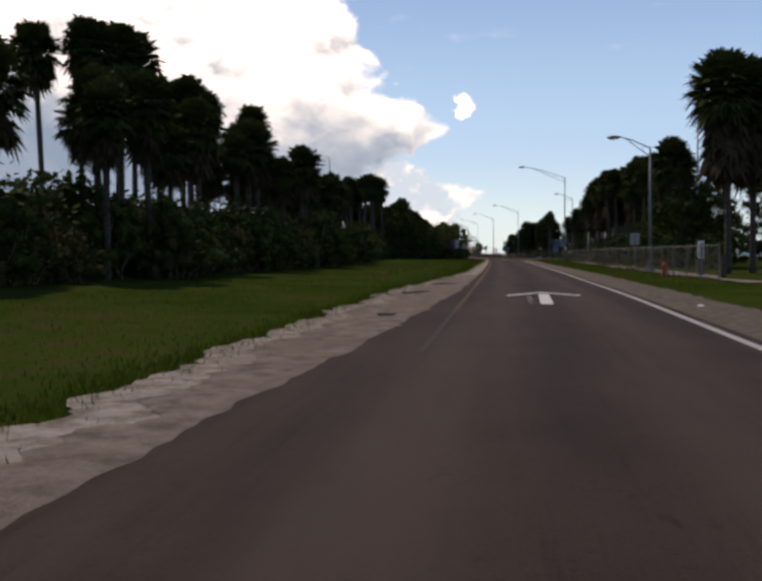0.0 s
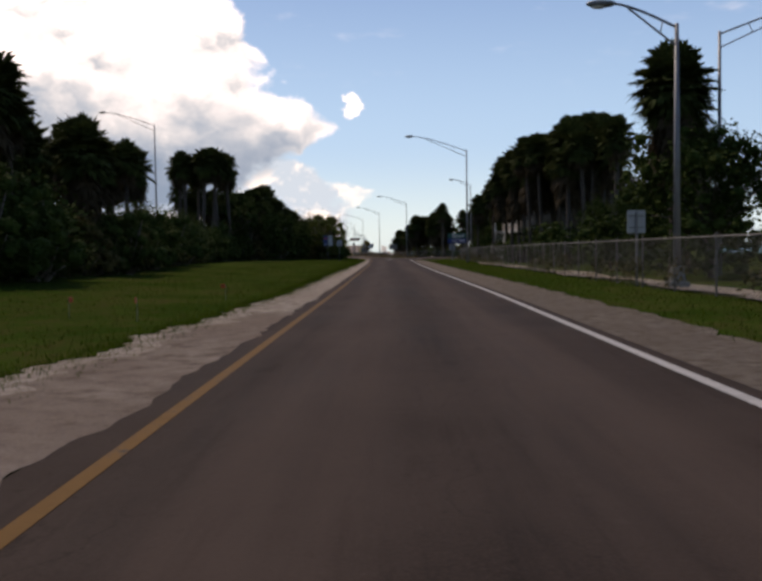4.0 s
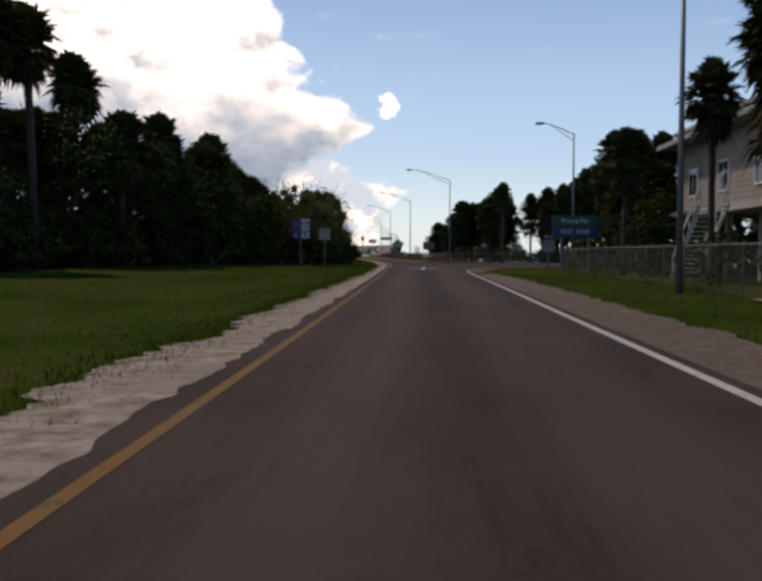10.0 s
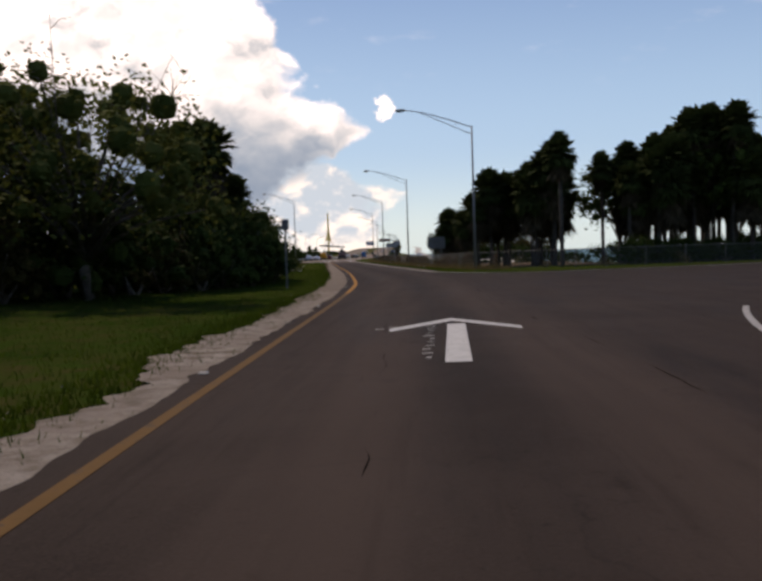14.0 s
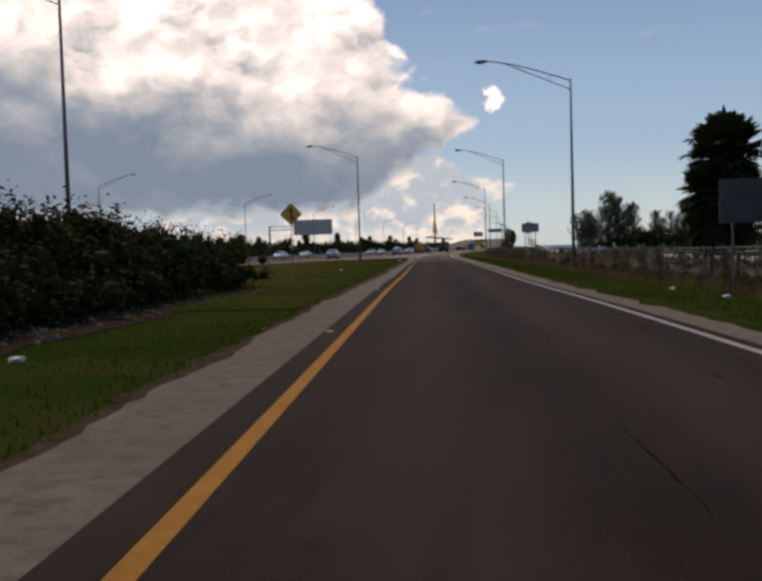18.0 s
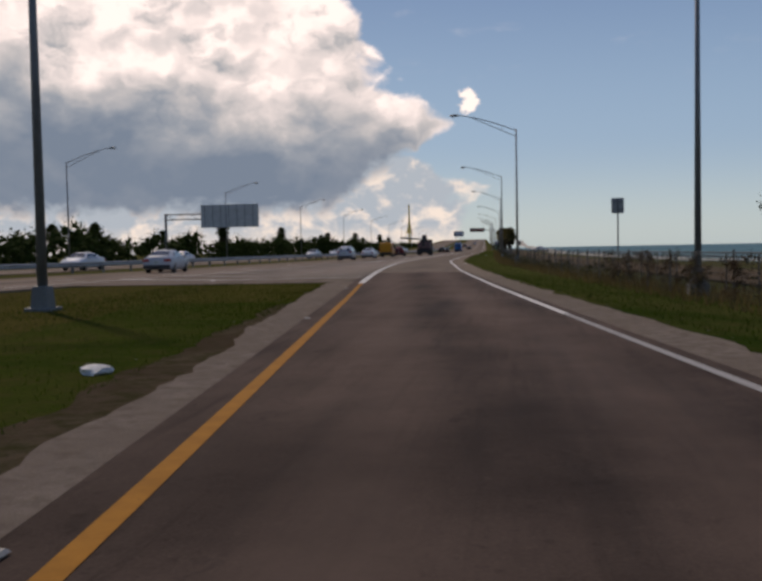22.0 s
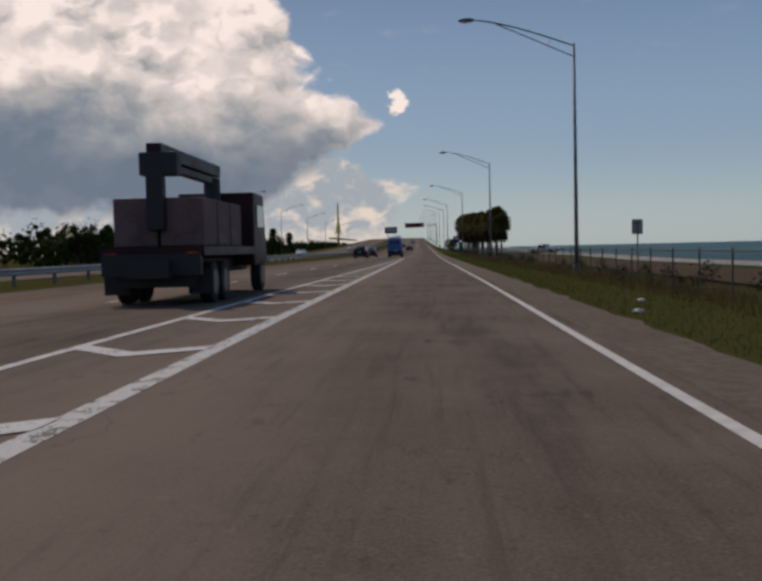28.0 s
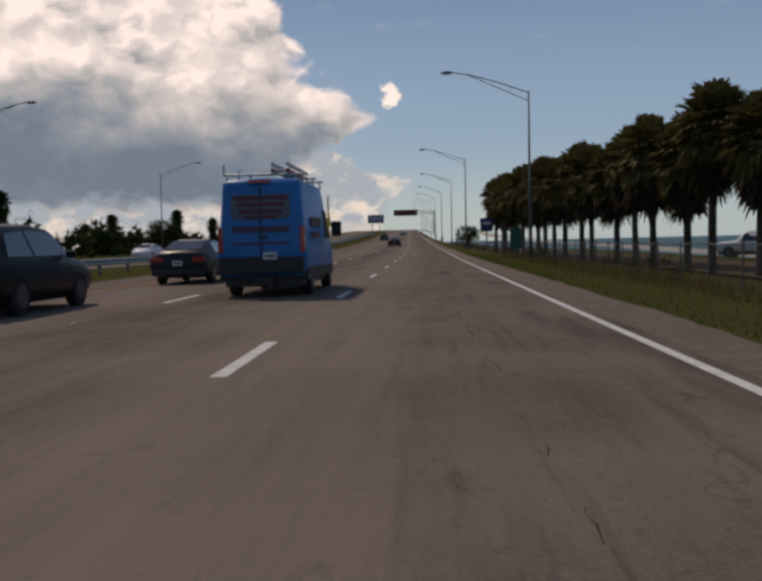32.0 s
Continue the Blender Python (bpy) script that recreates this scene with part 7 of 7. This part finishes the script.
def panel_van(paint, label):
    st = [(-2.98, .62, 1.1, 2.5, .95, .80), (-2.94, .5, 1.2, 2.66, 1.0, .84), (-2.6, .45, 1.25, 2.74, 1.0, .86), (0.9, .42, 1.25, 2.74, 1.0, .86), (1.35, .42, 1.22, 2.6, 1.0, .84), (2.05, .42, 1.2, 1.45, 1.0, .86), (2.6, .45, 1.05, 1.15, .97, .82), (2.9, .5, .85, .92, .9, .75), (2.98, .55, .75, .8, .85, .7)]
    v = thing("panel_van", label, "van", "traffic on the highway")
    loft_body(st, 2.06, paint, v)
    for y in (-1.75, 1.9):
        for s in (-1, 1):
            wheel(v, s * 0.88, y, .36, .24)
    bm = bmesh.new()
    box(bm, (0, -.1, .42), (1.80, 5.5, .36))
    box(bm, (0, -2.55, .36), (.5, .9, .22))
    bevel(bm, .03)
    part("chassis", bm, BLACK_PLASTIC, v, "black underbody")
    for k in (-.36, .36):
        panel("rear_window", .64, .56, k, 2.08, m_plain("tinted_blue_glass", (.004, .035, .095), .2, 0, .1, 2, .3), v, "dark tinted rear door window", .02, -2.985, bev=.05)
    red = m_plain("dark_red_lettering", (0.085, 0.02, 0.04), 0.5)
    for w, h, z in ((1.26, .10, 2.28), (1.10, .09, 2.13), (1.02, .09, 1.97), (.76, .08, 1.84), (1.36, .06, 1.60), (1.28, .05, 1.52), (1.30, .045, 1.24)):
        panel("lettering_bar", w, h, 0, z, red if z != 1.26 else BLACK_PLASTIC, v, "unreadable dark red lettering", .01, -3.003, bev=0)
    for s in (-1, 1):
        bm = bmesh.new()
        box(bm, (s * .95, -2.93, 1.32), (.12, .14, .62))
        bevel(bm, .03)
        part("tail_light", bm, TAIL_RED, v, "tall red tail light")
        bm = bmesh.new()
        box(bm, (s * 1.22, 1.75, 1.62), (.28, .16, .42))
        bevel(bm, .05)
        part("mirror", bm, BLACK_PLASTIC, v, "large black mirror")
        glaze("side_window", [(s * (1.0 - (z - 1.25) * .08), y, z) for y, z in ((.95, 1.36), (1.9, 1.36), (1.45, 2.1), (.95, 2.1))], v, "dark cab window", .02)
        panel("lettering_bar", .012, .22, s * 1.0, 1.75, red, v, "unreadable red lettering", 1.9, -.9, bev=0)
        panel("lettering_bar", .012, .14, s * 1.01, 1.42, red, v, "unreadable red lettering", 1.5, -1.0, bev=0)
        bm = bmesh.new()
        box(bm, (s * .98, -0.2, .52), (.10, 5.2, .26))
        part("sill_trim", bm, BLACK_PLASTIC, v)
    glaze("windscreen", [(.88, 2.0, 1.5), (-.88, 2.0, 1.5), (-.80, 1.4, 2.5), (.80, 1.4, 2.5)], v, "dark windscreen", .04)
    bm = bmesh.new()
    box(bm, (0, -3.02, .74), (1.98, .22, .38))
    bevel(bm, .04)
    part("bumper", bm, BLACK_PLASTIC, v, "black rear bumper")
    bm = bmesh.new()
    box(bm, (0, -2.99, 2.66), (.5, .08, .07))
    part("brake_light", bm, TAIL_RED, v, "high red brake light")
    for k in (-.02, .02):
        bm = bmesh.new()
        box(bm, (k, -2.985, 1.6), (.012, .02, 1.9))
        part("door_seam", bm, BLACK_PLASTIC, v)
    bm = bmesh.new()
    box(bm, (.22, -3.14, .95), (.31, .02, .16))
    p = part("number_plate", bm, PLATE, v, "pale number plate")
    bm = bmesh.new()
    box(bm, (.22, -3.155, .95), (.22, .01, .06))
    part("plate_bar", bm, PLATE_BAR, p)
    bm = bmesh.new()
    box(bm, (.05, -3.0, 1.38), (.22, .03, .06))
    part("handle", bm, BLACK_PLASTIC, v, "door handle")
    for y in (-2.3, -0.6, 0.8):
        bm = bmesh.new()
        rod(bm, (-.98, y, 2.86), (.98, y, 2.86), .03, seg=6)
        for s in (-1, 1):
            rod(bm, (s * .9, y, 2.66), (s * .9, y, 2.88), .025, seg=5)
        rod(bm, (-.98, y, 2.86), (-.98, y, 3.1), .03, seg=6)
        part("rack_bar", bm, STEEL, v, "steel roof rack bar")
    lad = thing("ladder", "red and white folded ladder lying on the van's roof rack", "ladder")
    for k in range(2):
        for s in (-.18, .18):
            bm = bmesh.new()
            box(bm, (s + .35, -.6, 2.96 + .14 * k), (.05, 3.4, .09))
            part("ladder_rail", bm, m_plain("red_fibreglass", (.42, .03, .025), .5) if k == 0 else TRIM_WHITE, lad)
    for i in range(11):
        bm = bmesh.new()
        rod(bm, (.17, -2.2 + .31 * i, 2.96), (.53, -2.2 + .31 * i, 2.96), .018, seg=6)
        part("rung", bm, STEEL, lad)
    return v, lad


def cab(parent, paint, x, y0, y1, z0, z1, w):
    bm = bmesh.new()
    vs = box(bm, (x, (y0 + y1) / 2, (z0 + z1) / 2), (w, y1 - y0, z1 - z0))
    for v in vs:
        if v.co.z > z1 - 0.01 and v.co.y > y1 - 0.01:
            v.co.y -= 0.5
    bevel(bm, .07)
    c = part("cab", bm, paint, parent, "truck cab")
    for s in (-1, 1):
        bm = bmesh.new()
        box(bm, (x + s * (w / 2 + .01), (y0 + y1) / 2 - .1, z0 + (z1 - z0) * .68), (.03, (y1 - y0) * .5, (z1 - z0) * .3))
        part("side_window", bm, CAR_GLASS, c, "dark cab window")
    bm = bmesh.new()
    box(bm, (x, y1 - .28, z0 + (z1 - z0) * .70), (w * .86, .06, (z1 - z0) * .36), rx=.42)
    part("windscreen", bm, CAR_GLASS, c, "dark windscreen")
    return c


def utility_van():
    t = thing("utility_van", "amber yellow utility van with a black underbody", "van", "traffic on the highway")
    yel = m_plain("amber_van_paint", (.50, .205, .008), .45, 0, .12, .6, .05, 0.0, .2)
    st = [(-2.75, .62, 1.1, 2.12, .94, .80), (-2.68, .52, 1.15, 2.24, 1.0, .86), (-2.3, .5, 1.15, 2.30, 1.0, .88), (0.9, .5, 1.15, 2.30, 1.0, .88), (1.35, .5, 1.12, 2.15, 1.0, .84), (1.9, .5, 1.1, 1.35, 1.0, .86), (2.5, .52, 1.0, 1.12, .96, .8), (2.75, .58, .8, .88, .86, .7)]
    loft_body(st, 2.05, yel, t)
    for s_ in (-1, 1):
        bm = bmesh.new()
        box(bm, (s_ * 1.0, -1.0, 1.75), (.03, 1.6, .55))
        part("lettering_bar", bm, m_plain("dark_gold", (.20, .075, .008), .5), t, "unreadable dark lettering")
        glaze("side_window", [(s_ * (1.0 - (z - 1.15) * .09), y, z) for y, z in ((.75, 1.3), (1.75, 1.3), (1.38, 1.95), (.75, 1.95))], t, "dark cab window", .02)
        bm = bmesh.new()
        box(bm, (s_ * .93, -2.70, 1.25), (.14, .12, .45))
        bevel(bm, .02)
        part("tail_light", bm, TAIL_RED, t, "red tail light")
        bm = bmesh.new()
        box(bm, (s_ * 1.18, 1.45, 1.45), (.24, .12, .3))
        bevel(bm, .03)
        part("mirror", bm, BLACK_PLASTIC, t, "black door mirror")
        for y in (-1.75, 1.75):
            wheel(t, s_ * .88, y, .38, .25)
    for k in (-.5, .5):
        panel("rear_window", .78, .42, k, 1.82, CAR_GLASS, t, "dark rear door window", .03, -2.72, bev=.02)
    bm = bmesh.new()
    box(bm, (0, 0, .52), (1.84, 5.0, .34))
    bevel(bm, .03)
    part("chassis", bm, BLACK_PLASTIC, t, "black underbody")
    bm = bmesh.new()
    box(bm, (0, -2.78, .66), (2.0, .16, .24))
    bevel(bm, .03)
    part("bumper", bm, BLACK_PLASTIC, t)
    bm = bmesh.new()
    for y in (-2.0, -.4, .8):
        rod(bm, (-.85, y, 2.40), (.85, y, 2.40), .03, seg=6)
    part("roof_rack", bm, STEEL_DULL, t, "low steel roof rack")
    return t


def crane_truck():
    t = thing("crane_truck", "dark flatbed truck with a folded crane boom and load", "truck", "traffic on the highway")
    red = m_plain("dark_maroon_paint", (.035, .012, .014), .5, 0, .15, .7, .05, 0.0, .2)
    load = m_plain("pinkish_pallet_load", (.17, .10, .095), .8, 0, .25, 1.5)
    bm = bmesh.new()
    box(bm, (0, -.6, 1.25), (2.45, 6.6, .22))
    part("flatbed", bm, red, t)
    bm = bmesh.new()
    box(bm, (0, .2, .85), (1.0, 9.0, .4))
    part("chassis", bm, BLACK_PLASTIC, t)
    for i in range(3):
        for s in (-1, 1):
            bm = bmesh.new()
            box(bm, (s * .56, -2.6 + 1.5 * i, 1.95), (1.05, 1.35, 1.15))
            bevel(bm, .04)
            part("pallet_load", bm, load, t, "wrapped pinkish pallet load")
    cab(t, red, 0, 2.7, 4.9, .8, 3.0, 2.3)
    bm = bmesh.new()
    rod(bm, (0, 2.3, 1.2), (0, 2.3, 3.4), .28, .24, 10)
    part("crane_post", bm, BLACK_PLASTIC, t, "crane turret")
    bm = bmesh.new()
    box(bm, (0, -.4, 3.62), (.36, 6.2, .34))
    box(bm, (0, -.6, 3.32), (.24, 5.0, .2))
    bevel(bm, .03)
    part("boom", bm, red, t, "folded crane boom")
    bm = bmesh.new()
    box(bm, (0, -3.4, 2.6), (.4, .35, 1.7))
    box(bm, (.1, -3.3, 3.3), (.9, .5, .55))
    bevel(bm, .05)
    part("boom_rest", bm, BLACK_PLASTIC, t)
    bm = bmesh.new()
    box(bm, (0, -3.9, .95), (2.3, .18, .5))
    box(bm, (0, -1.9, .62), (1.9, 3.6, .4))
    part("underrun_guard", bm, BLACK_PLASTIC, t, "black rear guard and underbody")
    for s in (-1, 1):
        bm = bmesh.new()
        box(bm, (s * .95, -3.92, 1.15), (.3, .05, .18))
        part("tail_light", bm, TAIL_RED, t)
        for y in (-2.6, -1.4, 3.9):
            wheel(t, s * 1.0, y, .5, .3)
        bm = bmesh.new()
        box(bm, (s * 1.0, -3.4, .55), (.6, .03, .6))
        part("mud_flap", bm, BLACK_PLASTIC, t)
    return t


def pickup(paint, label):
    st = [(-2.7, .55, .95, 1.02, .95, .88), (-2.66, .45, 1.0, 1.08, 1.0, .9), (-0.85, .4, 1.0, 1.08, 1.0, .9), (-0.75, .4, 1.02, 1.75, 1.0, .74), (0.4, .4, 1.02, 1.82, 1.0, .74), (0.8, .4, 1.02, 1.66, 1.0, .76), (1.35, .4, 1.0, 1.16, 1.0, .86), (2.4, .42, .98, 1.06, .97, .84), (2.75, .5, .85, .9, .92, .8)]
    g = {"rear": ((-.80, 1.2, .62), (-.76, 1.66, .58)), "front": ((1.32, 1.2, .74), (.82, 1.66, .62)), "mirror": (.9, 1.2), "side": [{"belt": 1.02, "tumble": .34, "pts": [(-.65, 1.12), (1.1, 1.12), (.75, 1.64), (-.6, 1.68)]}]}
    return car("pickup_truck", label, st, 1.98, paint, (-1.7, 1.75), .40, g, "pickup truck", (.75, 1.0), .2)


def park(ob, x, y, rz=0.0, z=None):
    ob.matrix_basis = pose(x, y, (rise(y) + 0.004) if z is None else z, 0, 0, rz)
    return ob


WHITE_CAR, SILVER, DARK = car_paint("white_car_paint", (.62, .63, .64)), car_paint("silver_car_paint", (.40, .43, .46)), car_paint("charcoal_car_paint", (.009, .011, .014))
van, ladder = panel_van(car_paint("bright_blue_van_paint", (.001, .155, .40)), "bright blue high-roof van with dark red lettering")
park(van, -27.55, 578.0, -0.5)
ladder.matrix_basis = van.matrix_basis.copy()
park(sedan(DARK, "dark grey sedan driving in the inner lane"), -31.7, 585.2, -0.5)
park(suv(car_paint("black_green_car_paint", (.004, .006, .007)), "black sport utility car in the inner lane"), -32.1, 571.9, -0.5)
park(suv(SILVER, "silver sport utility car in the inner lane"), MAIN(411) - 5.6, 411.0, 3.0)
park(sedan(WHITE_CAR, "white sedan on the highway"), MAIN(428) - 5.6, 428.0, 1.5)
park(crane_truck(), MAIN(471) - 1.9, 471.0, 0.8)
park(utility_van(), MAIN(446) - 5.6, 446.0, 1.2)
park(suv(car_paint("dark_red_car_paint", (.11, .012, .012)), "dark red sport utility car behind a truck"), MAIN(462) - 5.6, 462, 0.8)
park(sedan(SILVER, "silver sedan on the highway"), MAIN(358) - 5.6, 358, 6)
park(pickup(WHITE_CAR, "white pickup truck on the beach road"), -1.4, 616.5, 60, -0.36)
for i, (y, o, c) in enumerate([(372, -19.5, WHITE_CAR), (405, -24.5, WHITE_CAR), (455, -19.8, SILVER), (500, -25, WHITE_CAR), (560, -20, DARK), (640, -24.8, WHITE_CAR), (720, -20, SILVER)]):
    s_ = sedan(c, "oncoming sedan on the opposite carriageway")
    park(s_, MAIN(y) + o, y, 180)
for y, o, c, k in [(690, -2.0, DARK, 0), (760, -5.5, DARK, 1), (850, -1.9, SILVER, 0)]:
    park((sedan if k == 0 else suv)(c, "dark car far ahead on the highway"), MAIN(y) + o, y, 0.8)
